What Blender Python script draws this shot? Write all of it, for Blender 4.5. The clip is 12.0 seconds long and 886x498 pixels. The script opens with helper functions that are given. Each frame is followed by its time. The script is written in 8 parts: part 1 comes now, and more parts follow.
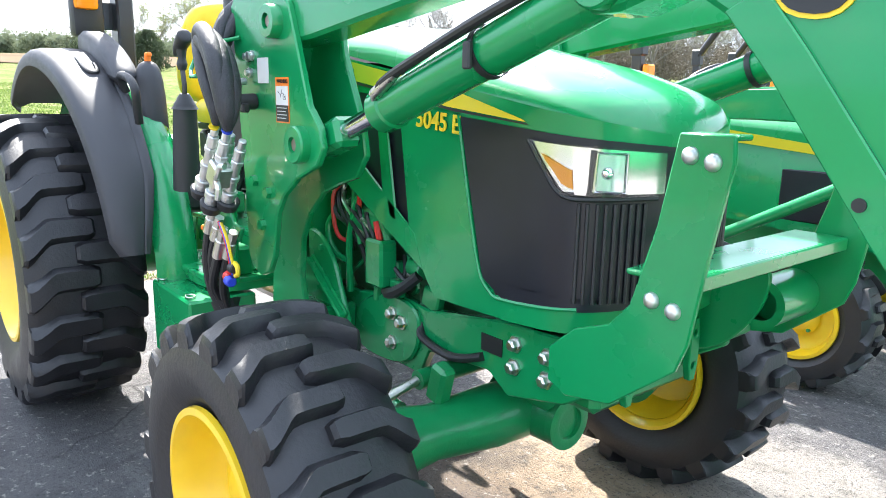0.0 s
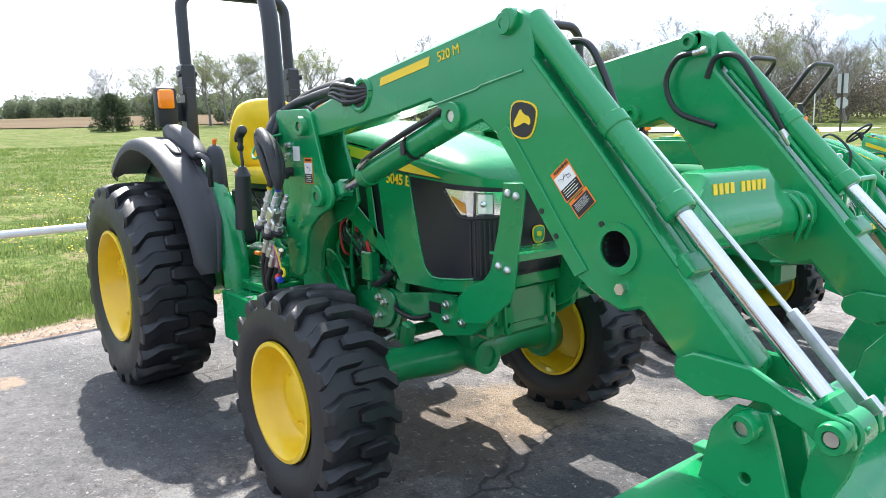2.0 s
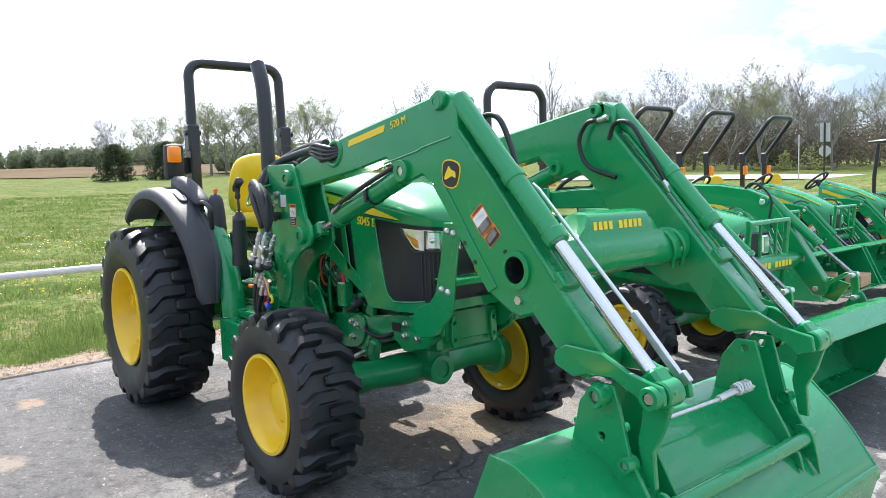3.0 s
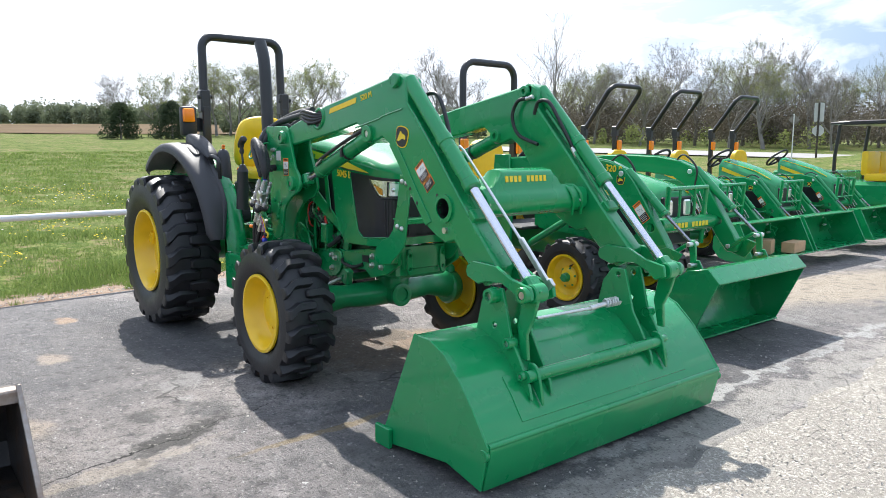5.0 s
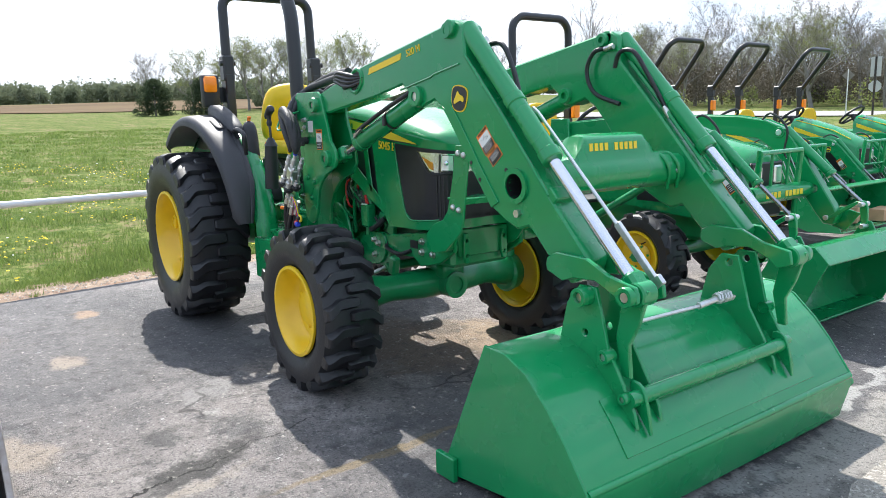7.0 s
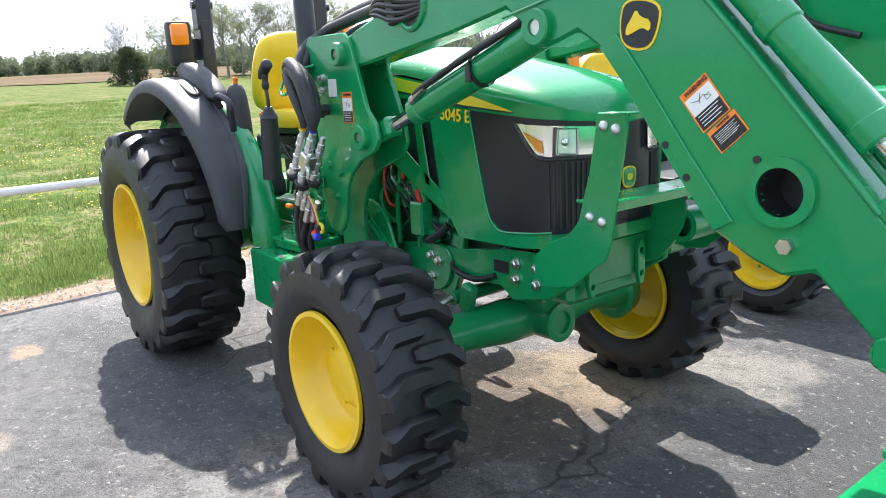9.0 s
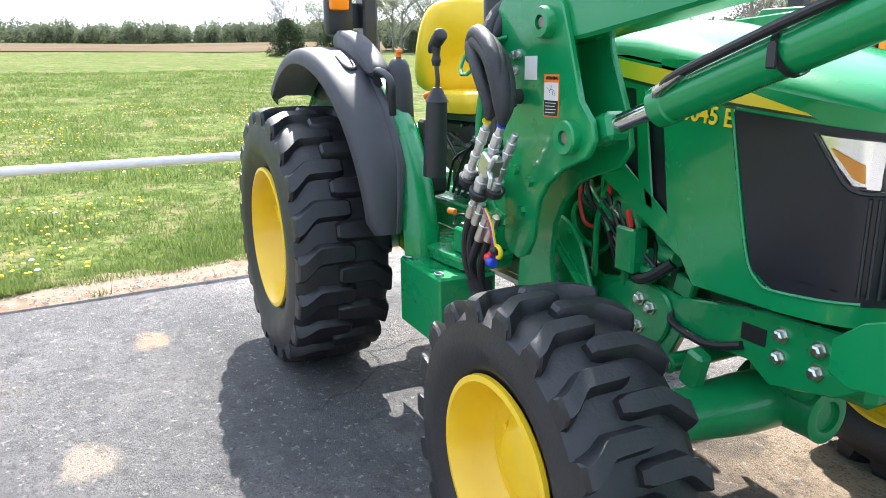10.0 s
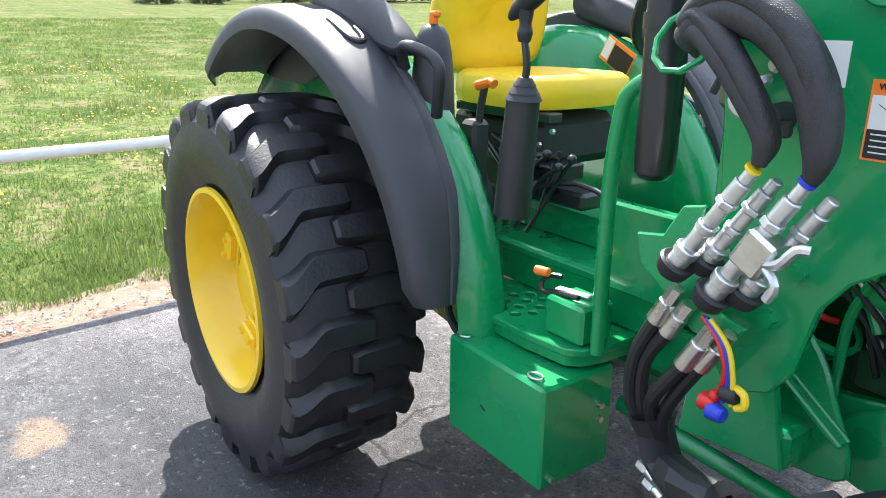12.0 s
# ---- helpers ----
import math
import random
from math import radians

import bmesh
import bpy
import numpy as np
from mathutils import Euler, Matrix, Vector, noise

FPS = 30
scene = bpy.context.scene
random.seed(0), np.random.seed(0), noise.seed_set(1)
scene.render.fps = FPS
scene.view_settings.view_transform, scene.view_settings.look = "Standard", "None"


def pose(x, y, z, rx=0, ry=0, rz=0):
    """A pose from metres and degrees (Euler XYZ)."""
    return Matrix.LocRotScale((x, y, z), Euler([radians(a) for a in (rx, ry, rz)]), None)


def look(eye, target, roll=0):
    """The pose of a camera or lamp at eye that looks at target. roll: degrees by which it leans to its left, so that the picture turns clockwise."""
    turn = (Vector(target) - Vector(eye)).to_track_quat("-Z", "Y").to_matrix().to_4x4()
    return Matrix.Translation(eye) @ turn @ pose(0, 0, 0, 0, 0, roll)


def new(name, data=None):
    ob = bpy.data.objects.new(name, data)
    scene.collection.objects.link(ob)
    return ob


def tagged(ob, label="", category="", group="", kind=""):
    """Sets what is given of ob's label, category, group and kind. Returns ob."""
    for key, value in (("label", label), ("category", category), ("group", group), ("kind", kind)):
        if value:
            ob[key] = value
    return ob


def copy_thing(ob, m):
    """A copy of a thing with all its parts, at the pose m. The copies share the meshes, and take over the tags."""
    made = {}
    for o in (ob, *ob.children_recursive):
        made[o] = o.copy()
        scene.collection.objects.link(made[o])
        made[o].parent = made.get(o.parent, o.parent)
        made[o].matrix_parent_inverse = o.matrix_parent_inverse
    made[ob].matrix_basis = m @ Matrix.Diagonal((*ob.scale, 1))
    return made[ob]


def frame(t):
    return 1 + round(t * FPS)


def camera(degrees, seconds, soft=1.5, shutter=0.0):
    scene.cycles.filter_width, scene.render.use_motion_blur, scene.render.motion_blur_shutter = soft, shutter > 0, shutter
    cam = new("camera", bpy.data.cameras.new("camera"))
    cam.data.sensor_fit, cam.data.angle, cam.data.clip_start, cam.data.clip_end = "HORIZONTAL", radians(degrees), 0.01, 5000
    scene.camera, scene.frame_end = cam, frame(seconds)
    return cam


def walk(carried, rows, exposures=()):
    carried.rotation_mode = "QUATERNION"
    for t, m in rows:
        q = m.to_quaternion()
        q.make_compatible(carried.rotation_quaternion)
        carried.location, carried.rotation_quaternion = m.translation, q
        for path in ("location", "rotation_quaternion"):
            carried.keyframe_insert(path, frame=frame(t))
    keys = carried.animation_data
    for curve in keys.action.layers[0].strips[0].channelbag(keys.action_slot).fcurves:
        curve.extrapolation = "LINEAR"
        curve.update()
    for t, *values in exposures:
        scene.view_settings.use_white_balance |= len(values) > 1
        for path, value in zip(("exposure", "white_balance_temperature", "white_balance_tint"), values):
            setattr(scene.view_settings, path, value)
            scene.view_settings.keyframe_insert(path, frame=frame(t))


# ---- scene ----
cam = camera(63.0, 12.0, 0.75)
PATH = [
    (0, (3.458, -1.446, 1.357), (1.956, -0.197, 0.928), 1.0),
    (0.5, (3.732, -1.623, 1.416), (2.265, -0.356, 0.924), -0.3),
    (1, (3.997, -1.722, 1.434), (2.441, -0.507, 1.108), -0.4),
    (1.5, (4.317, -1.899, 1.465), (2.725, -0.715, 1.208), 0.5),
    (2, (4.607, -2.11, 1.466), (3.065, -0.875, 1.154), -1.6),
    (2.5, (4.935, -2.208, 1.466), (3.337, -1.029, 1.228), -1.0),
    (3, (5.249, -2.365, 1.47), (3.698, -1.116, 1.288), -1.8),
    (5, (6.177, -2.765, 1.429), (4.628, -1.528, 1.161), -0.0),
    (5.5, (6.194, -2.77, 1.431), (4.629, -1.552, 1.167), 0.5),
    (6, (6.094, -2.693, 1.418), (4.527, -1.491, 1.108), 0.1),
    (6.5, (5.89, -2.538, 1.423), (4.255, -1.439, 1.078), -0.8),
    (7, (5.552, -2.454, 1.414), (3.955, -1.303, 1.064), -1.6),
    (9, (4.136, -1.942, 1.398), (2.574, -0.776, 0.95), -3.0),
    (9.5, (3.753, -1.787, 1.407), (2.027, -0.856, 1.012), -2.2),
    (10, (3.425, -1.725, 1.402), (1.684, -0.869, 0.916), -0.5),
    (10.5, (3.117, -1.745, 1.448), (1.451, -0.741, 0.986), -0.9),
    (11, (2.791, -1.65, 1.437), (1.123, -0.651, 0.969), -1.5),
    (11.5, (2.487, -1.588, 1.452), (0.779, -0.688, 0.929), -0.2),
    (12, (2.201, -1.665, 1.459), (0.65, -0.558, 0.853), 0.4),
]
EXPO = ((0.0, 2.03, 6350, 10), (1.0, 1.52, 6350, 10), (2.0, 1.20, 6350, 10), (3.0, 0.99, 6350, 10), (5.0, 0.76, 6350, 10), (6.5, 0.82, 6350, 10), (9.0, 1.27, 6350, 10), (10.5, 1.53, 6350, 10), (12.0, 1.48, 6300, 10))
walk(cam, [(t, look(eye, target, roll)) for t, eye, target, roll in PATH], EXPO)

# ---- world and sun ----
world = bpy.data.worlds.new("sky")
scene.world = world
world.use_nodes = True
wn, wl = world.node_tree.nodes, world.node_tree.links
wn.clear()
w_out = wn.new("ShaderNodeOutputWorld")
w_bg = wn.new("ShaderNodeBackground")
w_sky = wn.new("ShaderNodeTexSky")
w_sky.sky_type = "NISHITA"
w_sky.sun_disc = False
w_sky.sun_elevation = radians(49)
w_sky.sun_rotation = radians(-68)
w_sky.dust_density = 2.5
w_tc = wn.new("ShaderNodeTexCoord")
w_map = wn.new("ShaderNodeMapping")
w_map.inputs["Scale"].default_value = (1.0, 1.0, 3.2)
w_cl = wn.new("ShaderNodeTexNoise")
w_cl.inputs["Scale"].default_value = 10.0
w_cl.inputs["Detail"].default_value = 9
w_cl.inputs["Roughness"].default_value = 0.58
w_cl.inputs["Distortion"].default_value = 0.5
w_ramp = wn.new("ShaderNodeMapRange")
w_ramp.inputs["From Min"].default_value = 0.42
w_ramp.inputs["From Max"].default_value = 0.70
w_ramp.inputs["To Min"].default_value = 0.0
w_ramp.inputs["To Max"].default_value = 1.0
w_sun = wn.new("ShaderNodeVectorMath")
w_sun.operation = "DOT_PRODUCT"
w_sun.inputs[1].default_value = (-0.90, 0.37, 0.22)
w_glow = wn.new("ShaderNodeMapRange")
w_glow.inputs["From Min"].default_value = 0.70
w_glow.inputs["From Max"].default_value = 0.98
w_glow.inputs["To Max"].default_value = 0.75
w_add = wn.new("ShaderNodeMath")
w_add.operation = "ADD"
w_add.use_clamp = True
w_mix = wn.new("ShaderNodeMix")
w_mix.data_type = "RGBA"
w_mix.inputs[7].default_value = (7.8, 8.2, 9.0, 1)
w_half = wn.new("ShaderNodeMix")
w_half.data_type = "RGBA"
w_half.inputs[0].default_value = 0.72
w_half.inputs[7].default_value = (3.0, 4.1, 5.8, 1)
w_bg.inputs["Strength"].default_value = 0.1
wl.new(w_tc.outputs["Generated"], w_map.inputs["Vector"])
wl.new(w_map.outputs[0], w_cl.inputs["Vector"])
wl.new(w_cl.outputs["Fac"], w_ramp.inputs["Value"])
wl.new(w_tc.outputs["Generated"], w_sun.inputs[0])
wl.new(w_sun.outputs["Value"], w_glow.inputs["Value"])
wl.new(w_ramp.outputs[0], w_add.inputs[0])
wl.new(w_glow.outputs[0], w_add.inputs[1])
wl.new(w_add.outputs[0], w_mix.inputs[0])
wl.new(w_sky.outputs[0], w_half.inputs[6])
wl.new(w_half.outputs[2], w_mix.inputs[6])
w_sep = wn.new("ShaderNodeSeparateXYZ")
w_up = wn.new("ShaderNodeMapRange")
w_up.inputs["From Min"].default_value = 0.05
w_up.inputs["From Max"].default_value = 0.75
w_up.inputs["To Min"].default_value = 0.96
w_up.inputs["To Max"].default_value = 1.36
w_mul = wn.new("ShaderNodeVectorMath")
w_mul.operation = "SCALE"
wl.new(w_tc.outputs["Generated"], w_sep.inputs[0])
wl.new(w_sep.outputs["Z"], w_up.inputs["Value"])
wl.new(w_mix.outputs[2], w_mul.inputs[0])
wl.new(w_up.outputs[0], w_mul.inputs["Scale"])
wl.new(w_mul.outputs[0], w_bg.inputs["Color"])
wl.new(w_bg.outputs[0], w_out.inputs[0])
sun = new("sun", bpy.data.lights.new("sun", "SUN"))
sun.data.energy = 5.2
sun.data.angle = radians(0.6)
sun.data.color = (1.0, 0.955, 0.88)
sun.matrix_world = look((-8.1, 3.3, 10), (0, 0, 0))

# ---- materials ----


def mat(name, color, rough=0.5, metal=0.0, coat=0.0, var=0.0, scale=30.0, bump=0.0, bscale=None, color2=None, lo=0.35, hi=0.65, spec=0.5, sheen=0.0, trans=0.0):
    """A surface: base colour, a second colour by noise at two scales, fine relief."""
    m = bpy.data.materials.new(name)
    m.use_nodes = True
    n, l = m.node_tree.nodes, m.node_tree.links
    b = n["Principled BSDF"]
    b.inputs["Roughness"].default_value = rough
    b.inputs["Metallic"].default_value = metal
    b.inputs["Coat Weight"].default_value = coat
    b.inputs["Coat Roughness"].default_value = 0.06
    b.inputs["Specular IOR Level"].default_value = spec
    b.inputs["Transmission Weight"].default_value = trans
    b.inputs["Base Color"].default_value = (*color, 1)
    tc = n.new("ShaderNodeTexCoord")
    if var > 0 or color2:
        n1 = n.new("ShaderNodeTexNoise")
        n1.inputs["Scale"].default_value = scale
        n1.inputs["Detail"].default_value = 6
        n2 = n.new("ShaderNodeTexNoise")
        n2.inputs["Scale"].default_value = scale / 9
        n2.inputs["Detail"].default_value = 4
        l.new(tc.outputs["Object"], n1.inputs["Vector"])
        l.new(tc.outputs["Object"], n2.inputs["Vector"])
        ad = n.new("ShaderNodeMath")
        ad.operation = "ADD"
        l.new(n1.outputs["Fac"], ad.inputs[0])
        l.new(n2.outputs["Fac"], ad.inputs[1])
        mr = n.new("ShaderNodeMapRange")
        mr.inputs["From Min"].default_value = 2 * lo
        mr.inputs["From Max"].default_value = 2 * hi
        l.new(ad.outputs[0], mr.inputs["Value"])
        mx = n.new("ShaderNodeMix")
        mx.data_type = "RGBA"
        c2 = color2 if color2 else tuple(min(1, c * (1 + var)) for c in color)
        c1 = color if color2 else tuple(c * (1 - var) for c in color)
        mx.inputs[6].default_value = (*c1, 1)
        mx.inputs[7].default_value = (*c2, 1)
        l.new(mr.outputs[0], mx.inputs[0])
        l.new(mx.outputs[2], b.inputs["Base Color"])
        rr = n.new("ShaderNodeMapRange")
        rr.inputs["To Min"].default_value = max(0.02, rough * 0.85)
        rr.inputs["To Max"].default_value = min(1, rough * 1.2)
        l.new(mr.outputs[0], rr.inputs["Value"])
        l.new(rr.outputs[0], b.inputs["Roughness"])
    if bump > 0:
        bn = n.new("ShaderNodeTexNoise")
        bn.inputs["Scale"].default_value = bscale or scale * 4
        bn.inputs["Detail"].default_value = 5
        l.new(tc.outputs["Object"], bn.inputs["Vector"])
        bp = n.new("ShaderNodeBump")
        bp.inputs["Strength"].default_value = bump
        bp.inputs["Distance"].default_value = 0.01
        l.new(bn.outputs["Fac"], bp.inputs["Height"])
        l.new(bp.outputs[0], b.inputs["Normal"])
    return m


GREEN = mat("green_paint", (0.006, 0.240, 0.074), 0.26, coat=0.5, var=0.06, scale=6, bump=0.012, bscale=60, spec=0.35)
GREEN_M = mat("green_cast", (0.006, 0.235, 0.072), 0.36, coat=0.4, var=0.12, scale=18, bump=0.10, bscale=160)
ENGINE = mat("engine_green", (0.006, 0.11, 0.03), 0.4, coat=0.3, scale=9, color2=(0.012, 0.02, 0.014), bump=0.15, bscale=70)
YELLOW = mat("yellow_paint", (0.80, 0.52, 0.010), 0.36, coat=0.3, var=0.06, scale=10, bump=0.02, bscale=80)
SEAT = mat("yellow_vinyl", (0.80, 0.52, 0.012), 0.45, var=0.05, scale=20, bump=0.08, bscale=500)
DECAL = mat("yellow_decal", (0.80, 0.56, 0.02), 0.4)
RUBBER = mat("tyre_rubber", (0.009, 0.009, 0.011), 0.45, scale=11, bump=0.14, bscale=90, color2=(0.021, 0.021, 0.024), spec=0.5)
RUBBER_OLD = mat("dusty_rubber", (0.03, 0.03, 0.03), 0.8, color2=(0.075, 0.07, 0.062), scale=10, bump=0.2, bscale=90)
PLASTIC = mat("black_plastic", (0.018, 0.018, 0.02), 0.5, var=0.15, scale=30, bump=0.1, bscale=900)
FENDER = mat("grained_black_plastic", (0.035, 0.035, 0.04), 0.52, var=0.12, scale=20, bump=0.12, bscale=900, spec=0.5)
BLACK_P = mat("black_paint", (0.014, 0.014, 0.016), 0.35, coat=0.2, var=0.1, scale=20)
SLEEVE = mat("woven_black_sleeve", (0.012, 0.012, 0.014), 0.55, color2=(0.035, 0.035, 0.04), scale=60)
HOSE = mat("black_hose", (0.014, 0.014, 0.016), 0.45, var=0.15, scale=40)
STEEL = mat("zinc_steel", (0.62, 0.61, 0.57), 0.3, metal=1.0, var=0.15, scale=50, bump=0.05, bscale=300)
CHROME = mat("chrome_rod", (0.66, 0.66, 0.72), 0.12, metal=1.0)
DARK_ROD = mat("greased_steel_rod", (0.30, 0.30, 0.32), 0.25, metal=1.0, var=0.2, scale=20)
GALV = mat("galvanised_steel", (0.66, 0.66, 0.66), 0.38, metal=0.9, var=0.12, scale=60)
WHITE_PIPE = mat("white_painted_pipe", (0.72, 0.71, 0.69), 0.55, var=0.08, scale=12, bump=0.05)
RED = mat("red_plastic", (0.62, 0.02, 0.015), 0.4)
BLUE = mat("blue_plastic", (0.02, 0.05, 0.5), 0.4)
ORANGE = mat("orange_plastic", (0.85, 0.19, 0.01), 0.4)
DECAL_ORANGE = mat("orange_decal", (0.85, 0.22, 0.03), 0.45)
DECAL_WHITE = mat("white_decal", (0.74, 0.74, 0.72), 0.45, var=0.03, scale=40)
DECAL_BLACK = mat("black_decal", (0.015, 0.015, 0.017), 0.45)
AMBER = mat("amber_lens", (0.95, 0.26, 0.01), 0.12, spec=0.6)
AMBER_D = mat("amber_reflector", (0.80, 0.32, 0.02), 0.2, metal=0.3)
GLASS = mat("lamp_glass", (0.93, 0.95, 0.96), 0.03, trans=1.0)
LAMP_IN = mat("lamp_reflector", (0.8, 0.8, 0.82), 0.12, metal=1.0)
LAMP_W = mat("fluted_reflector", (0.80, 0.82, 0.83), 0.16, metal=0.7, bump=0.10, bscale=30)
BARK = mat("bark", (0.21, 0.195, 0.175), 0.9, var=0.3, scale=3)
RUST = mat("worn_black_steel", (0.022, 0.02, 0.019), 0.5, color2=(0.09, 0.055, 0.035), lo=0.47, hi=0.66, scale=16, bump=0.2, bscale=120)
EDGE_STEEL = mat("scraped_bare_steel", (0.34, 0.30, 0.27), 0.45, metal=0.5, color2=(0.18, 0.12, 0.08), scale=25, bump=0.2)
TAN = mat("tan_board", (0.46, 0.30, 0.17), 0.8, var=0.15, scale=14)
SIGN = mat("sign_white", (0.5, 0.5, 0.5), 0.5, var=0.1, scale=4)


def mesh_screen():
    """Perforated black grille cloth: fine holes as a bump and a slight sheen."""
    m = mat("perforated_screen", (0.012, 0.012, 0.018), 0.36, var=0.4, scale=5, spec=0.4)
    n, l = m.node_tree.nodes, m.node_tree.links
    tc = n.new("ShaderNodeTexCoord")
    v = n.new("ShaderNodeTexVoronoi")
    v.inputs["Scale"].default_value = 260
    l.new(tc.outputs["Object"], v.inputs["Vector"])
    bp = n.new("ShaderNodeBump")
    bp.inputs["Strength"].default_value = 0.06
    bp.inputs["Distance"].default_value = 0.001
    l.new(v.outputs["Distance"], bp.inputs["Height"])
    l.new(bp.outputs[0], n["Principled BSDF"].inputs["Normal"])
    return m


SCREEN = mesh_screen()


def weave(m, scale, light):
    """Small crossings of a braided sleeve, their highlights painted in as pale colour, with their relief."""
    n, l = m.node_tree.nodes, m.node_tree.links
    b = n["Principled BSDF"]
    col = b.inputs["Base Color"].links[0].from_socket
    tc = n.new("ShaderNodeTexCoord")
    v = n.new("ShaderNodeTexVoronoi")
    v.inputs["Scale"].default_value = scale
    v.inputs["Randomness"].default_value = 0.35
    l.new(tc.outputs["Object"], v.inputs["Vector"])
    mr = n.new("ShaderNodeMapRange")
    mr.inputs["From Min"].default_value = 0.42
    mr.inputs["From Max"].default_value = 0.18
    mr.inputs["To Max"].default_value = 0.75
    l.new(v.outputs["Distance"], mr.inputs["Value"])
    mx = n.new("ShaderNodeMix")
    mx.data_type = "RGBA"
    mx.inputs[7].default_value = (*light, 1)
    l.new(mr.outputs[0], mx.inputs[0])
    l.new(col, mx.inputs[6])
    l.new(mx.outputs[2], b.inputs["Base Color"])
    bp = n.new("ShaderNodeBump")
    bp.inputs["Strength"].default_value = 0.45
    bp.inputs["Distance"].default_value = 0.002
    l.new(mr.outputs[0], bp.inputs["Height"])
    l.new(bp.outputs[0], b.inputs["Normal"])


weave(SLEEVE, 330, (0.05, 0.05, 0.056))


def leaf_mat(name, c1, c2, trans=0.4):
    m = bpy.data.materials.new(name)
    m.use_nodes = True
    n, l = m.node_tree.nodes, m.node_tree.links
    b = n["Principled BSDF"]
    b.inputs["Roughness"].default_value = 0.85
    b.inputs["Specular IOR Level"].default_value = 0.2
    g = n.new("ShaderNodeNewGeometry")
    mx = n.new("ShaderNodeMix")
    mx.data_type = "RGBA"
    mx.inputs[6].default_value = (*c1, 1)
    mx.inputs[7].default_value = (*c2, 1)
    l.new(g.outputs["Random Per Island"], mx.inputs[0])
    l.new(mx.outputs[2], b.inputs["Base Color"])
    tr = n.new("ShaderNodeBsdfTranslucent")
    l.new(mx.outputs[2], tr.inputs["Color"])
    ms = n.new("ShaderNodeMixShader")
    ms.inputs[0].default_value = trans
    l.new(b.outputs[0], ms.inputs[1])
    l.new(tr.outputs[0], ms.inputs[2])
    l.new(ms.outputs[0], n["Material Output"].inputs[0])
    return m


LEAF = leaf_mat("spring_leaves", (0.17, 0.205, 0.065), (0.29, 0.32, 0.12))
LEAF_B = leaf_mat("budding_leaves", (0.105, 0.092, 0.070), (0.150, 0.132, 0.098), 0.25)
LEAF_D = leaf_mat("cedar_needles", (0.035, 0.055, 0.028), (0.065, 0.085, 0.045))
# distance haze is painted into this leaf colour: paler and greyer
LEAF_H = leaf_mat("haze_tinted_leaves", (0.155, 0.185, 0.115), (0.195, 0.222, 0.145), 0.3)
BLADE = leaf_mat("grass_blades", (0.125, 0.190, 0.042), (0.205, 0.265, 0.080))
PETAL = mat("dandelion_petals", (0.85, 0.62, 0.01), 0.6)


def ground_mat(name, layers, rough=0.9, bump=0.5, bscale=60, spec=0.3):
    """Noise layers, each (colour, noise scale, low, high), laid over the first colour."""
    m = bpy.data.materials.new(name)
    m.use_nodes = True
    n, l = m.node_tree.nodes, m.node_tree.links
    b = n["Principled BSDF"]
    b.inputs["Roughness"].default_value = rough
    b.inputs["Specular IOR Level"].default_value = spec
    tc = n.new("ShaderNodeTexCoord")
    col = None
    for k, (c, s, lo, hi, amt) in enumerate(layers):
        if col is None:
            rgb = n.new("ShaderNodeRGB")
            rgb.outputs[0].default_value = (*c, 1)
            col = rgb.outputs[0]
            continue
        mp = n.new("ShaderNodeMapping")
        mp.inputs["Location"].default_value = (3.7 * k, 1.9 * k, 0)
        l.new(tc.outputs["Object"], mp.inputs["Vector"])
        nz = n.new("ShaderNodeTexNoise")
        nz.inputs["Scale"].default_value = s
        nz.inputs["Detail"].default_value = 8
        nz.inputs["Roughness"].default_value = 0.6
        l.new(mp.outputs[0], nz.inputs["Vector"])
        mr = n.new("ShaderNodeMapRange")
        mr.inputs["From Min"].default_value = lo
        mr.inputs["From Max"].default_value = hi
        mr.inputs["To Max"].default_value = amt
        l.new(nz.outputs["Fac"], mr.inputs["Value"])
        mx = n.new("ShaderNodeMix")
        mx.data_type = "RGBA"
        l.new(mr.outputs[0], mx.inputs[0])
        l.new(col, mx.inputs[6])
        mx.inputs[7].default_value = (*c, 1)
        col = mx.outputs[2]
    l.new(col, b.inputs["Base Color"])
    nb = n.new("ShaderNodeTexNoise")
    nb.inputs["Scale"].default_value = bscale
    nb.inputs["Detail"].default_value = 8
    nb.inputs["Roughness"].default_value = 0.7
    l.new(tc.outputs["Object"], nb.inputs["Vector"])
    bp = n.new("ShaderNodeBump")
    bp.inputs["Strength"].default_value = bump
    bp.inputs["Distance"].default_value = 0.02
    l.new(nb.outputs["Fac"], bp.inputs["Height"])
    l.new(bp.outputs[0], b.inputs["Normal"])
    return m


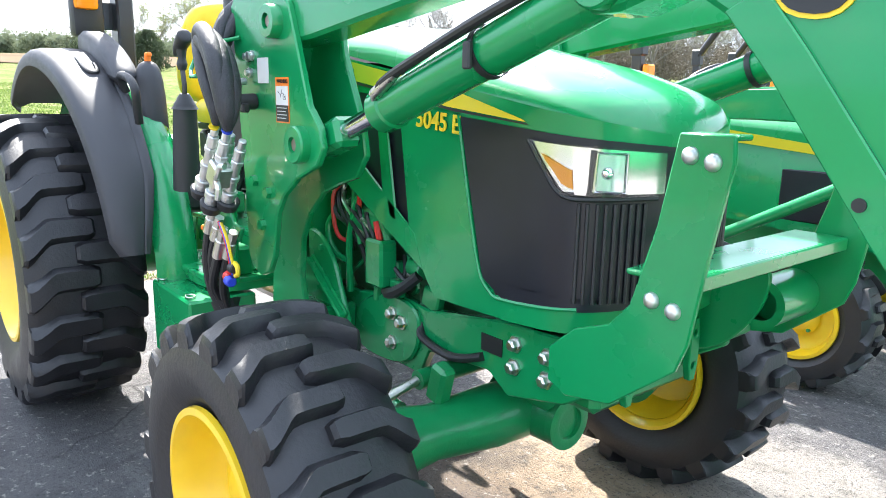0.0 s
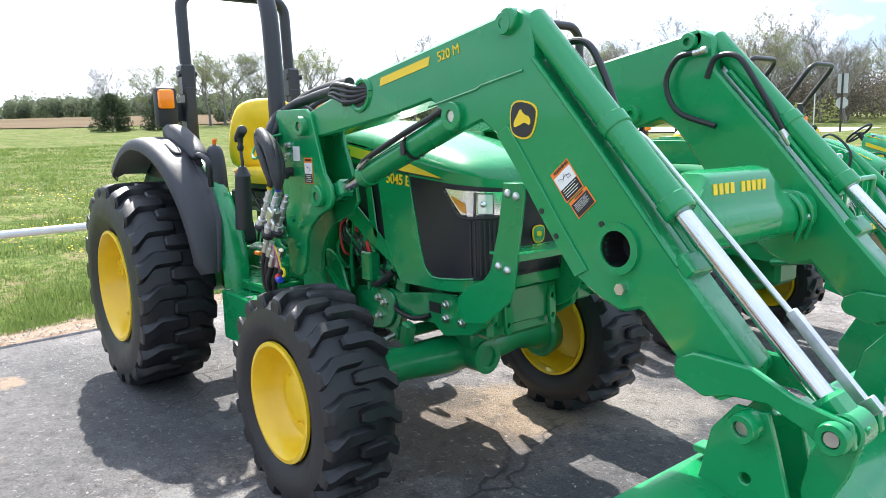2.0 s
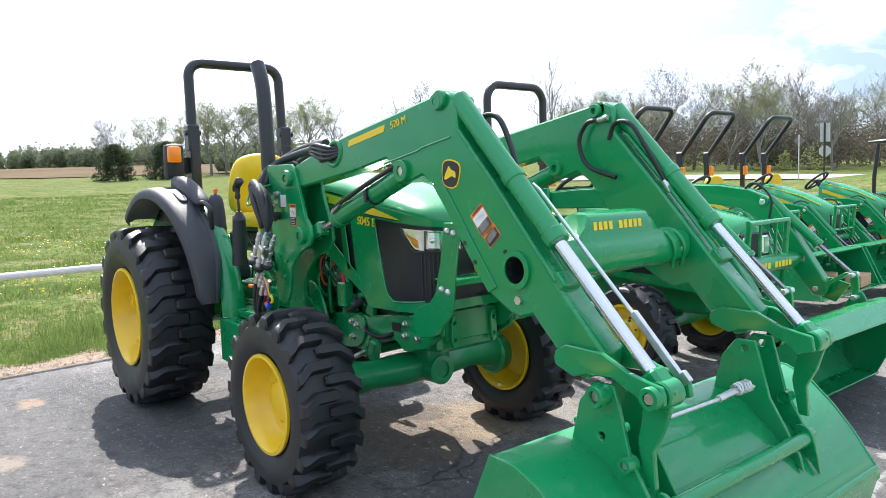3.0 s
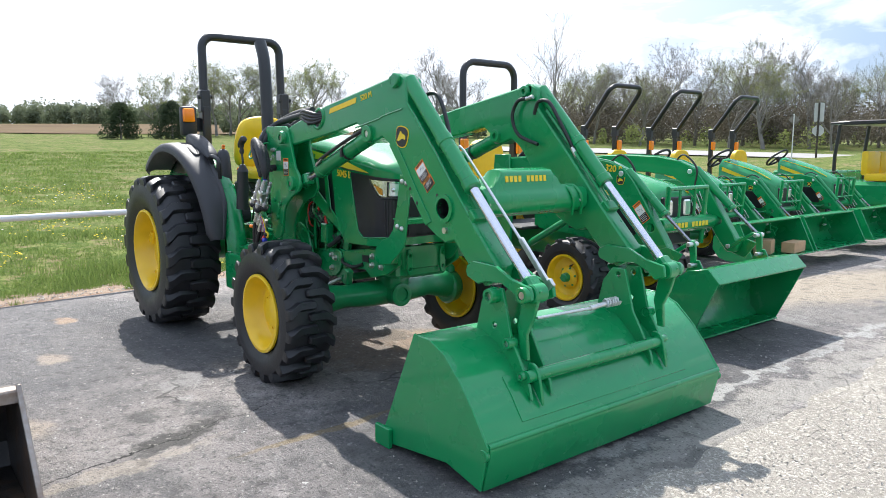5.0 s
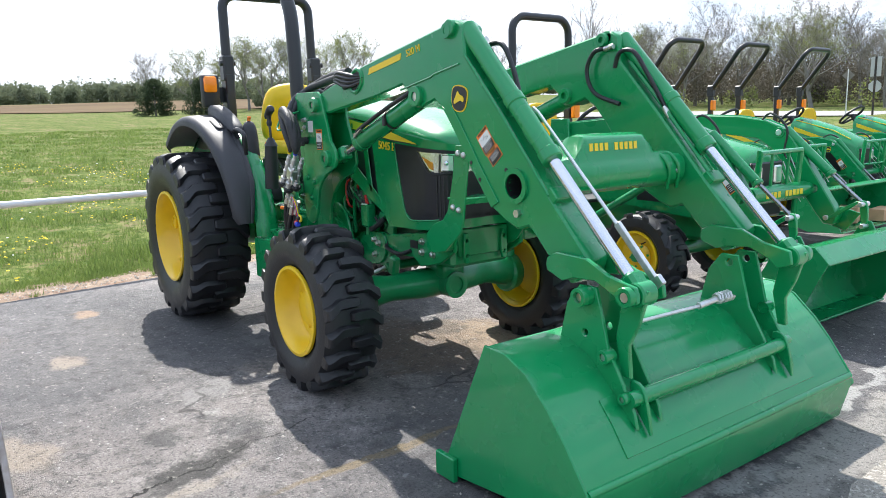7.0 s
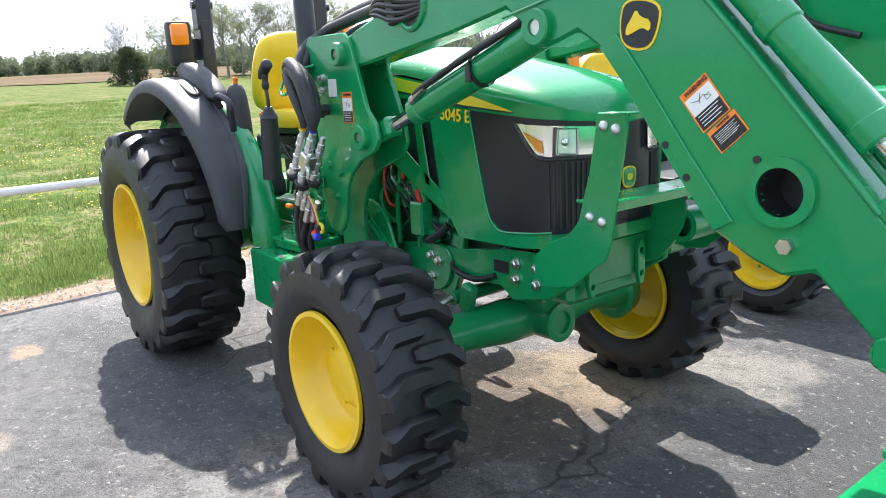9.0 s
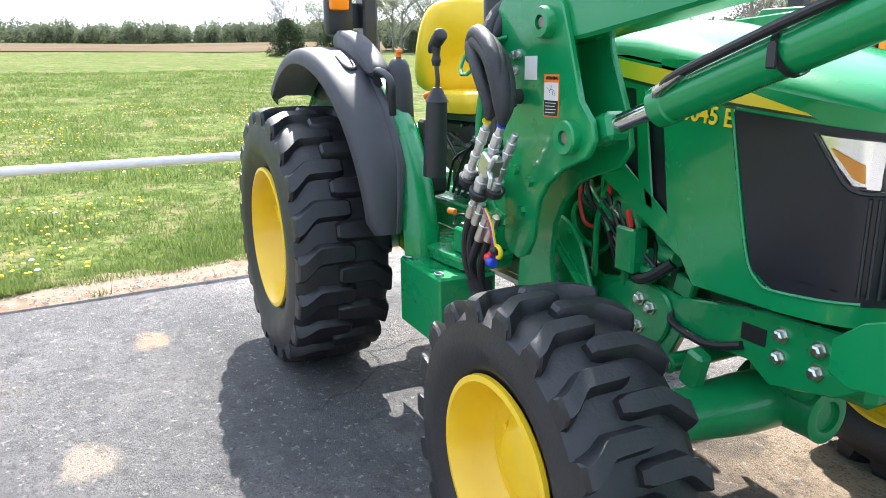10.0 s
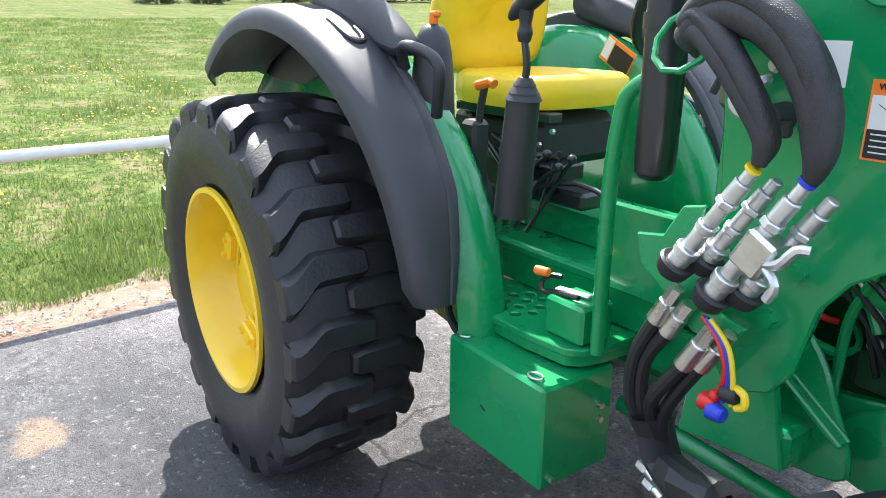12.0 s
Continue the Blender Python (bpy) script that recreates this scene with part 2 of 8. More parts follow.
ASPHALT = ground_mat("weathered_asphalt", [
    ((0.205, 0.184, 0.178), 0, 0, 1, 1),
    ((0.325, 0.292, 0.275), 0.9, 0.42, 0.65, 0.8),
    ((0.085, 0.085, 0.088), 1.7, 0.52, 0.68, 0.7),
    ((0.34, 0.27, 0.20), 1.3, 0.62, 0.70, 0.5),
    ((0.46, 0.42, 0.40), 4.0, 0.54, 0.70, 0.65),
    ((0.06, 0.06, 0.062), 11, 0.56, 0.64, 0.6),
    ((0.05, 0.05, 0.052), 150, 0.52, 0.62, 0.6),
    ((0.07, 0.07, 0.072), 34, 0.54, 0.64, 0.7),
    ((0.50, 0.49, 0.47), 95, 0.59, 0.66, 0.7),
    ((0.080, 0.080, 0.083), 2.4, 0.60, 0.625, 0.55),
    ((0.34, 0.325, 0.31), 1.9, 0.61, 0.64, 0.6),
    ((0.60, 0.59, 0.57), 8, 0.675, 0.69, 0.85),
    ((0.045, 0.044, 0.043), 6, 0.68, 0.70, 0.7),
    ((0.55, 0.54, 0.52), 22, 0.64, 0.69, 0.8)], 0.72, 0.9, 110)


def blobs(m, spots):
    """Stains and painted shade with a place of their own: (colour, x, y, half length, half width, turn in degrees,
    raggedness, amount).
    """
    n, l = m.node_tree.nodes, m.node_tree.links
    b = n["Principled BSDF"]
    col = b.inputs["Base Color"].links[0].from_socket
    tc = n.new("ShaderNodeTexCoord")
    nz = n.new("ShaderNodeTexNoise")
    nz.inputs["Scale"].default_value = 3.5
    nz.inputs["Detail"].default_value = 9
    nz.inputs["Roughness"].default_value = 0.65
    l.new(tc.outputs["Object"], nz.inputs["Vector"])
    ce = n.new("ShaderNodeVectorMath")
    ce.operation = "SUBTRACT"
    ce.inputs[1].default_value = (0.5, 0.5, 0.5)
    l.new(nz.outputs["Color"], ce.inputs[0])
    for c, x, y, a, w, turn, rag, amt in spots:
        sc = n.new("ShaderNodeVectorMath")
        sc.operation = "SCALE"
        sc.inputs["Scale"].default_value = rag
        l.new(ce.outputs[0], sc.inputs[0])
        ad = n.new("ShaderNodeVectorMath")
        ad.operation = "ADD"
        l.new(tc.outputs["Object"], ad.inputs[0])
        l.new(sc.outputs[0], ad.inputs[1])
        mp = n.new("ShaderNodeMapping")
        mp.vector_type = "TEXTURE"
        mp.inputs["Location"].default_value = (x, y, 0)
        mp.inputs["Rotation"].default_value = (0, 0, radians(turn))
        mp.inputs["Scale"].default_value = (a, w, 10)
        l.new(ad.outputs[0], mp.inputs["Vector"])
        ln = n.new("ShaderNodeVectorMath")
        ln.operation = "LENGTH"
        l.new(mp.outputs[0], ln.inputs[0])
        mr = n.new("ShaderNodeMapRange")
        mr.inputs["From Min"].default_value = 1.15
        mr.inputs["From Max"].default_value = 0.72
        mr.inputs["To Max"].default_value = amt
        l.new(ln.outputs["Value"], mr.inputs["Value"])
        mx = n.new("ShaderNodeMix")
        mx.data_type = "RGBA"
        l.new(mr.outputs[0], mx.inputs[0])
        l.new(col, mx.inputs[6])
        mx.inputs[7].default_value = (*c, 1)
        col = mx.outputs[2]
    for c, sc_, lo, hi, amt in (((0.05, 0.047, 0.044), 9, 0.53, 0.62, 0.45), ((0.42, 0.39, 0.35), 26, 0.58, 0.66, 0.6), ((0.035, 0.035, 0.036), 70, 0.54, 0.61, 0.6), ((0.62, 0.60, 0.57), 48, 0.655, 0.70, 0.85), ((0.70, 0.69, 0.67), 14, 0.695, 0.72, 0.8)):
        nz = n.new("ShaderNodeTexNoise")
        nz.inputs["Scale"].default_value = sc_
        nz.inputs["Detail"].default_value = 8
        nz.inputs["Roughness"].default_value = 0.65
        l.new(tc.outputs["Object"], nz.inputs["Vector"])
        mr = n.new("ShaderNodeMapRange")
        mr.inputs["From Min"].default_value = lo
        mr.inputs["From Max"].default_value = hi
        mr.inputs["To Max"].default_value = amt
        l.new(nz.outputs["Fac"], mr.inputs["Value"])
        mx = n.new("ShaderNodeMix")
        mx.data_type = "RGBA"
        l.new(mr.outputs[0], mx.inputs[0])
        l.new(col, mx.inputs[6])
        mx.inputs[7].default_value = (*c, 1)
        col = mx.outputs[2]
    l.new(col, b.inputs["Base Color"])


def cracks(m, scale, width, lo, hi, amt):
    """A net of thin dark cracks, broken up by noise."""
    n, l = m.node_tree.nodes, m.node_tree.links
    b = n["Principled BSDF"]
    col = b.inputs["Base Color"].links[0].from_socket
    tc = n.new("ShaderNodeTexCoord")
    nz = n.new("ShaderNodeTexNoise")
    nz.inputs["Scale"].default_value = 2.2
    nz.inputs["Detail"].default_value = 8
    l.new(tc.outputs["Object"], nz.inputs["Vector"])
    mixv = n.new("ShaderNodeMix")
    mixv.data_type = "VECTOR"
    mixv.inputs[0].default_value = 0.30
    l.new(tc.outputs["Object"], mixv.inputs[4])
    l.new(nz.outputs["Color"], mixv.inputs[5])
    vo = n.new("ShaderNodeTexVoronoi")
    vo.feature = "DISTANCE_TO_EDGE"
    vo.inputs["Scale"].default_value = scale
    l.new(mixv.outputs[1], vo.inputs["Vector"])
    mr = n.new("ShaderNodeMapRange")
    mr.inputs["From Min"].default_value = width
    mr.inputs["From Max"].default_value = width * 0.3
    l.new(vo.outputs["Distance"], mr.inputs["Value"])
    ms = n.new("ShaderNodeTexNoise")
    ms.inputs["Scale"].default_value = 0.7
    ms.inputs["Detail"].default_value = 5
    l.new(tc.outputs["Object"], ms.inputs["Vector"])
    mk = n.new("ShaderNodeMapRange")
    mk.inputs["From Min"].default_value = lo
    mk.inputs["From Max"].default_value = hi
    mk.inputs["To Max"].default_value = amt
    l.new(ms.outputs["Fac"], mk.inputs["Value"])
    mu = n.new("ShaderNodeMath")
    mu.operation = "MULTIPLY"
    l.new(mr.outputs[0], mu.inputs[0])
    l.new(mk.outputs[0], mu.inputs[1])
    mx = n.new("ShaderNodeMix")
    mx.data_type = "RGBA"
    mx.inputs[7].default_value = (0.02, 0.019, 0.018, 1)
    l.new(mu.outputs[0], mx.inputs[0])
    l.new(col, mx.inputs[6])
    l.new(mx.outputs[2], b.inputs["Base Color"])


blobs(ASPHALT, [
    # dark blobs at (0.3, -0.9) and (0.75, -0.35) deepen the tractor's shade by colour
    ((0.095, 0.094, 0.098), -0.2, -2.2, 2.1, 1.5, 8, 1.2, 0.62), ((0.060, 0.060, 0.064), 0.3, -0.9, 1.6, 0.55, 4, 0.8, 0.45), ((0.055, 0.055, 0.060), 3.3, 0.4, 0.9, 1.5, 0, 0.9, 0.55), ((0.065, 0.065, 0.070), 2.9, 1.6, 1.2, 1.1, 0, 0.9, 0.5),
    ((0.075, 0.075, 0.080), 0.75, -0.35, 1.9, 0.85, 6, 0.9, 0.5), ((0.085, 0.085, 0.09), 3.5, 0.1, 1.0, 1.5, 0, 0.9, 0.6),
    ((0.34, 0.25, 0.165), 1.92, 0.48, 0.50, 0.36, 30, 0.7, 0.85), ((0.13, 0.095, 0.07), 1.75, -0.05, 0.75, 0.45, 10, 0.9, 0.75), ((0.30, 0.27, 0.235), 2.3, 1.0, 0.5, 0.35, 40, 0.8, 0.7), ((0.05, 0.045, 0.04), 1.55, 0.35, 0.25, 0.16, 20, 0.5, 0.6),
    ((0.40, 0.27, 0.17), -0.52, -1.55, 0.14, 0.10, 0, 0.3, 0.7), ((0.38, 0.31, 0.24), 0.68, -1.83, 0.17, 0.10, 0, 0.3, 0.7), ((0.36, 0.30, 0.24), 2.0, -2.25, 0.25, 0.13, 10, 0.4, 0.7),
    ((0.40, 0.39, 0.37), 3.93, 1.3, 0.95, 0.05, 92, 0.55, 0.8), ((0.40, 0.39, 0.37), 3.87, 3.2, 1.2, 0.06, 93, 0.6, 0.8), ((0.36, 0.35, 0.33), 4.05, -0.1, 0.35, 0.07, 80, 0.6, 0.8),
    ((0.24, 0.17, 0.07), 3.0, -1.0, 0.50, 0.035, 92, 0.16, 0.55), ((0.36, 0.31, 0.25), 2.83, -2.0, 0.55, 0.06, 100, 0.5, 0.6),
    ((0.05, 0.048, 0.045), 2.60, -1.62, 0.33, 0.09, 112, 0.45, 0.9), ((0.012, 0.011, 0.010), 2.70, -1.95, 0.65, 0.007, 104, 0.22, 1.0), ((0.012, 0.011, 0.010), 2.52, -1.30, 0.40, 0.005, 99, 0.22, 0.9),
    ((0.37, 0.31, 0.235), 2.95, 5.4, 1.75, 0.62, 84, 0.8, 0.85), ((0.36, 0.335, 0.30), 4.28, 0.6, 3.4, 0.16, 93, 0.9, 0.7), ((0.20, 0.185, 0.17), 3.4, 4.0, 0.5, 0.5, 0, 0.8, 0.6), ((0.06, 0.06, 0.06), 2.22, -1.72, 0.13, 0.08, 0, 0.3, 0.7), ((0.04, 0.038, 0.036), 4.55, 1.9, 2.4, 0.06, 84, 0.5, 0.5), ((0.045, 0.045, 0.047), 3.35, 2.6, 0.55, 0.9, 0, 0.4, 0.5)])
cracks(ASPHALT, 0.9, 0.007, 0.52, 0.62, 0.75)
GRAVEL = ground_mat("pale_gravel", [
    ((0.33, 0.30, 0.262), 0, 0, 1, 1), ((0.25, 0.226, 0.195), 1.2, 0.45, 0.65, 0.6), ((0.25, 0.25, 0.15), 2.2, 0.62, 0.72, 0.35), ((0.58, 0.54, 0.47), 60, 0.52, 0.60, 0.8), ((0.17, 0.155, 0.135), 85, 0.55, 0.62, 0.8), ((0.24, 0.22, 0.19), 18, 0.56, 0.64, 0.6), ((0.64, 0.61, 0.56), 30, 0.62, 0.67, 0.8)], 0.9, 0.8, 110)
DIRT = ground_mat("reddish_dirt_edge", [
    ((0.29, 0.215, 0.155), 0, 0, 1, 1), ((0.22, 0.135, 0.09), 4, 0.48, 0.6, 0.8), ((0.45, 0.38, 0.31), 15, 0.55, 0.7, 0.7), ((0.16, 0.11, 0.08), 60, 0.55, 0.66, 0.7)], 0.95, 0.8, 60)
GRASS = ground_mat("meadow_grass", [
    ((0.092, 0.118, 0.034), 0, 0, 1, 1), ((0.120, 0.150, 0.046), 0.22, 0.42, 0.60, 0.9), ((0.205, 0.165, 0.095), 0.6, 0.50, 0.60, 0.85), ((0.050, 0.088, 0.020), 1.3, 0.50, 0.57, 0.9), ((0.215, 0.17, 0.10), 2.2, 0.55, 0.62, 0.8), ((0.160, 0.185, 0.06), 4, 0.50, 0.60, 0.8), ((0.045, 0.08, 0.016), 9, 0.52, 0.59, 0.85), ((0.19, 0.20, 0.08), 30, 0.55, 0.63, 0.7)], 1.0, 1.0, 16, 0.03)
STUBBLE = ground_mat("brown_stubble_field", [
    ((0.135, 0.098, 0.062), 0, 0, 1, 1), ((0.10, 0.072, 0.048), 0.05, 0.45, 0.6, 0.8), ((0.15, 0.14, 0.065), 0.3, 0.55, 0.7, 0.6)], 1.0, 0.5, 2, 0.03)
ROAD = ground_mat("pale_road", [((0.30, 0.29, 0.28), 0, 0, 1, 1), ((0.24, 0.235, 0.23), 0.4, 0.45, 0.6, 0.6)], 0.9, 0.1, 20)
STONE = mat("small_stones", (0.42, 0.39, 0.35), 0.85, var=0.3, scale=30)

# ---- mesh helpers ----


class Geo:
    """Points and faces that grow into one mesh."""

    def __init__(self):
        self.v, self.f = [], []

    def add(self, v, f):
        k = len(self.v)
        self.v.extend(tuple(p) for p in v)
        self.f.extend(tuple(i + k for i in q) for q in f)
        return self

    def bm(self, b):
        b.verts.index_update()
        self.add([v.co[:] for v in b.verts], [[v.index for v in f.verts] for f in b.faces])
        b.free()
        return self

    def box(self, c, s, bevel=0.0, rot=None, seg=1):
        b = bmesh.new()
        bmesh.ops.create_cube(b, size=1)
        for v in b.verts:
            v.co = Vector((v.co.x * s[0], v.co.y * s[1], v.co.z * s[2]))
        if bevel > 0:
            bmesh.ops.bevel(b, geom=b.edges[:], offset=bevel, segments=seg, affect="EDGES", profile=0.5)
        r = Euler([radians(a) for a in rot]).to_matrix() if rot else Matrix.Identity(3)
        for v in b.verts:
            v.co = r @ v.co + Vector(c)
        return self.bm(b)

    def prism(self, prof, a0, a1, axis="y", bevel=0.0, holes=()):
        """A plate: a profile of (x, z) pairs (axis y), (x, y) pairs (axis z) or (y, z) pairs (axis x), from a0 to a1. holes: (u, v, radius)."""
        b = bmesh.new()

        def at(u, w, a):
            return (u, a, w) if axis == "y" else ((u, w, a) if axis == "z" else (a, u, w))
        if holes:
            loops = [b.verts.new(at(u, w, a0)) for u, w in prof]
            edges = [b.edges.new((loops[i], loops[(i + 1) % len(loops)])) for i in range(len(loops))]
            for hu, hv, hr in holes:
                ring = [b.verts.new(at(hu + hr * math.cos(k * math.tau / 20), hv + hr * math.sin(k * math.tau / 20), a0)) for k in range(20)]
                edges += [b.edges.new((ring[i], ring[(i + 1) % 20])) for i in range(20)]
            bmesh.ops.triangle_fill(b, use_beauty=True, use_dissolve=False, edges=edges)
            faces = b.faces[:]
        else:
            faces = [b.faces.new([b.verts.new(at(u, w, a0)) for u, w in prof])]
        e = bmesh.ops.extrude_face_region(b, geom=faces)
        d = Vector(at(0, 0, a1)) - Vector(at(0, 0, a0))
        for v in e["geom"]:
            if isinstance(v, bmesh.types.BMVert):
                v.co += d
        bmesh.ops.recalc_face_normals(b, faces=b.faces[:])
        if bevel > 0:
            sharp = [q for q in b.edges if len(q.link_faces) == 2 and q.calc_face_angle(0) > 0.6]
            bmesh.ops.bevel(b, geom=sharp, offset=bevel, segments=1, affect="EDGES", profile=0.5)
        return self.bm(b)

    def cyl(self, p0, p1, r0, r1=None, seg=20, bevel=0.0):
        p0, p1 = Vector(p0), Vector(p1)
        r1 = r0 if r1 is None else r1
        d = p1 - p0
        q = d.to_track_quat("Z", "Y")
        h = d.length
        prof = [(0, 0), (r0, 0), (r1, h), (0, h)]
        if bevel > 0:
            prof = [(0, 0), (r0 - bevel, 0), (r0, bevel), (r1, h - bevel), (r1 - bevel, h), (0, h)]
        return self.turned(prof, p0, q, seg)

    def turned(self, prof, o, q, seg=24):
        """A profile of (radius, height) pairs turned about the local z axis."""
        k = len(self.v)
        rows = []
        for r, z in prof:
            if r < 1e-6:
                self.v.append(tuple(Vector(o) + q @ Vector((0, 0, z))))
                rows.append([len(self.v) - 1])
            else:
                row = []
                for i in range(seg):
                    a = math.tau * i / seg
                    self.v.append(tuple(Vector(o) + q @ Vector((r * math.cos(a), r * math.sin(a), z))))
                    row.append(len(self.v) - 1)
                rows.append(row)
        for a, b in zip(rows, rows[1:]):
            for i in range(seg):
                j = (i + 1) % seg
                if len(a) == 1 and len(b) == 1:
                    break
                if len(a) == 1:
                    self.f.append((a[0], b[j], b[i]))
                elif len(b) == 1:
                    self.f.append((a[i], a[j], b[0]))
                else:
                    self.f.append((a[i], a[j], b[j], b[i]))
        return self

    def tube(self, pts, r, seg=10, smooth=0, flat=1.0, closed=False):
        """A round bar along points; smooth: cuts between points on a Catmull-Rom curve; r may be a list."""
        p = [Vector(a) for a in pts]
        rs = list(r) if isinstance(r, (list, tuple)) else [r] * len(p)
        if smooth:
            q, s = [], []
            for i in range(len(p) - 1):
                a, b, c, d = p[max(i - 1, 0)], p[i], p[i + 1], p[min(i + 2, len(p) - 1)]
                for k in range(smooth):
                    t = k / smooth
                    q.append(0.5 * ((2 * b) + (c - a) * t + (2 * a - 5 * b + 4 * c - d) * t * t + (3 * b - a - 3 * c + d) * t ** 3))
                    s.append(rs[i] * (1 - t) + rs[i + 1] * t)
            p, rs = q + [p[-1]], s + [rs[-1]]
        n = len(p)
        up = None
        rows = []
        for i in range(n):
            t = (p[min(i + 1, n - 1)] - p[max(i - 1, 0)]).normalized()
            if up is None:
                up = Vector((0, 0, 1)) if abs(t.z) < 0.9 else Vector((1, 0, 0))
            side = t.cross(up).normalized()
            up = side.cross(t).normalized()
            row = []
            for k in range(seg):
                a = math.tau * k / seg
                self.v.append(tuple(p[i] + (side * math.cos(a) + up * math.sin(a) * flat) * rs[i]))
                row.append(len(self.v) - 1)
            rows.append(row)
        for a, b in zip(rows, rows[1:]):
            for k in range(seg):
                j = (k + 1) % seg
                self.f.append((a[k], a[j], b[j], b[k]))
        self.f.append(tuple(reversed(rows[0])))
        self.f.append(tuple(rows[-1]))
        return self

    def strip(self, rows):
        """A skin over rows of points of equal number."""
        k = len(self.v)
        m = len(rows[0])
        for row in rows:
            self.v.extend(tuple(p) for p in row)
        for i in range(len(rows) - 1):
            for j in range(m - 1):
                a = k + i * m + j
                self.f.append((a, a + 1, a + m + 1, a + m))
        return self

    def ball(self, c, r, seg=14, squash=(1, 1, 1)):
        prof = [(0 if i in (0, 8) else math.sin(math.pi * i / 8), -math.cos(math.pi * i / 8)) for i in range(9)]
        g = Geo().turned(prof, (0, 0, 0), Matrix.Identity(3), seg)
        return self.add([(c[0] + x * r * squash[0], c[1] + y * r * squash[1], c[2] + z * r * squash[2]) for x, y, z in g.v], g.f)

    def moved(self, m):
        self.v = [tuple(m @ Vector(p)) for p in self.v]
        return self

    def mirror(self):
        """Adds the mirror image over y = 0."""
        k = len(self.v)
        self.f.extend([tuple(i + k for i in reversed(q)) for q in self.f[:]])
        self.v.extend([(x, -y, z) for x, y, z in self.v[:]])
        return self


def make_mesh(name, g, material, smooth=35):
    me = bpy.data.meshes.new(name)
    me.from_pydata(g.v, [], g.f)
    me.validate()
    if material:
        me.materials.append(material)
    b = bmesh.new()
    b.from_mesh(me)
    bmesh.ops.recalc_face_normals(b, faces=b.faces[:])
    b.to_mesh(me)
    b.free()
    if smooth:
        me.polygons.foreach_set("use_smooth", [True] * len(me.polygons))
        me.set_sharp_from_angle(angle=radians(smooth))
    return me


def part(name, g, material, parent, label="", smooth=35):
    """One mesh object under a thing or a part; points are in the thing's own space."""
    first = None
    for h in pieces_of(name, g, parent):
        ob = new(name, make_mesh(name, h, material, smooth))
        ob.parent = parent
        tagged(ob, label)
        first = first or ob
    return first


TWINS = ("tractor", "front_loader", "compact_tractor", "compact_loader")
SINGLES = ("mast_pin", "front_axle", "pin_end", "hose_end", "boom_boss", "link_pin", "coupler", "box_clip", "box_bolt", "hood_side", "bolster_bracket", "red_cap", "stripe_marks")


def pieces_of(name, g, parent):
    """Splits a part into its right and left piece where none of its faces crosses the middle, and bolts and the like one by one."""
    if not g.f:
        return [g]
    if name in SINGLES:
        root = list(range(len(g.v)))

        def top(i):
            while root[i] != i:
                root[i] = root[root[i]]
                i = root[i]
            return i
        for f in g.f:
            for i in f[1:]:
                root[top(i)] = top(f[0])
        keys = [top(f[0]) for f in g.f]
    elif parent and parent.name.split(".")[0] in TWINS:
        keys = []
        for f in g.f:
            ys = [g.v[i][1] for i in f]
            if min(ys) < -1e-6 and max(ys) > 1e-6:
                return [g]
            keys.append(1 if max(ys) > 1e-6 else 0)
    else:
        return [g]
    out = []
    for k in sorted(set(keys)):
        h, at = Geo(), {}
        for f, q in zip(g.f, keys):
            if q == k:
                for i in f:
                    if i not in at:
                        at[i] = len(h.v)
                        h.v.append(g.v[i])
                h.f.append(tuple(at[i] for i in f))
        out.append(h)
    return out


def thing(name, label, category, group="", place=(0, 0, 0), turn=0):
    ob = new(name)
    ob.empty_display_size = 0.1
    ob.matrix_world = pose(*place, 0, 0, turn)
    return tagged(ob, label, category, group)


def solo(name, g, material, label="", category="", group="", kind="", smooth=35):
    ob = new(name, make_mesh(name, g, material, smooth))
    return tagged(ob, label, category, group, kind)


def many(name, g, material, places, parent, label="", smooth=35):
    """Alike small parts on one mesh; places: points or poses in the thing's space."""
    me = make_mesh(name, g, material, smooth)
    for p in places:
        ob = new(name, me)
        ob.parent = parent
        ob.matrix_local = p if isinstance(p, Matrix) else Matrix.Translation(p)
        tagged(ob, label)


def lettering(name, text, size, material, parent, m, depth=0.0015, bold=0.018):
    cu = bpy.data.curves.new(name, "FONT")
    cu.body, cu.size, cu.extrude, cu.align_x, cu.align_y = text, size, depth, "CENTER", "CENTER"
    cu.offset = size * bold
    tmp = bpy.data.objects.new(name, cu)
    me = bpy.data.meshes.new_from_object(tmp)
    bpy.data.objects.remove(tmp)
    me.transform(m)
    me.materials.append(material)
    ob = new(name, me)
    ob.parent = parent
    return ob


def face_right(x, y, z, slope=0.0):
    """A pose for flat things on a plate that faces -y; slope tips them about the plate's normal, in degrees."""
    return Matrix.Translation((x, y, z)) @ Matrix.Rotation(radians(90), 4, "X") @ Matrix.Rotation(radians(slope), 4, "Z")


def grow(prof, seg=3):
    """Rounds a profile's corners by cutting them (Chaikin)."""
    for _ in range(seg):
        prof = [p for a, b in zip(prof, prof[1:] + prof[:1]) for p in ((0.75 * a[0] + 0.25 * b[0], 0.75 * a[1] + 0.25 * b[1]), (0.25 * a[0] + 0.75 * b[0], 0.25 * a[1] + 0.75 * b[1]))]
    return prof

# ---- ground ----
rng = random.Random(7)


def rise(x, y):
    """The meadow climbs gently away from the lot."""
    d = min(max(0.0, -x - 2.4), 190)
    mound = 1.35 * math.exp(-((x + 3) / 8) ** 2 - ((y - 33) / 7) ** 2)
    return 0.041 * d + 0.016 * min(max(0.0, y - 14), 120) + mound


def edge_x(y):
    return -1.46 - 0.115 * (y + 2)


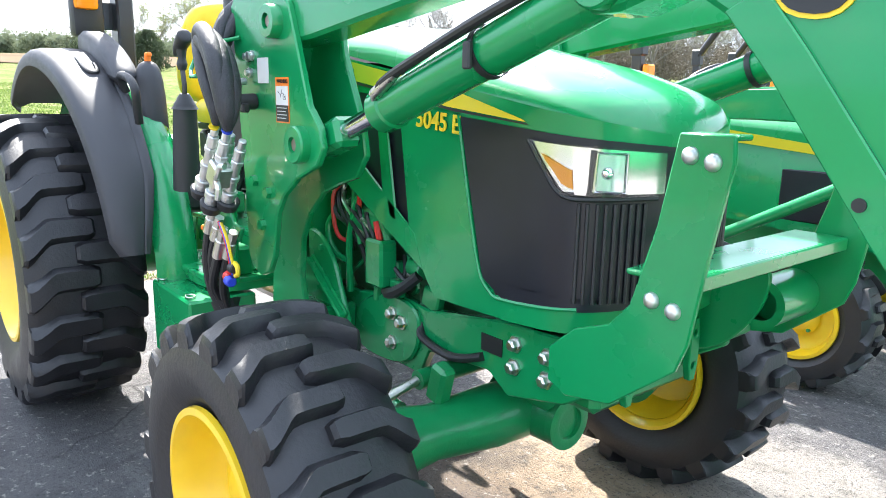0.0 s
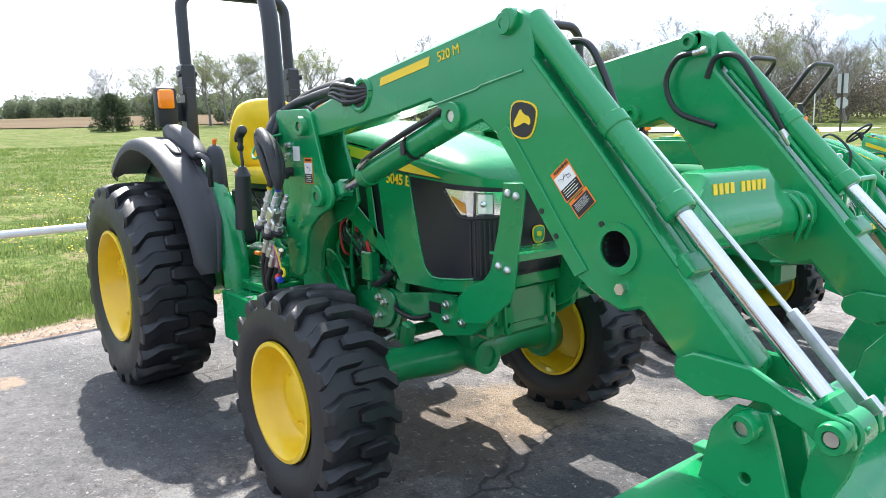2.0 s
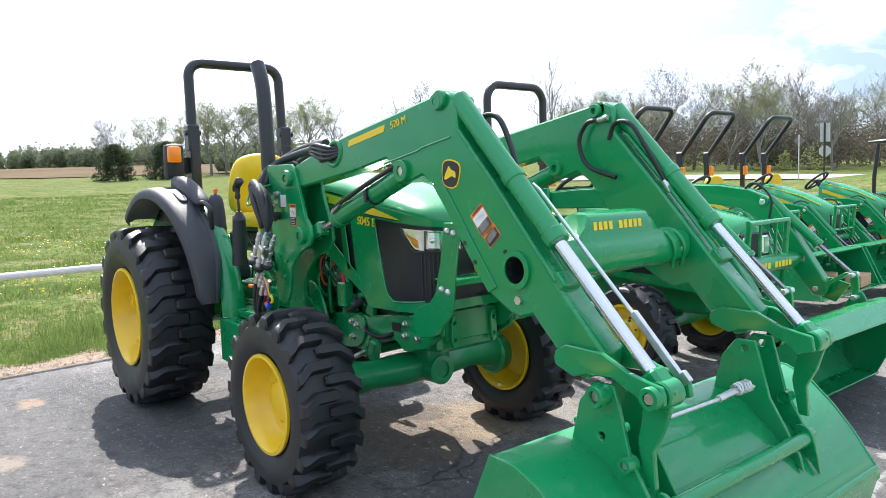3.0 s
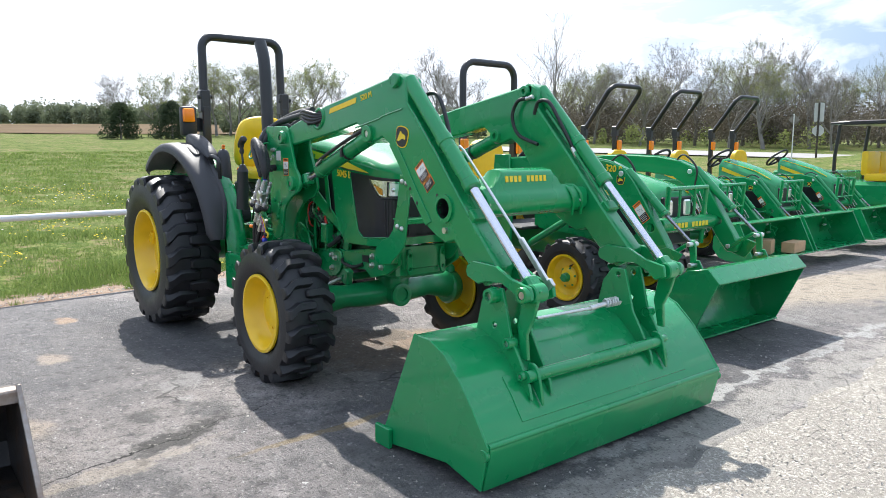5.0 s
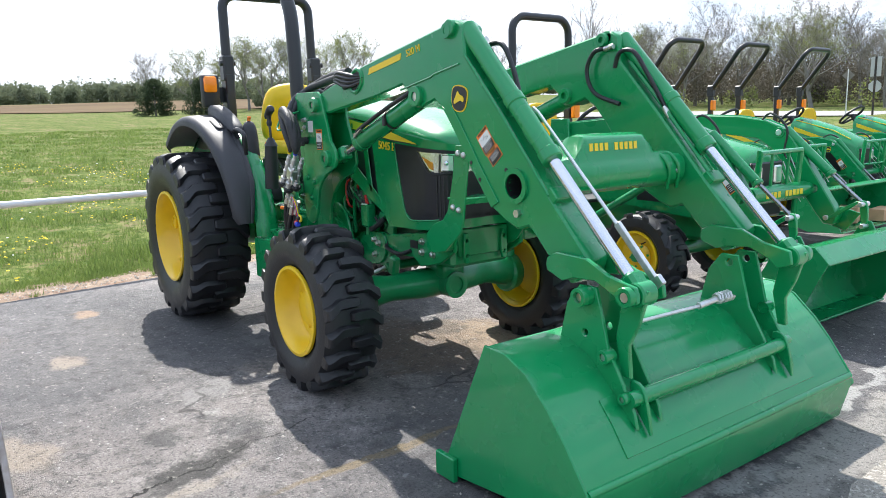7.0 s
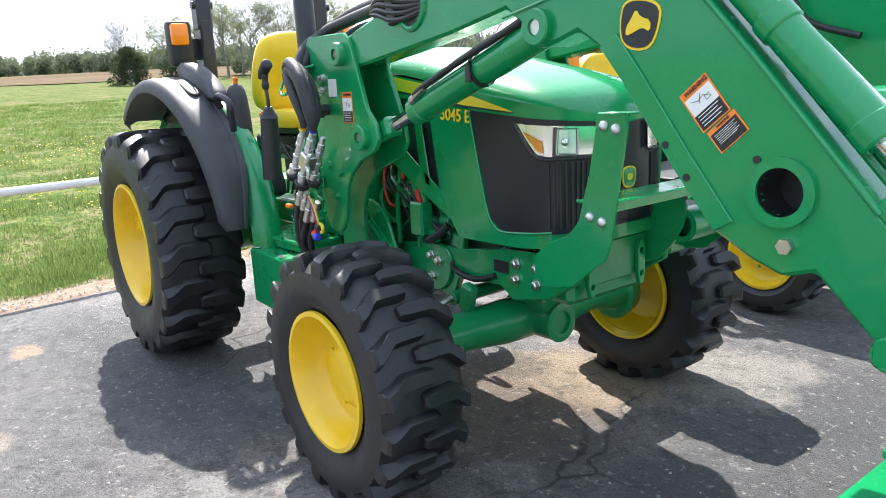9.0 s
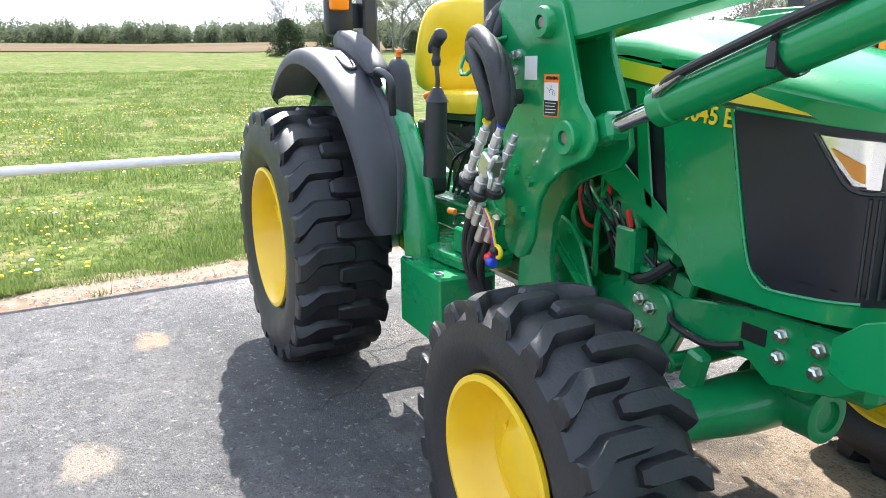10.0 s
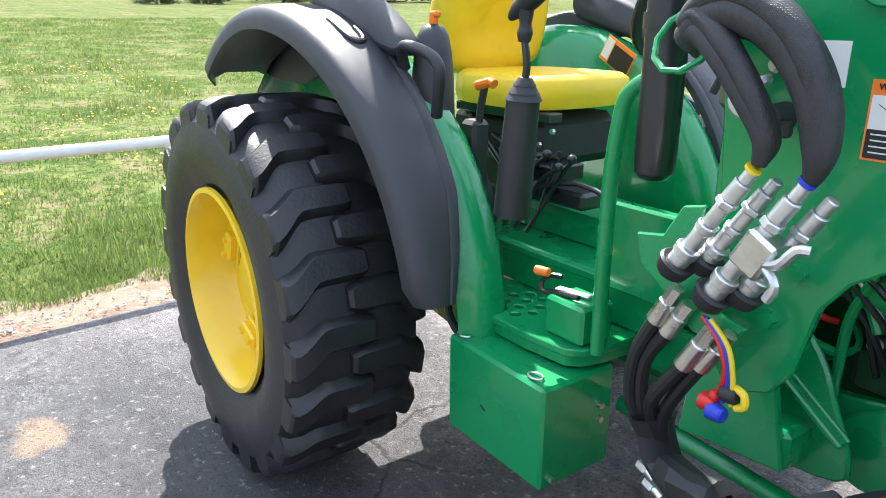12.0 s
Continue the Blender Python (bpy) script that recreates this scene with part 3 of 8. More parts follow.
def ground_sheet():
    xs = [-900, -500, -300, -230, -200, -180] + list(range(-160, -20, 10)) + [-20, -15, -11, -8, -6, -4.5, -3.4, -2.6, -2.2, 0, 30, 200, 900]
    ys = [-900, -300, -120, -60, -30, -20, -12, -8, -5, -3, -1, 1, 3, 6, 10, 14, 20, 28, 36, 48, 60, 80, 110, 150, 220, 300, 900]
    g = Geo().strip([[(x, y, rise(x, y) - 0.03 + (0.05 * noise.noise((x * 0.35, y * 0.35, 0)) if x < -3 else 0)) for y in ys] for x in xs])
    return solo("ground", g, GRASS, "green meadow with dandelions rising gently behind the lot", "ground", kind="structure", smooth=60)


ground_sheet()


def sheet(name, left, right, ys, z, material, label, thick=0.0):
    """A strip of ground between two edges x = f(y)."""
    rows = [[(left(y) + (right(y) - left(y)) * k / 6, y, z) for k in range(7)] for y in ys]
    g = Geo().strip(rows)
    if thick:
        g.strip([[(left(y), y, z), (left(y), y, z - thick)] for y in ys])
        g.strip([[(right(y), y, z), (right(y), y, z - thick)] for y in ys])
    return solo(name, g, material, label, name, kind="structure", smooth=0)


YS = [-16 + 0.11 * i for i in range(330)]


def wob(y, k, a):
    return a * noise.noise((y * 1.3, k, 0)) + a * 0.5 * noise.noise((y * 5.1, k + 3, 0))


sheet("pavement", lambda y: edge_x(y) + wob(y, 1, 0.02), lambda y: 16, YS, 0.0, ASPHALT, "weathered grey asphalt lot with stains, patches, cracks and painted shade under the tractor", 0.05)
sheet("dirt_verge", lambda y: edge_x(y) - 0.56 + wob(y, 5, 0.26), lambda y: edge_x(y) + 0.03, YS, -0.005, DIRT, "strip of reddish dirt along the asphalt edge")
sheet("gravel", lambda y: 4.42 - 0.05 * y + wob(y, 9, 0.16), lambda y: 15.9, YS, 0.006, GRAVEL, "pale loose gravel beside the asphalt")

# ---- wheels ----


def tyre_geo(R, W, rim, lh, seg=72):
    c = R - lh
    half = [(rim - 0.012, 0.36 * W), (rim + 0.02, 0.40 * W), (rim + 0.35 * (c - rim), 0.485 * W), (rim + 0.6 * (c - rim), 0.495 * W),
            (rim + 0.82 * (c - rim), 0.470 * W), (c - 0.022, 0.42 * W), (c - 0.008, 0.34 * W), (c, 0.18 * W), (c, 0)]
    prof = half + [(r, -y) for r, y in reversed(half[:-1])]
    return Geo().turned(prof + [prof[0]], (0, 0, 0), Vector((0, 1, 0)).to_track_quat("Z", "Y"), seg)


def lug_geo(R, W, lh, lw, sweep, s):
    """One bar of the tread, from the shoulder on side s to just past the middle."""
    c = R - lh

    def crown(y):
        u = abs(y) / (0.5 * W)
        return c - 0.008 * u * u if u < 0.68 else c - 0.004 - 0.20 * (u - 0.68) ** 1.5 * W

    secs = []
    for t, top in ((0.0, 0.55), (0.025, 0.90), (0.06, 1.0), (0.13, 1.0), (0.22, 1.0), (0.31, 1.0), (0.38, 1.0), (0.48, 1.0), (0.70, 1.0), (0.88, 1.0), (0.96, 0.96), (1.0, 0.60)):
        y = s * W * (0.472 * (1 - t) - 0.085 * t)
        foot = min(1.0, max(0.0, (0.40 - t) / 0.34))
        th = sweep * (foot * foot * (3 - 2 * foot) * 0.55 + foot * 0.45) / R
        wid = lw * (1.0 + 0.12 * foot - 0.06 * t - 2.2 * max(0.0, t - 0.88)) / R
        r1 = crown(y) + lh * top
        r0 = crown(y) - 0.016 - (0.045 if t < 0.03 else 0)
        rl = max(r0 + 0.004, crown(y) + lh * min(top, 1.0) * 0.22)
        secs.append([(r * math.sin(a), y, r * math.cos(a)) for a, r in ((th - wid * 0.74, r0), (th - wid * 0.60, rl), (th - wid * 0.46, r1 - 0.005), (th - wid * 0.40, r1), (th + wid * 0.40, r1), (th + wid * 0.46, r1 - 0.005), (th + wid * 0.60, rl), (th + wid * 0.74, r0))])
    g = Geo().strip(secs)
    g.f.append(tuple(range(8)))
    e = len(g.v)
    g.f.append(tuple(e - 1 - k for k in range(8)))
    return g


def rim_geo(rim, w, dish, hub_r, out):
    """A dished disc wheel; out: +1 or -1, the way that the outer side faces along y."""
    o = w / 2
    p = [(rim + 0.014, o - 0.012), (rim + 0.012, o), (rim - 0.004, o + 0.002), (rim - 0.014, o - 0.02), (rim - 0.026, o - 0.05), (rim - 0.036, o - dish * 0.8), (rim - 0.055, o - dish), (rim - 0.10, o - dish - 0.006),
         (hub_r + 0.035, o - dish + 0.006), (hub_r + 0.008, o - dish + 0.03), (hub_r, o - dish + 0.034), (0, o - dish + 0.034)]
    back = [(0, o - dish + 0.02), (rim - 0.09, o - dish - 0.016), (rim - 0.05, o - dish - 0.02), (rim - 0.035, -o + 0.05), (rim - 0.014, -o + 0.02), (rim, -o), (rim + 0.012, -o), (rim + 0.014, -o + 0.012)]
    q = Vector((0, out, 0)).to_track_quat("Z", "Y")
    g = Geo().turned(p, (0, 0, 0), q, 56).turned(back, (0, 0, 0), q, 56)
    g.turned([(rim - 0.02, -o + 0.02), (rim - 0.02, o - 0.05)], (0, 0, 0), q, 56)
    return g


def bolt_ring(n, r, y, start=0.0):
    return [Matrix.Rotation(math.tau * (i + start) / n, 4, "Y") @ Matrix.Translation((0, y, r)) for i in range(n)]


def wheel(parent, at, R, W, rim, rimw, dish, hub_r, lugs, lh, lw, sweep, out, hub_mat=None, turn=0.0, rubber=None):
    m = Matrix.Translation(at) @ Matrix.Rotation(turn, 4, "Y")
    w = part("wheel", rim_geo(rim, rimw, dish, hub_r, out).moved(m), YELLOW, parent, "yellow dished steel wheel")
    ty = part("tyre", tyre_geo(R, W, rim, lh).moved(m), rubber or RUBBER, parent, "black tyre with heavy bar lugs", 30)
    for s in (1, -1):
        many("tread_lug", lug_geo(R, W, lh, lw, sweep, s), rubber or RUBBER, [m @ Matrix.Rotation(math.tau * (i + (0.5 if s < 0 else 0)) / lugs, 4, "Y") for i in range(lugs)], ty, smooth=30)
    o = rimw / 2 - dish + 0.03
    many("wheel_bolt", Geo().cyl((0, 0, 0), (0, out * 0.016, 0), 0.010, 0.0095, 6), hub_mat or YELLOW, [m @ b for b in bolt_ring(6, hub_r + 0.02, out * (o - 0.02))], w)
    part("valve", Geo().cyl((0.02, out * (o - 0.01), rim - 0.062), (0.02, out * (o + 0.03), rim - 0.072), 0.006).moved(m), PLASTIC, w)
    if hub_mat:
        part("hub", Geo().cyl((0, out * (o - 0.03), 0), (0, out * (o + 0.05), 0), hub_r * 0.72, hub_r * 0.6, 16, 0.008).moved(m), hub_mat, w)
    return w


# ---- the large tractor ----
tractor = thing("tractor", "large green open-station tractor with yellow wheels on asphalt", "tractor")
for sy in (-1, 1):
    wr = wheel(tractor, (0, sy * 0.785, 0.615), 0.618, 0.445, 0.325, 0.40, 0.15, 0.12, 20, 0.029, 0.082, 0.066, sy, turn=0.1)
    many("wheel_clamp", Geo().box((0, sy * 0.020, 0), (0.105, 0.040, 0.055), 0.008).box((0, sy * 0.004, 0.02), (0.13, 0.016, 0.11), 0.005).cyl((-0.03, sy * 0.03, 0), (-0.03, sy * 0.052, 0), 0.012, None, 6).cyl((0.03, sy * 0.03, 0), (0.03, sy * 0.052, 0), 0.012, None, 6), YELLOW, [Matrix.Translation((0, sy * 0.840, 0.615)) @ Matrix.Rotation(radians(a), 4, "Y") @ Matrix.Translation((0, 0, 0.225)) for a in (-70, 20, 110, 200)], wr)
    wheel(tractor, (2.05, sy * 0.775, 0.435), 0.445, 0.33, 0.232, 0.30, 0.115, 0.085, 19, 0.032, 0.052, 0.046, sy, turn=0.17)

# hood: half width, shoulder and crest along x
HOOD = [(1.42, 0.300, 1.475, 1.555), (1.60, 0.302, 1.455, 1.545), (1.80, 0.304, 1.425, 1.53), (2.00, 0.304, 1.39, 1.49), (2.20, 0.302, 1.35, 1.45), (2.34, 0.300, 1.325, 1.42),
        (2.42, 0.294, 1.305, 1.395), (2.47, 0.280, 1.29, 1.38), (2.505, 0.258, 1.28, 1.365), (2.53, 0.225, 1.27, 1.35), (2.55, 0.18, 1.262, 1.335), (2.567, 0.12, 1.256, 1.315), (2.578, 0.05, 1.252, 1.30)]
# rounded nose: lamp and grille stations and where they lie along x
NOSE = [(2.34, 2.34), (2.44, 2.42), (2.52, 2.47), (2.58, 2.505), (2.63, 2.53), (2.665, 2.55), (2.69, 2.567), (2.70, 2.578)]


PLAN = [(x, -w) for x, w, s, c in HOOD] + [(2.580, 0.0)] + [(x, w) for x, w, s, c in reversed(HOOD)]
PLEN = [0.0]
for a_, b_ in zip(PLAN, PLAN[1:]):
    PLEN.append(PLEN[-1] + math.hypot(b_[0] - a_[0], b_[1] - a_[1]))
MID = PLEN[len(HOOD)]


def on_plan(s, d=0.0):
    """The point on the hood's side at length s along it from its rear, d out of the surface."""
    s = min(max(s, 0), PLEN[-1] - 1e-6)
    for i in range(len(PLAN) - 1):
        if s <= PLEN[i + 1]:
            t = (s - PLEN[i]) / (PLEN[i + 1] - PLEN[i])
            a, b = PLAN[i], PLAN[i + 1]
            x, y = a[0] + (b[0] - a[0]) * t, a[1] + (b[1] - a[1]) * t
            nx, ny = (b[1] - a[1]), -(b[0] - a[0])
            k = math.hypot(nx, ny)
            return x + d * nx / k, y + d * ny / k
    return PLAN[-1]


def s_of(x):
    """Length along the right side at which it reaches station x."""
    for (a, p), (b, q) in zip(NOSE, NOSE[1:]):
        if a < x <= b:
            x = p + (q - p) * (x - a) / (b - a)
            break
    for i in range(len(HOOD) - 1):
        if PLAN[i][0] <= x <= PLAN[i + 1][0]:
            return PLEN[i] + (PLEN[i + 1] - PLEN[i]) * (x - PLAN[i][0]) / (PLAN[i + 1][0] - PLAN[i][0])
    return MID


def patch(corners, d, ns=14, nz=6, thick=0.0):
    """A panel laid on the hood's side: corners (s, z): low rear, low front, high front, high rear."""
    rows = []
    for j in range(nz + 1):
        v = j / nz
        row = []
        for i in range(ns + 1):
            u = i / ns
            s = (1 - v) * ((1 - u) * corners[0][0] + u * corners[1][0]) + v * ((1 - u) * corners[3][0] + u * corners[2][0])
            z = (1 - v) * ((1 - u) * corners[0][1] + u * corners[1][1]) + v * ((1 - u) * corners[3][1] + u * corners[2][1])
            x, y = on_plan(s, d)
            row.append((x, y, z))
        rows.append(row)
    g = Geo().strip(rows)
    if thick:
        ring = [rows[0][i] for i in range(ns + 1)] + [rows[j][ns] for j in range(1, nz + 1)] + [rows[nz][i] for i in range(ns - 1, -1, -1)] + [rows[j][0] for j in range(nz - 1, 0, -1)]
        g.strip([[(x, y, z), (x * 0.99 + 0.022, y * 0.985, z)] for x, y, z in ring + ring[:1]])
    return g


def hood_top():
    rows = []
    for x, w, sh, cr in HOOD:
        half = []
        for k in range(9):
            u = k / 8
            a = u * math.pi / 2
            if u < 0.5:
                z = sh + (cr - sh) * 0.66 * math.sin(a * 2 * 0.5) / math.sin(math.pi / 4)
                y = -w + w * 0.20 * (1 - math.cos(a)) / (1 - math.cos(math.pi / 4))
            else:
                t = (u - 0.5) / 0.5
                z = sh + (cr - sh) * (0.66 + 0.34 * (1 - (1 - t) ** 2))
                y = -w * 0.80 * (1 - t)
            half.append((x, y, z))
        rows.append(half + [(p[0], -p[1], p[2]) for p in reversed(half[:-1])])
    rows.append([(x + 0.002, y, 1.250) for x, y, z in rows[-1]])
    return Geo().strip(rows)


part("hood_top", hood_top(), GREEN, tractor, "glossy green sloping hood", 50)
side = Geo()
side.add(*(lambda g: (g.v, g.f))(patch([(s_of(1.945), 0.97), (s_of(2.225), 0.97), (s_of(2.14), 1.41), (s_of(1.88), 1.42)], 0.0)))
side.add(*(lambda g: (g.v, g.f))(patch([(s_of(2.05), 0.83), (s_of(2.31), 0.835), (s_of(2.225), 0.97), (s_of(1.945), 0.97)], 0.0)))
side.add(*(lambda g: (g.v, g.f))(patch([(s_of(2.30), 0.835), (MID, 0.86), (MID, 0.91), (s_of(2.26), 0.89)], 0.004, 20)))
side.add(*(lambda g: (g.v, g.f))(patch([(s_of(2.14), 1.295), (MID, 1.235), (MID, 1.258), (s_of(2.14), 1.365)], 0.002, 24)))
side.add(*(lambda g: (g.v, g.f))(patch([(s_of(1.42), 1.38), (s_of(2.14), 1.30), (s_of(2.14), 1.365), (s_of(1.42), 1.475)], 0.0, 20)))
part("hood_side", side.mirror(), GREEN, tractor, "green side panels of the hood")
for c in ([(s_of(1.825), 1.03), (s_of(1.880), 1.01), (s_of(1.812), 1.40), (s_of(1.780), 1.40)], [(s_of(1.60), 1.10), (s_of(2.00), 0.895), (s_of(1.965), 0.985), (s_of(1.60), 1.22)]):
    part("side_brace", patch(c, 0.001, 6, 2, 0.01).mirror(), GREEN, tractor, "green brace bar")
part("louvre", patch([(s_of(1.60), 1.10), (s_of(1.96), 0.93), (s_of(1.90), 1.40), (s_of(1.56), 1.42)], -0.012, 6).mirror(), SCREEN, tractor, "black screen behind the side braces")
scr = patch([(s_of(2.235), 0.925), (MID, 0.91), (MID, 1.24), (s_of(2.145), 1.298)], 0.006, 40, 8)
scr.add(*(lambda g: (g.v, g.f))(patch([(s_of(2.30), 0.888), (MID, 0.905), (MID, 0.925), (s_of(2.235), 0.925)], 0.006, 30, 2)))
part("grille_screen", scr.mirror(), SCREEN, tractor, "black perforated grille screen", 60)
edge = Geo()
for pts in ([(2.14, 1.30), (2.19, 1.07), (2.225, 0.94), (2.26, 0.897), (2.30, 0.884), (2.45, 0.893), (2.56, 0.90)],):
    edge.tube([(*on_plan(s_of(x), 0.006), z) for x, z in pts], 0.005, 6, 3)
part("screen_bead", edge.mirror(), GREEN, tractor)
ribs = Geo()
for k in range(9):
    x, y = on_plan(s_of(2.55) + 0.018 * k, 0.009)
    ribs.tube([(x, y, 0.915), (x, y, 1.13)], 0.0045, 6)
part("grille_ribs", ribs.mirror(), PLASTIC, tractor)
# stripe and model number
stripe = patch([(s_of(1.44), 1.415), (s_of(2.10), 1.318), (s_of(2.10), 1.362), (s_of(1.44), 1.468)], 0.004, 20, 2)
stripe.add(*(lambda g: (g.v, g.f))(patch([(s_of(2.10), 1.318), (s_of(2.36), 1.293), (s_of(2.34), 1.300), (s_of(2.10), 1.362)], 0.004, 14, 2)))
part("stripe", stripe.mirror(), DECAL, tractor, "tapering yellow stripe decal")
line = patch([(s_of(1.44), 1.405), (s_of(2.12), 1.308), (s_of(2.12), 1.3145), (s_of(1.44), 1.4125)], 0.004, 20, 1)
line.add(*(lambda g: (g.v, g.f))(patch([(s_of(2.12), 1.308), (s_of(2.37), 1.287), (s_of(2.36), 1.291), (s_of(2.12), 1.3145)], 0.004, 14, 1)))
part("stripe_shadow_line", line.mirror(), DECAL_BLACK, tractor)
lettering("model_number", "5045 E", 0.062, DECAL, tractor, face_right(2.06, -0.3085, 1.280, -4))
bars = Geo()
for k in range(9):
    if k != 4:
        x, y = on_plan(s_of(1.46 + 0.027 * k), 0.006)
        bars.box((x, y, 1.436 - 0.147 * (0.04 + 0.027 * k)), (0.016, 0.002, 0.026))
part("stripe_marks", bars, GREEN, tractor)
# headlamps
for sy in (-1, 1):
    def lp(c, d, ns=10, nz=4):
        g = patch(c, d, ns, nz)
        return g if sy < 0 else Geo().add([(x, -y, z) for x, y, z in g.v], [tuple(reversed(f)) for f in g.f])
    c_in = [(s_of(2.50), 1.155), (s_of(2.692), 1.150), (s_of(2.692), 1.235), (s_of(2.385), 1.256)]
    lampb = part("headlamp", lp(c_in, 0.008, 18), LAMP_IN, tractor, "clear headlamp with amber corner")
    part("amber_corner", lp([(s_of(2.495), 1.172), (s_of(2.530), 1.160), (s_of(2.525), 1.200), (s_of(2.425), 1.232)], 0.012), AMBER_D, lampb)
    part("lamp_bezel", lp([(s_of(2.535), 1.15), (s_of(2.57), 1.15), (s_of(2.575), 1.245), (s_of(2.54), 1.247)], 0.014), CHROME, lampb)
    part("reflector_frame", Geo().tube([(*(lambda q: (q[0], q[1] * -sy))(on_plan(s_of(x), 0.017)), z) for x, z in ((2.583, 1.158), (2.648, 1.155), (2.648, 1.235), (2.588, 1.238), (2.583, 1.158))], 0.004, 6), CHROME, lampb)
    part("bulb", Geo().ball((*(lambda q: (q[0], q[1] * -sy))(on_plan(s_of(2.615), 0.012)), 1.196), 0.014, 12), LAMP_IN, lampb)
    part("lamp_divider", lp([(s_of(2.572), 1.152), (s_of(2.582), 1.152), (s_of(2.586), 1.243), (s_of(2.577), 1.243)], 0.016), PLASTIC, lampb)
    part("reflector", lp([(s_of(2.585), 1.16), (s_of(2.645), 1.157), (s_of(2.645), 1.232), (s_of(2.59), 1.235)], 0.014), LAMP_W, lampb)
    part("lens", lp([(s_of(2.495), 1.148), (s_of(2.694), 1.146), (s_of(2.694), 1.240), (s_of(2.38), 1.26)], 0.020, 18), GLASS, lampb).visible_shadow = False
    part("lamp_rim", Geo().tube([(*(lambda q: (q[0], q[1] * -sy))(on_plan(s_of(x), 0.014)), z) for x, z in ((2.38, 1.258), (2.43, 1.205), (2.50, 1.147), (2.60, 1.142), (2.688, 1.142))], 0.006, 6, 4), PLASTIC, lampb)
badge = grow([(-0.032, 0.035), (0.032, 0.035), (0.036, 0.0), (0.026, -0.038), (-0.026, -0.038), (-0.036, 0.0)], 2)
nb_ = part("nose_badge", Geo().prism(badge, 2.590, 2.594, "x").moved(Matrix.Translation((0, 0, 1.062))), DECAL, tractor, "small yellow and green badge")
part("badge_field", Geo().prism([(y * 0.84, z * 0.84) for y, z in badge], 2.594, 2.596, "x").moved(Matrix.Translation((0, 0, 1.062))), GREEN, nb_)
part("badge_mark", Geo().prism([(y * 0.4, z * 0.3) for y, z in badge], 2.596, 2.5975, "x").moved(Matrix.Translation((0, 0, 1.062))), DECAL, nb_)

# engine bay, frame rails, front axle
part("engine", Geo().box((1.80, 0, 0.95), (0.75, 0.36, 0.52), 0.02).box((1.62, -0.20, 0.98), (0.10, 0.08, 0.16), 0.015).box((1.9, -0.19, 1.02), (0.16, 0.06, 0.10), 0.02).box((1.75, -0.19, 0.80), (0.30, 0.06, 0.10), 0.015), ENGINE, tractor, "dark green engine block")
part("gearbox", Geo().box((0.75, 0, 0.66), (1.35, 0.34, 0.34), 0.05).cyl((0, -0.60, 0.615), (0, 0.60, 0.615), 0.12, None, 24).box((0, 0, 0.68), (0.45, 0.42, 0.42), 0.06), GREEN_M, tractor, "green gearbox and rear axle casing")
for pts, r in (([(1.74, -0.245, 1.10), (1.73, -0.26, 1.0), (1.75, -0.26, 0.90), (1.72, -0.255, 0.74)], 0.014), ([(1.52, -0.23, 1.02), (1.60, -0.26, 0.96), (1.68, -0.26, 0.97)], 0.012), ([(1.60, -0.24, 1.12), (1.62, -0.27, 1.0), (1.66, -0.27, 0.90)], 0.011), ([(1.80, -0.25, 1.06), (1.78, -0.27, 0.98), (1.80, -0.26, 0.90)], 0.011)):
    part("engine_pipe", Geo().tube(pts, r, 8, 4), GREEN_M, tractor)
part("starter", Geo().cyl((1.60, -0.235, 0.97), (1.80, -0.235, 0.985), 0.050, None, 20, 0.008).cyl((1.58, -0.235, 0.968), (1.60, -0.235, 0.97), 0.036, None, 16), GREEN_M, tractor)
part("fuel_pipe", Geo().tube([(1.655, -0.25, 1.085), (1.646, -0.275, 1.03), (1.618, -0.28, 0.95), (1.606, -0.28, 0.885), (1.601, -0.275, 0.74)], 0.011, 10, 5).tube([(1.515, -0.25, 0.985), (1.490, -0.28, 0.945), (1.498, -0.285, 0.885), (1.545, -0.28, 0.845), (1.605, -0.275, 0.835)], 0.011, 10, 5), GREEN, tractor, "bent green steel pipe")
part("red_wire", Geo().tube([(1.523, -0.25, 1.07), (1.521, -0.28, 1.04), (1.523, -0.285, 0.97), (1.545, -0.28, 0.907), (1.575, -0.25, 0.89)], 0.007, 8, 5), RED, tractor, "red battery cable")
part("fuse_box", Geo().box((1.768, -0.275, 0.865), (0.086, 0.06, 0.14), 0.008).box((1.835, -0.262, 0.80), (0.05, 0.03, 0.05), 0.005), GREEN, tractor)
for k in range(8):
    a = 0.03 * k
    part("engine_hose", Geo().tube([(1.46 + a, -0.24, 1.10 - a), (1.54 + a * 0.8, -0.285, 0.98 + 0.02 * (k % 3)), (1.62 + a * 0.6, -0.27, 0.94 - 0.03 * (k % 2)), (1.66 + a, -0.24, 0.80)], 0.007, 6, 5), (HOSE, HOSE, STEEL, HOSE)[k % 4], tractor)
part("engine_hose", Geo().tube([(1.78, -0.262, 0.785), (1.82, -0.285, 0.785), (1.88, -0.285, 0.81), (1.93, -0.26, 0.855)], 0.017, 8, 5), HOSE, tractor)
part("red_cap", Geo().tube([(1.77, -0.28, 0.93), (1.768, -0.285, 0.955), (1.760, -0.285, 0.985)], 0.010, 8).tube([(1.66, -0.275, 1.08), (1.665, -0.28, 1.04), (1.66, -0.28, 1.01)], 0.008, 8), RED, tractor, "red plastic cap")
re_ = random.Random(17)
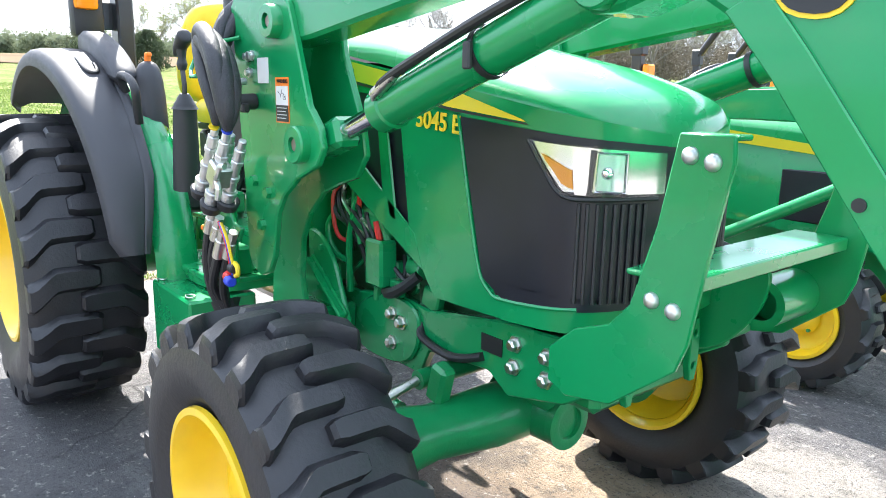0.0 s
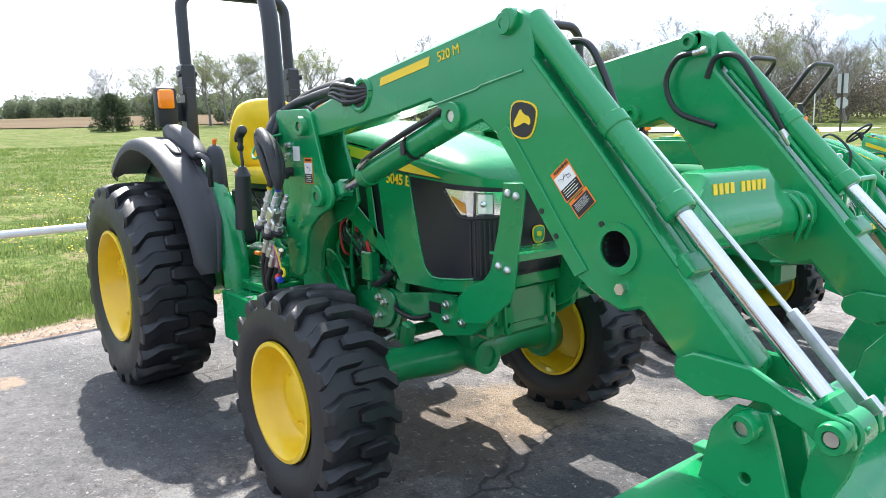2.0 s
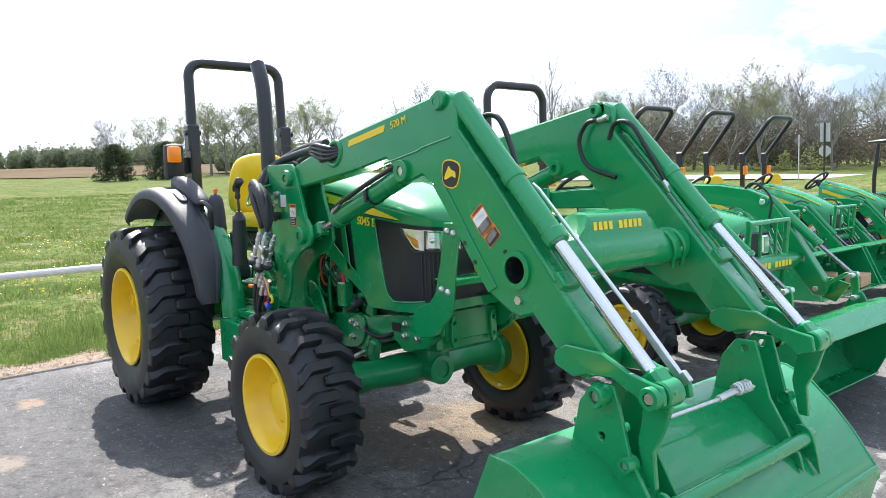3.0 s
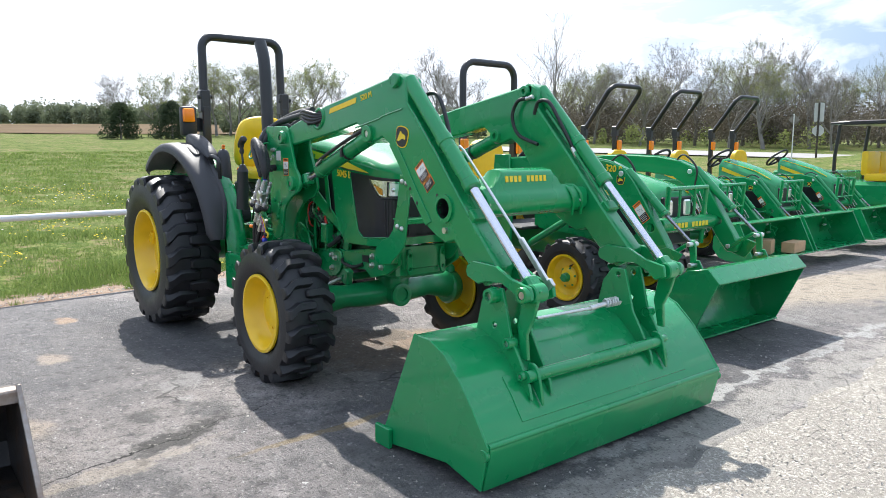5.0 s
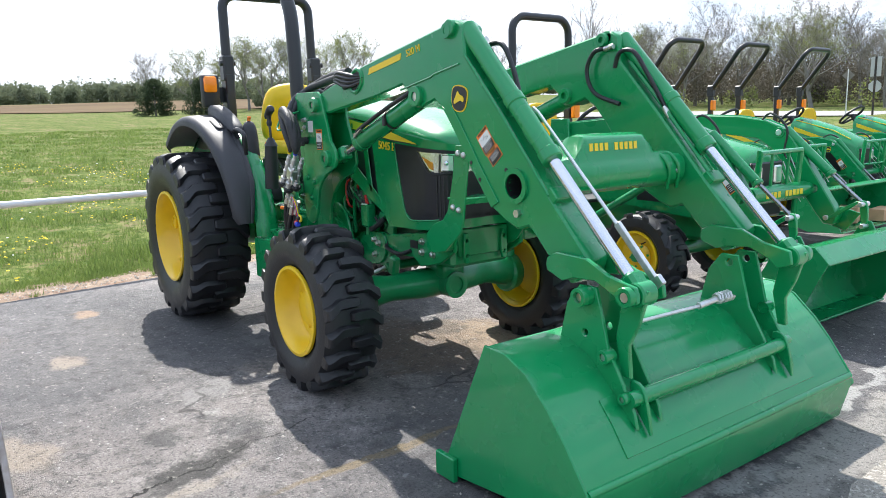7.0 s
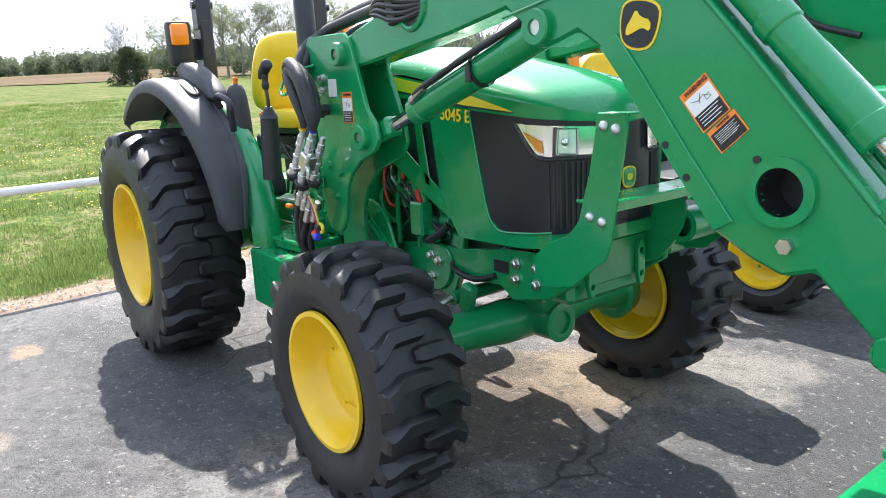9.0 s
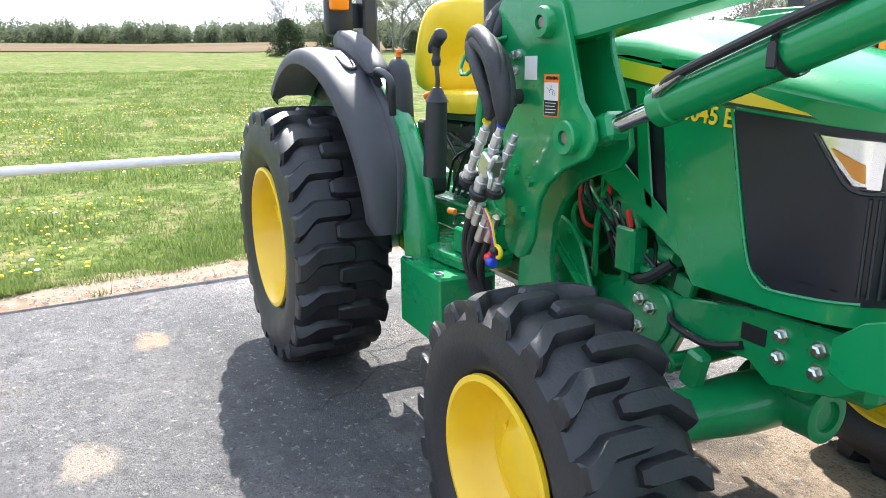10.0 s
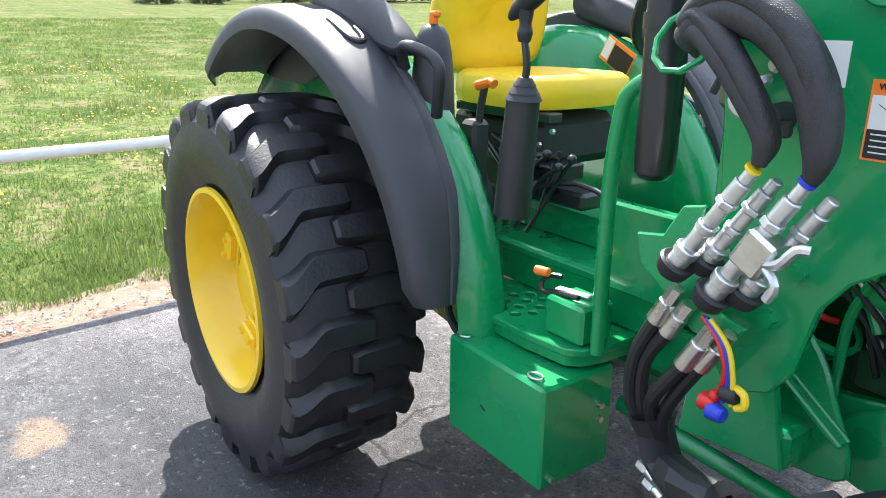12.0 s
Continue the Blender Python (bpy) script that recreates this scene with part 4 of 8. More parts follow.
for k in range(34):
    x, z, y = re_.uniform(1.48, 2.0), re_.uniform(0.78, 1.22), -re_.uniform(0.20, 0.245)
    kind = k % 4
    if kind == 0:
        part("engine_bracket", Geo().box((x, y, z), (re_.uniform(0.03, 0.09), 0.03, re_.uniform(0.03, 0.10)), 0.005, (0, re_.uniform(-30, 30), 0)), GREEN_M, tractor)
    elif kind == 1:
        part("engine_bolt", Geo().cyl((x, y - 0.02, z), (x, y - 0.038, z), 0.010, None, 6, 0.001).cyl((x, y, z), (x, y - 0.02, z), 0.016, None, 14), STEEL, tractor)
    elif kind == 2:
        part("fuel_line", Geo().tube([(x, y, z), (x + 0.03, y - 0.02, z - 0.05), (x + re_.uniform(-0.06, 0.08), y - 0.02, z - 0.11), (x + re_.uniform(-0.1, 0.1), y, z - 0.16)], re_.uniform(0.004, 0.008), 6, 4), (GREEN_M, HOSE, STEEL)[k % 3], tractor)
    else:
        part("engine_housing", Geo().cyl((x - 0.03, y, z), (x + 0.04, y - 0.01, z), re_.uniform(0.018, 0.034), None, 16, 0.004), GREEN_M, tractor)
rail = Geo()
for sy in (-1, 1):
    a0, a1 = (-0.245, -0.215) if sy < 0 else (0.215, 0.245)
    rail.prism([(1.00, 0.60), (1.60, 0.60), (1.76, 0.56), (1.92, 0.56), (1.96, 0.64), (2.20, 0.66), (2.27, 0.615), (2.45, 0.655), (2.58, 0.735), (2.58, 0.82), (2.25, 0.805), (1.95, 0.76), (1.80, 0.775), (1.62, 0.74), (1.00, 0.74)], a0, a1, "y", 0.005)
part("frame_rail", rail, GREEN, tractor, "green steel frame side plates")
boss = grow([(1.60, 0.56), (1.60, 0.69), (1.70, 0.755), (1.86, 0.778), (1.94, 0.73), (1.91, 0.60), (1.80, 0.555)], 2)
part("frame_boss", Geo().prism(boss, -0.259, -0.243, "y", 0.006), GREEN, tractor, "rounded green bolting plate")
part("conduit", Geo().tube([(1.92, -0.24, 0.71), (1.945, -0.258, 0.682), (2.05, -0.262, 0.664), (2.12, -0.258, 0.672), (2.185, -0.250, 0.695)], 0.012, 10, 5), HOSE, tractor, "black corrugated conduit")
part("front_bolster", Geo().box((2.33, 0, 0.715), (0.36, 0.40, 0.17), 0.02).prism([(-0.17, 0.69), (0.17, 0.69), (0.19, 0.84), (-0.19, 0.84)], 2.51, 2.53, "x", 0.006), GREEN_M, tractor)
lugs_ = Geo()
for y in (-0.13, 0.13):
    lugs_.prism(grow([(y - 0.020, 0.655), (y + 0.020, 0.655), (y + 0.020, 0.82), (y - 0.020, 0.82)], 1), 2.53, 2.55, "x", 0.003, holes=((y, 0.695, 0.010), (y, 0.78, 0.010)))
part("bolster_bracket", lugs_, GREEN, tractor)
axle = Geo()
for sy in (-1, 1):
    axle.tube([(2.12, 0, 0.475), (2.11, sy * 0.15, 0.475), (2.09, sy * 0.34, 0.475), (2.07, sy * 0.47, 0.47), (2.06, sy * 0.56, 0.455)], [0.085, 0.088, 0.074, 0.098, 0.10], 20, 3)
    axle.cyl((2.05, sy * 0.54, 0.435), (2.05, sy * 0.64, 0.435), 0.13, 0.115, 24, 0.015)
    axle.box((2.05, sy * 0.57, 0.47), (0.12, 0.08, 0.26), 0.02)
axle.cyl((2.02, 0, 0.472), (2.265, 0, 0.472), 0.082, 0.075, 28)
axle.turned([(0.075, 0.0), (0.078, 0.03), (0.060, 0.035), (0.046, 0.033), (0.046, -0.05), (0, -0.05)], (2.245, 0, 0.472), Vector((1, 0, 0)).to_track_quat("Z", "Y"), 28)
axle.box((2.16, 0, 0.56), (0.20, 0.16, 0.10), 0.02)
part("front_axle", axle, GREEN_M, tractor, "cast green front axle with open centre pivot", 45)
steer = Geo().cyl((1.98, -0.30, 0.575), (1.96, -0.56, 0.50), 0.014, None, 12)
part("steering_rod", steer, STEEL, tractor, "bright steel steering rod")
part("steering_cylinder", Geo().cyl((1.99, 0.2, 0.585), (1.98, -0.30, 0.575), 0.028, None, 16).ball((1.955, -0.575, 0.50), 0.035).box((2.08, -0.30, 0.60), (0.06, 0.05, 0.11), 0.01, (0, 15, 0)), GREEN_M, tractor)
many("frame_bolt", Geo().turned([(0, 0), (0.022, 0), (0.022, 0.006), (0.0155, 0.0065), (0.015, 0.02), (0.009, 0.024), (0, 0.024)], (0, 0, 0), Vector((0, -1, 0)).to_track_quat("Z", "Y"), 6), STEEL,
     [(x, -0.245 if x > 2 else -0.259, z) for x, z in ((2.296, 0.759), (2.293, 0.700), (2.40, 0.757), (2.398, 0.700), (1.806, 0.717), (1.853, 0.70), (1.806, 0.628))], tractor, "zinc-plated hex bolt", 20)
part("serial_plate", Geo().box((2.215, -0.248, 0.735), (0.075, 0.003, 0.045)), DECAL_BLACK, tractor, "small black data plate")
# front guard
guard = [(2.765, 1.295), (2.865, 1.295), (2.868, 1.25), (2.835, 1.06), (2.815, 0.93), (2.795, 0.875), (2.66, 0.765), (2.55, 0.745), (2.50, 0.765), (2.50, 0.84), (2.565, 0.895), (2.645, 0.925), (2.69, 0.975), (2.735, 1.13)]
for sy in (-1, 1):
    part("guard_plate", Geo().prism(guard, min(sy * 0.358, sy * 0.346), max(sy * 0.358, sy * 0.346), "y", 0.003).box((2.54, sy * 0.292, 0.79), (0.09, 0.10, 0.09), 0.01), GREEN, tractor, "green steel front guard upright")
gb = Geo().box((2.725, 0, 1.032), (0.125, 0.678, 0.012), 0.004).box((2.785, 0, 1.022), (0.010, 0.678, 0.030), 0.003)
part("guard_bar", gb, GREEN, tractor)
for sy in (-1, 1):
    part("guard_flange", Geo().box((2.815, sy * 0.318, 1.290), (0.098, 0.044, 0.010), 0.003), GREEN, tractor)
tow = grow([(2.40, 0.74), (2.47, 0.715), (2.58, 0.735), (2.66, 0.82), (2.70, 0.90), (2.70, 0.975), (2.62, 0.99), (2.50, 0.90)], 2)
part("tow_plate", Geo().prism(tow, 0.165, 0.18, "y", 0.004), GREEN, tractor, "rounded green plate")
part("tow_tube", Geo().turned([(0.040, 0), (0.060, 0), (0.060, 0.25), (0.051, 0.25), (0.049, 0.05), (0, 0.05)], (2.68, 0.17, 0.880), Vector((0, 1, 0)).to_track_quat("Z", "Y"), 28), GREEN, tractor)
for sy in (-1, 1):
    many("guard_bolt", Geo().turned([(0, 0), (0.016, 0), (0.0155, 0.005), (0.011, 0.012), (0, 0.015)], (0, 0, 0), Vector((0, sy, 0)).to_track_quat("Z", "Y"), 16), GALV, [(x, sy * 0.357, z) for x, z in ((2.79, 1.258), (2.832, 1.25), (2.738, 0.995), (2.783, 0.985))], tractor, "domed zinc bolt", 60)

# operator platform
part("floor_plate", Geo().prism([(0.30, -0.30), (1.42, -0.30), (1.42, 0.30), (0.30, 0.30)], 0.80, 0.825, "z", 0.005), GREEN, tractor, "green floor plate")
holes = [(0.74 + 0.055 * i + 0.02 * (j % 2), -0.46 + 0.045 * j, 0.014) for i in range(3) for j in range(4)] + [(1.00 + 0.045 * i, -0.38 + 0.05 * j, 0.013) for i in range(2) for j in range(2)]
part("step", Geo().prism(grow([(0.60, -0.52), (1.07, -0.52), (1.13, -0.46), (1.13, -0.24), (0.60, -0.24)], 1), 0.685, 0.705, "z", 0.003, holes=holes).prism(grow([(0.61, -0.51), (1.06, -0.51), (1.12, -0.45), (1.12, -0.24), (0.61, -0.24)], 1), 0.655, 0.684, "z"), GREEN, tractor, "green perforated step plate")
part("step_block", Geo().box((1.04, -0.42, 0.755), (0.13, 0.11, 0.10), 0.008).box((0.80, -0.27, 0.765), (0.80, 0.05, 0.13), 0.01), GREEN, tractor)
box = part("storage_box", Geo().prism([(0.755, 0.375), (1.128, 0.37), (1.128, 0.645), (0.755, 0.65)], -0.612, -0.37, "y", 0.008), GREEN, tractor, "green metal storage box under the step")
part("box_clip", Geo().tube([(1.07 + 0.022 * math.cos(a * 0.7), -0.585 + 0.015 * math.sin(a * 0.7), 0.652) for a in range(10)], 0.003, 6).tube([(0.79 + 0.022 * math.cos(a * 0.7), -0.585 + 0.015 * math.sin(a * 0.7), 0.656) for a in range(10)], 0.003, 6), STEEL, box, "wire lynch clip")
part("box_bolt", Geo().cyl((1.128, -0.575, 0.395), (1.140, -0.575, 0.395), 0.009, None, 8).cyl((1.128, -0.42, 0.55), (1.140, -0.42, 0.55), 0.009, None, 8).cyl((1.128, -0.42, 0.51), (1.140, -0.42, 0.51), 0.009, None, 8), STEEL, box)
part("box_mark", Geo().prism(grow([(0.895, 0.50), (0.915, 0.49), (0.918, 0.495), (0.90, 0.505)], 1), -0.6135, -0.612, "y"), DECAL_BLACK, box)
part("hand_rail", Geo().tube([(1.135, -0.45, 0.70), (1.135, -0.45, 1.10), (1.15, -0.45, 1.26), (1.17, -0.45, 1.315), (1.215, -0.45, 1.345)], 0.018, 14, 4), GREEN, tractor, "green tubular hand rail")
part("brake_bar", Geo().tube([(1.10, -0.30, 0.50), (1.9, -0.30, 0.46)], 0.022, 12), GREEN, tractor)
# rear fenders
for sy in (-1, 1):
    ax = (0.0, 0.615)
    A0, A1, N = 10, 130, 30

    def fr(a):
        return 0.805 + 0.068 * math.sin(radians(max(0, min(180, (a - 8) * 1.15))))
    rows = []
    for i in range(N + 1):
        a = A0 + (A1 - A0) * i / N
        r = fr(a)
        wid = 0.185 + 0.07 * min(1, max(0, (a - 10) / 75))
        if i in (0, N):
            wid *= 0.86
        y1 = -0.555 - wid
        sec = [(-0.565, r - 0.02), (-0.567, r + 0.002), (-0.576, r + 0.009), (-0.598, r + 0.012), (-0.605, r + 0.008), (-0.613, r + 0.013), (-0.66, r + 0.015), (y1 + 0.06, r + 0.012), (y1 + 0.025, r + 0.006), (y1 + 0.006, r - 0.008), (y1, r - 0.028), (y1, r - 0.060), (y1 + 0.008, r - 0.060), (y1 + 0.014, r - 0.026), (y1 + 0.06, r - 0.002), (-0.59, r - 0.004), (-0.565, r - 0.02)]
        cut = 0.055 * max(0, (30 - a) / 20)
        sec = [(y1 + (y - y1) * (-0.565 - cut - y1) / (-0.565 - y1), q) for y, q in sec]
        rows.append([(ax[0] + q * math.cos(radians(a)), y * -sy, ax[1] + q * math.sin(radians(a))) for y, q in sec])
    g = Geo().strip(rows)
    g.f.append(tuple(range(len(rows[0]))))
    g.f.append(tuple(len(g.v) - 1 - k for k in range(len(rows[0]))))
    fen = part("fender", g, FENDER, tractor, "black grained plastic rear fender", 45)
    skirt = [(0.87 * math.cos(radians(a)), 0.615 + 0.87 * math.sin(radians(a))) for a in range(66, 127, 6)] + [(-0.535, 1.262), (-0.47, 1.247), (-0.33, 1.236), (-0.18, 1.240), (-0.06, 1.275), (0.08, 1.335), (0.22, 1.395)]
    part("fender_skirt", Geo().prism(skirt, sy * 0.562 - 0.006, sy * 0.562 + 0.006, "y", 0.002), FENDER, fen)
    part("fender_step_mark", Geo().tube([(x, sy * y, 0.615 + math.sqrt(0.883 ** 2 - x * x)) for x, y in ((0.27, 0.690), (0.32, 0.690), (0.37, 0.688), (0.40, 0.675), (0.40, 0.652), (0.37, 0.642), (0.33, 0.640))], 0.009, 8, 3), PLASTIC, fen, "black moulded ridge")
    inner = Geo()
    rws = []
    for i in range(19):
        a = -8 + 150 * i / 18
        c_, s_ = math.cos(radians(a)), math.sin(radians(a))
        rws.append([(q * c_, sy * y, 0.615 + q * s_) for q, y in ((0.785, 0.60), (0.805, 0.575), (0.825, 0.550), (0.832, 0.52), (0.825, 0.475), (0.80, 0.445), (0.74, 0.428), (0.60, 0.425), (0.30, 0.425))])
    part("inner_fender", inner.strip(rws), GREEN, tractor, "glossy green inner fender", 60)
    part("fender_handle", Geo().tube([(0.49, sy * 0.575, 1.33), (0.505, sy * 0.595, 1.375), (0.54, sy * 0.602, 1.392), (0.64, sy * 0.605, 1.378), (0.685, sy * 0.605, 1.355), (0.695, sy * 0.603, 1.325), (0.675, sy * 0.595, 1.27), (0.655, sy * 0.585, 1.22)], 0.0155, 12, 3), PLASTIC, tractor, "black plastic grab handle")
    part("fender_cap", Geo().prism(grow([(0.0, 1.47), (0.0, 1.575), (0.12, 1.575), (0.31, 1.525), (0.49, 1.425), (0.52, 1.36), (0.40, 1.37), (0.18, 1.43)], 2), sy * 0.57 - 0.048, sy * 0.57 + 0.048, "y", 0.018), FENDER, tractor, "black moulded fender cap", 50)
    part("lever_boot", Geo().turned([(0, -0.20), (0.066, -0.20), (0.058, 0), (0.052, 0.06), (0.044, 0.10), (0.032, 0.122), (0.014, 0.132), (0, 0.132)], (0.50, sy * 0.49, 1.315), Matrix.Identity(3), 20), FENDER, tractor, "", 60)
    part("lever_knob", Geo().tube([(0.50, sy * 0.49, 1.435), (0.505, sy * 0.49, 1.47)], 0.013, 8).box((0.51, sy * 0.49, 1.472), (0.035, 0.02, 0.018), 0.005), ORANGE, tractor, "orange lever knob")
sticker = part("fender_sticker", Geo().box((0.36, 0.420, 1.335), (0.15, 0.003, 0.095), 0.0, (0, 28, 0)), DECAL_ORANGE, tractor, "orange and black safety sticker")
part("sticker_text", Geo().box((0.375, 0.418, 1.32), (0.10, 0.003, 0.075), 0.0, (0, 28, 0)), DECAL_BLACK, sticker)
part("sticker_picture", Geo().box((0.315, 0.418, 1.362), (0.035, 0.003, 0.075), 0.0, (0, 28, 0)), DECAL_WHITE, sticker)
# roll bar
corner = [(-0.20, -0.365 + 0.105 * (1 - math.cos(a)), 2.32 + 0.105 * math.sin(a)) for a in [math.pi / 2 * k / 6 for k in range(7)]]
hoop = [(-0.18, -0.37, 1.05), (-0.18, -0.37, 1.75)] + corner
part("roll_bar", Geo().tube(hoop + [(x, -y, z) for x, y, z in reversed(hoop)], 0.037, 14), BLACK_P, tractor, "black steel roll bar")
hinge = Geo()
for sy in (-1, 1):
    hinge.box((-0.17, sy * 0.375, 1.86), (0.10, 0.09, 0.20), 0.012).box((-0.17, sy * 0.375, 1.60), (0.11, 0.075, 0.44), 0.01).cyl((-0.15, sy * 0.32, 1.90), (-0.15, sy * 0.44, 1.90), 0.022, None, 12).box((-0.19, sy * 0.45, 1.66), (0.012, 0.12, 0.12), 0.003)
part("roll_bar_hinge", hinge, BLACK_P, tractor)
for sy in (-1, 1):
    lamp = part("warning_lamp", Geo().box((-0.14, sy * 0.535, 1.685), (0.09, 0.13, 0.25), 0.02, seg=2), PLASTIC, tractor, "black housing with an amber warning lens")
    part("lens", Geo().box((-0.09, sy * 0.545, 1.735), (0.045, 0.098, 0.12), 0.016, seg=2), AMBER, lamp)
part("exhaust_pipe", Geo().tube([(1.25, -0.45, 1.145), (1.25, -0.45, 1.16), (1.25, -0.45, 1.20), (1.25, -0.45, 1.55), (1.235, -0.45, 1.95), (1.215, -0.45, 2.10), (1.165, -0.45, 2.205)], [0.026, 0.038, 0.043, 0.043, 0.043, 0.043, 0.043], 20, 4).box((1.34, -0.45, 1.46), (0.20, 0.05, 0.03), 0.004).cyl((1.25, -0.45, 1.445), (1.25, -0.45, 1.475), 0.048, None, 20), BLACK_P, tractor, "black exhaust stack")
# seat
back = grow([(-0.20, 1.27), (0.20, 1.27), (0.25, 1.40), (0.22, 1.66), (0.12, 1.73), (-0.12, 1.73), (-0.22, 1.66), (-0.25, 1.40)], 2)
sb = Geo()
rows = []
for d, k in ((0.0, 0.90), (0.015, 0.98), (0.05, 1.0), (0.085, 0.97), (0.10, 0.86), (0.108, 0.6), (0.104, 0.2)):
    rows.append([(0.10 + d + 0.0 - 0.18 * (1.5 - z), y * k, 1.5 + (z - 1.5) * k) for y, z in back + back[:1]])
sb.strip(rows)
sb.f.append(tuple(range(len(back))))
sb.f.append(tuple(len(sb.v) - 1 - k for k in range(len(back) + 1)))
seat = part("seat", sb, SEAT, tractor, "yellow vinyl seat", 60)
cush = grow([(0.13, -0.22), (0.55, -0.25), (0.65, -0.18), (0.65, 0.18), (0.55, 0.25), (0.13, 0.22)], 2)
rows = []
for z, k in ((1.20, 0.88), (1.205, 0.97), (1.24, 1.0), (1.285, 0.98), (1.30, 0.90), (1.298, 0.6), (1.29, 0.15)):
    rows.append([(0.39 + (x - 0.39) * k, y * k, z) for x, y in cush + cush[:1]])
cg = Geo().strip(rows)
cg.f.append(tuple(range(len(cush))))
cg.f.append(tuple(len(cg.v) - 1 - k for k in range(len(cush) + 1)))
part("cushion", cg, SEAT, seat, "", 60)
part("seat_base", Geo().box((0.38, 0, 1.10), (0.44, 0.36, 0.16), 0.03).box((0.34, 0, 0.98), (0.28, 0.26, 0.14), 0.02).box((0.30, 0, 0.87), (0.16, 0.20, 0.12), 0.02), PLASTIC, seat, "black seat suspension")
for k in range(3):
    part("suspension_arm", Geo().tube([(0.30 + 0.12 * k, -0.20, 1.16 - 0.05 * k), (0.42 + 0.12 * k, -0.215, 1.08), (0.52 + 0.10 * k, -0.20, 0.98 + 0.05 * k)], 0.010, 8, 2), BLACK_P, seat)
    part("suspension_bolt", Geo().cyl((0.36 + 0.11 * k, -0.19, 1.10 - 0.03 * k), (0.36 + 0.11 * k, -0.212, 1.10 - 0.03 * k), 0.011, None, 6), STEEL, seat)
part("seat_rail", Geo().box((0.44, -0.17, 1.185), (0.46, 0.05, 0.03), 0.004).box((0.60, -0.12, 1.02), (0.16, 0.14, 0.05), 0.006), BLACK_P, seat)
part("dash", Geo().box((1.30, 0, 1.36), (0.24, 0.40, 0.26), 0.05), PLASTIC, tractor, "black dashboard")
part("fire_wall", Geo().box((1.44, 0, 1.10), (0.03, 0.66, 0.62), 0.008), GREEN, tractor)
wh = [(0.98 + 0.10 * math.cos(a) * 1.0, 0.19 * math.sin(a), 1.53 + 0.16 * math.cos(a)) for a in [math.tau * k / 28 for k in range(29)]]
stw = part("steering_wheel", Geo().tube(wh, 0.015, 10), PLASTIC, tractor, "black steering wheel")
part("spoke", Geo().tube([wh[4], (0.99, 0, 1.52), wh[24]], 0.011, 8).tube([(0.99, 0, 1.52), wh[14]], 0.011, 8).cyl((0.97, 0, 1.53), (1.20, 0, 1.30), 0.035, None, 14), PLASTIC, stw)
part("side_console", Geo().prism(grow([(0.24, 0.84), (0.24, 1.14), (0.36, 1.16), (0.50, 1.06), (0.58, 0.94), (0.58, 0.84)], 1), -0.425, -0.30, "y", 0.012), PLASTIC, tractor, "black side console")
for k in range(4):
    part("control_rod", Geo().tube([(0.52 + 0.05 * k, -0.27, 0.86), (0.55 + 0.06 * k, -0.255 + 0.01 * k, 1.00), (0.66 + 0.05 * k, -0.24, 1.06 + 0.03 * (k % 2))], 0.007, 8, 3).ball((0.66 + 0.05 * k, -0.24, 1.065 + 0.03 * (k % 2)), 0.014, 10), BLACK_P, tractor, "thin black control rod")
many("seat_bolt", Geo().cyl((0, 0, 0), (0, -0.010, 0), 0.009, 0.008, 6), STEEL, [(0.40 + 0.055 * k, -0.185, 1.06 + 0.045 * (k % 3)) for k in range(6)], tractor)
# loader joystick
joy = part("joystick", Geo().tube([(0.865, -0.50, 0.99), (0.88, -0.50, 1.15), (0.892, -0.50, 1.28)], [0.046, 0.044, 0.040], 18).cyl((0.893, -0.50, 1.278), (0.894, -0.50, 1.296), 0.046, 0.034, 16).cyl((0.894, -0.50, 1.294), (0.896, -0.50, 1.314), 0.038, 0.024, 16).cyl((0.895, -0.50, 1.312), (0.897, -0.50, 1.33), 0.028, 0.016, 16), PLASTIC, tractor, "black loader joystick with a rubber boot")
part("lever", Geo().tube([(0.895, -0.50, 1.32), (0.90, -0.50, 1.36), (0.888, -0.50, 1.42)], 0.009, 8, 3), BLACK_P, joy)
part("grip", Geo().tube([(0.888, -0.50, 1.41), (0.889, -0.50, 1.43), (0.890, -0.50, 1.45), (0.890, -0.50, 1.485)], [0.014, 0.019, 0.014, 0.020], 10, 3).tube([(0.836, -0.50, 1.462), (0.862, -0.50, 1.480), (0.900, -0.50, 1.502), (0.930, -0.50, 1.522), (0.938, -0.50, 1.527)], [0.008, 0.020, 0.026, 0.027, 0.018], 14, 4), PLASTIC, joy)

# ---- front loader on the large tractor ----


def loader_boom(sy, o=0.54, i=0.43):
    """One bent boom; o and i: distances of its outer and inner faces from the middle."""
    prof = [(1.66, 1.46), (1.66, 1.56), (1.80, 1.60), (2.17, 1.69), (2.31, 1.715), (2.68, 1.775), (2.95, 1.82), (3.03, 1.83), (3.08, 1.80), (3.09, 1.68), (3.33, 1.42), (3.47, 1.26), (3.59, 1.12), (3.79, 0.905),
            (3.77, 0.84), (3.70, 0.80), (3.60, 0.87), (3.475, 0.995), (3.41, 0.975), (3.34, 1.00), (3.25, 1.05), (3.14, 1.19), (3.00, 1.38), (2.93, 1.46), (2.86, 1.505), (2.76, 1.475), (2.70, 1.475), (2.67, 1.53), (2.60, 1.585), (2.35, 1.54), (1.85, 1.475)]
    a, b = sy * o, sy * i
    return Geo().prism(prof, min(a, b), max(a, b), "y", 0.009, holes=((3.40, 1.15, 0.05),))


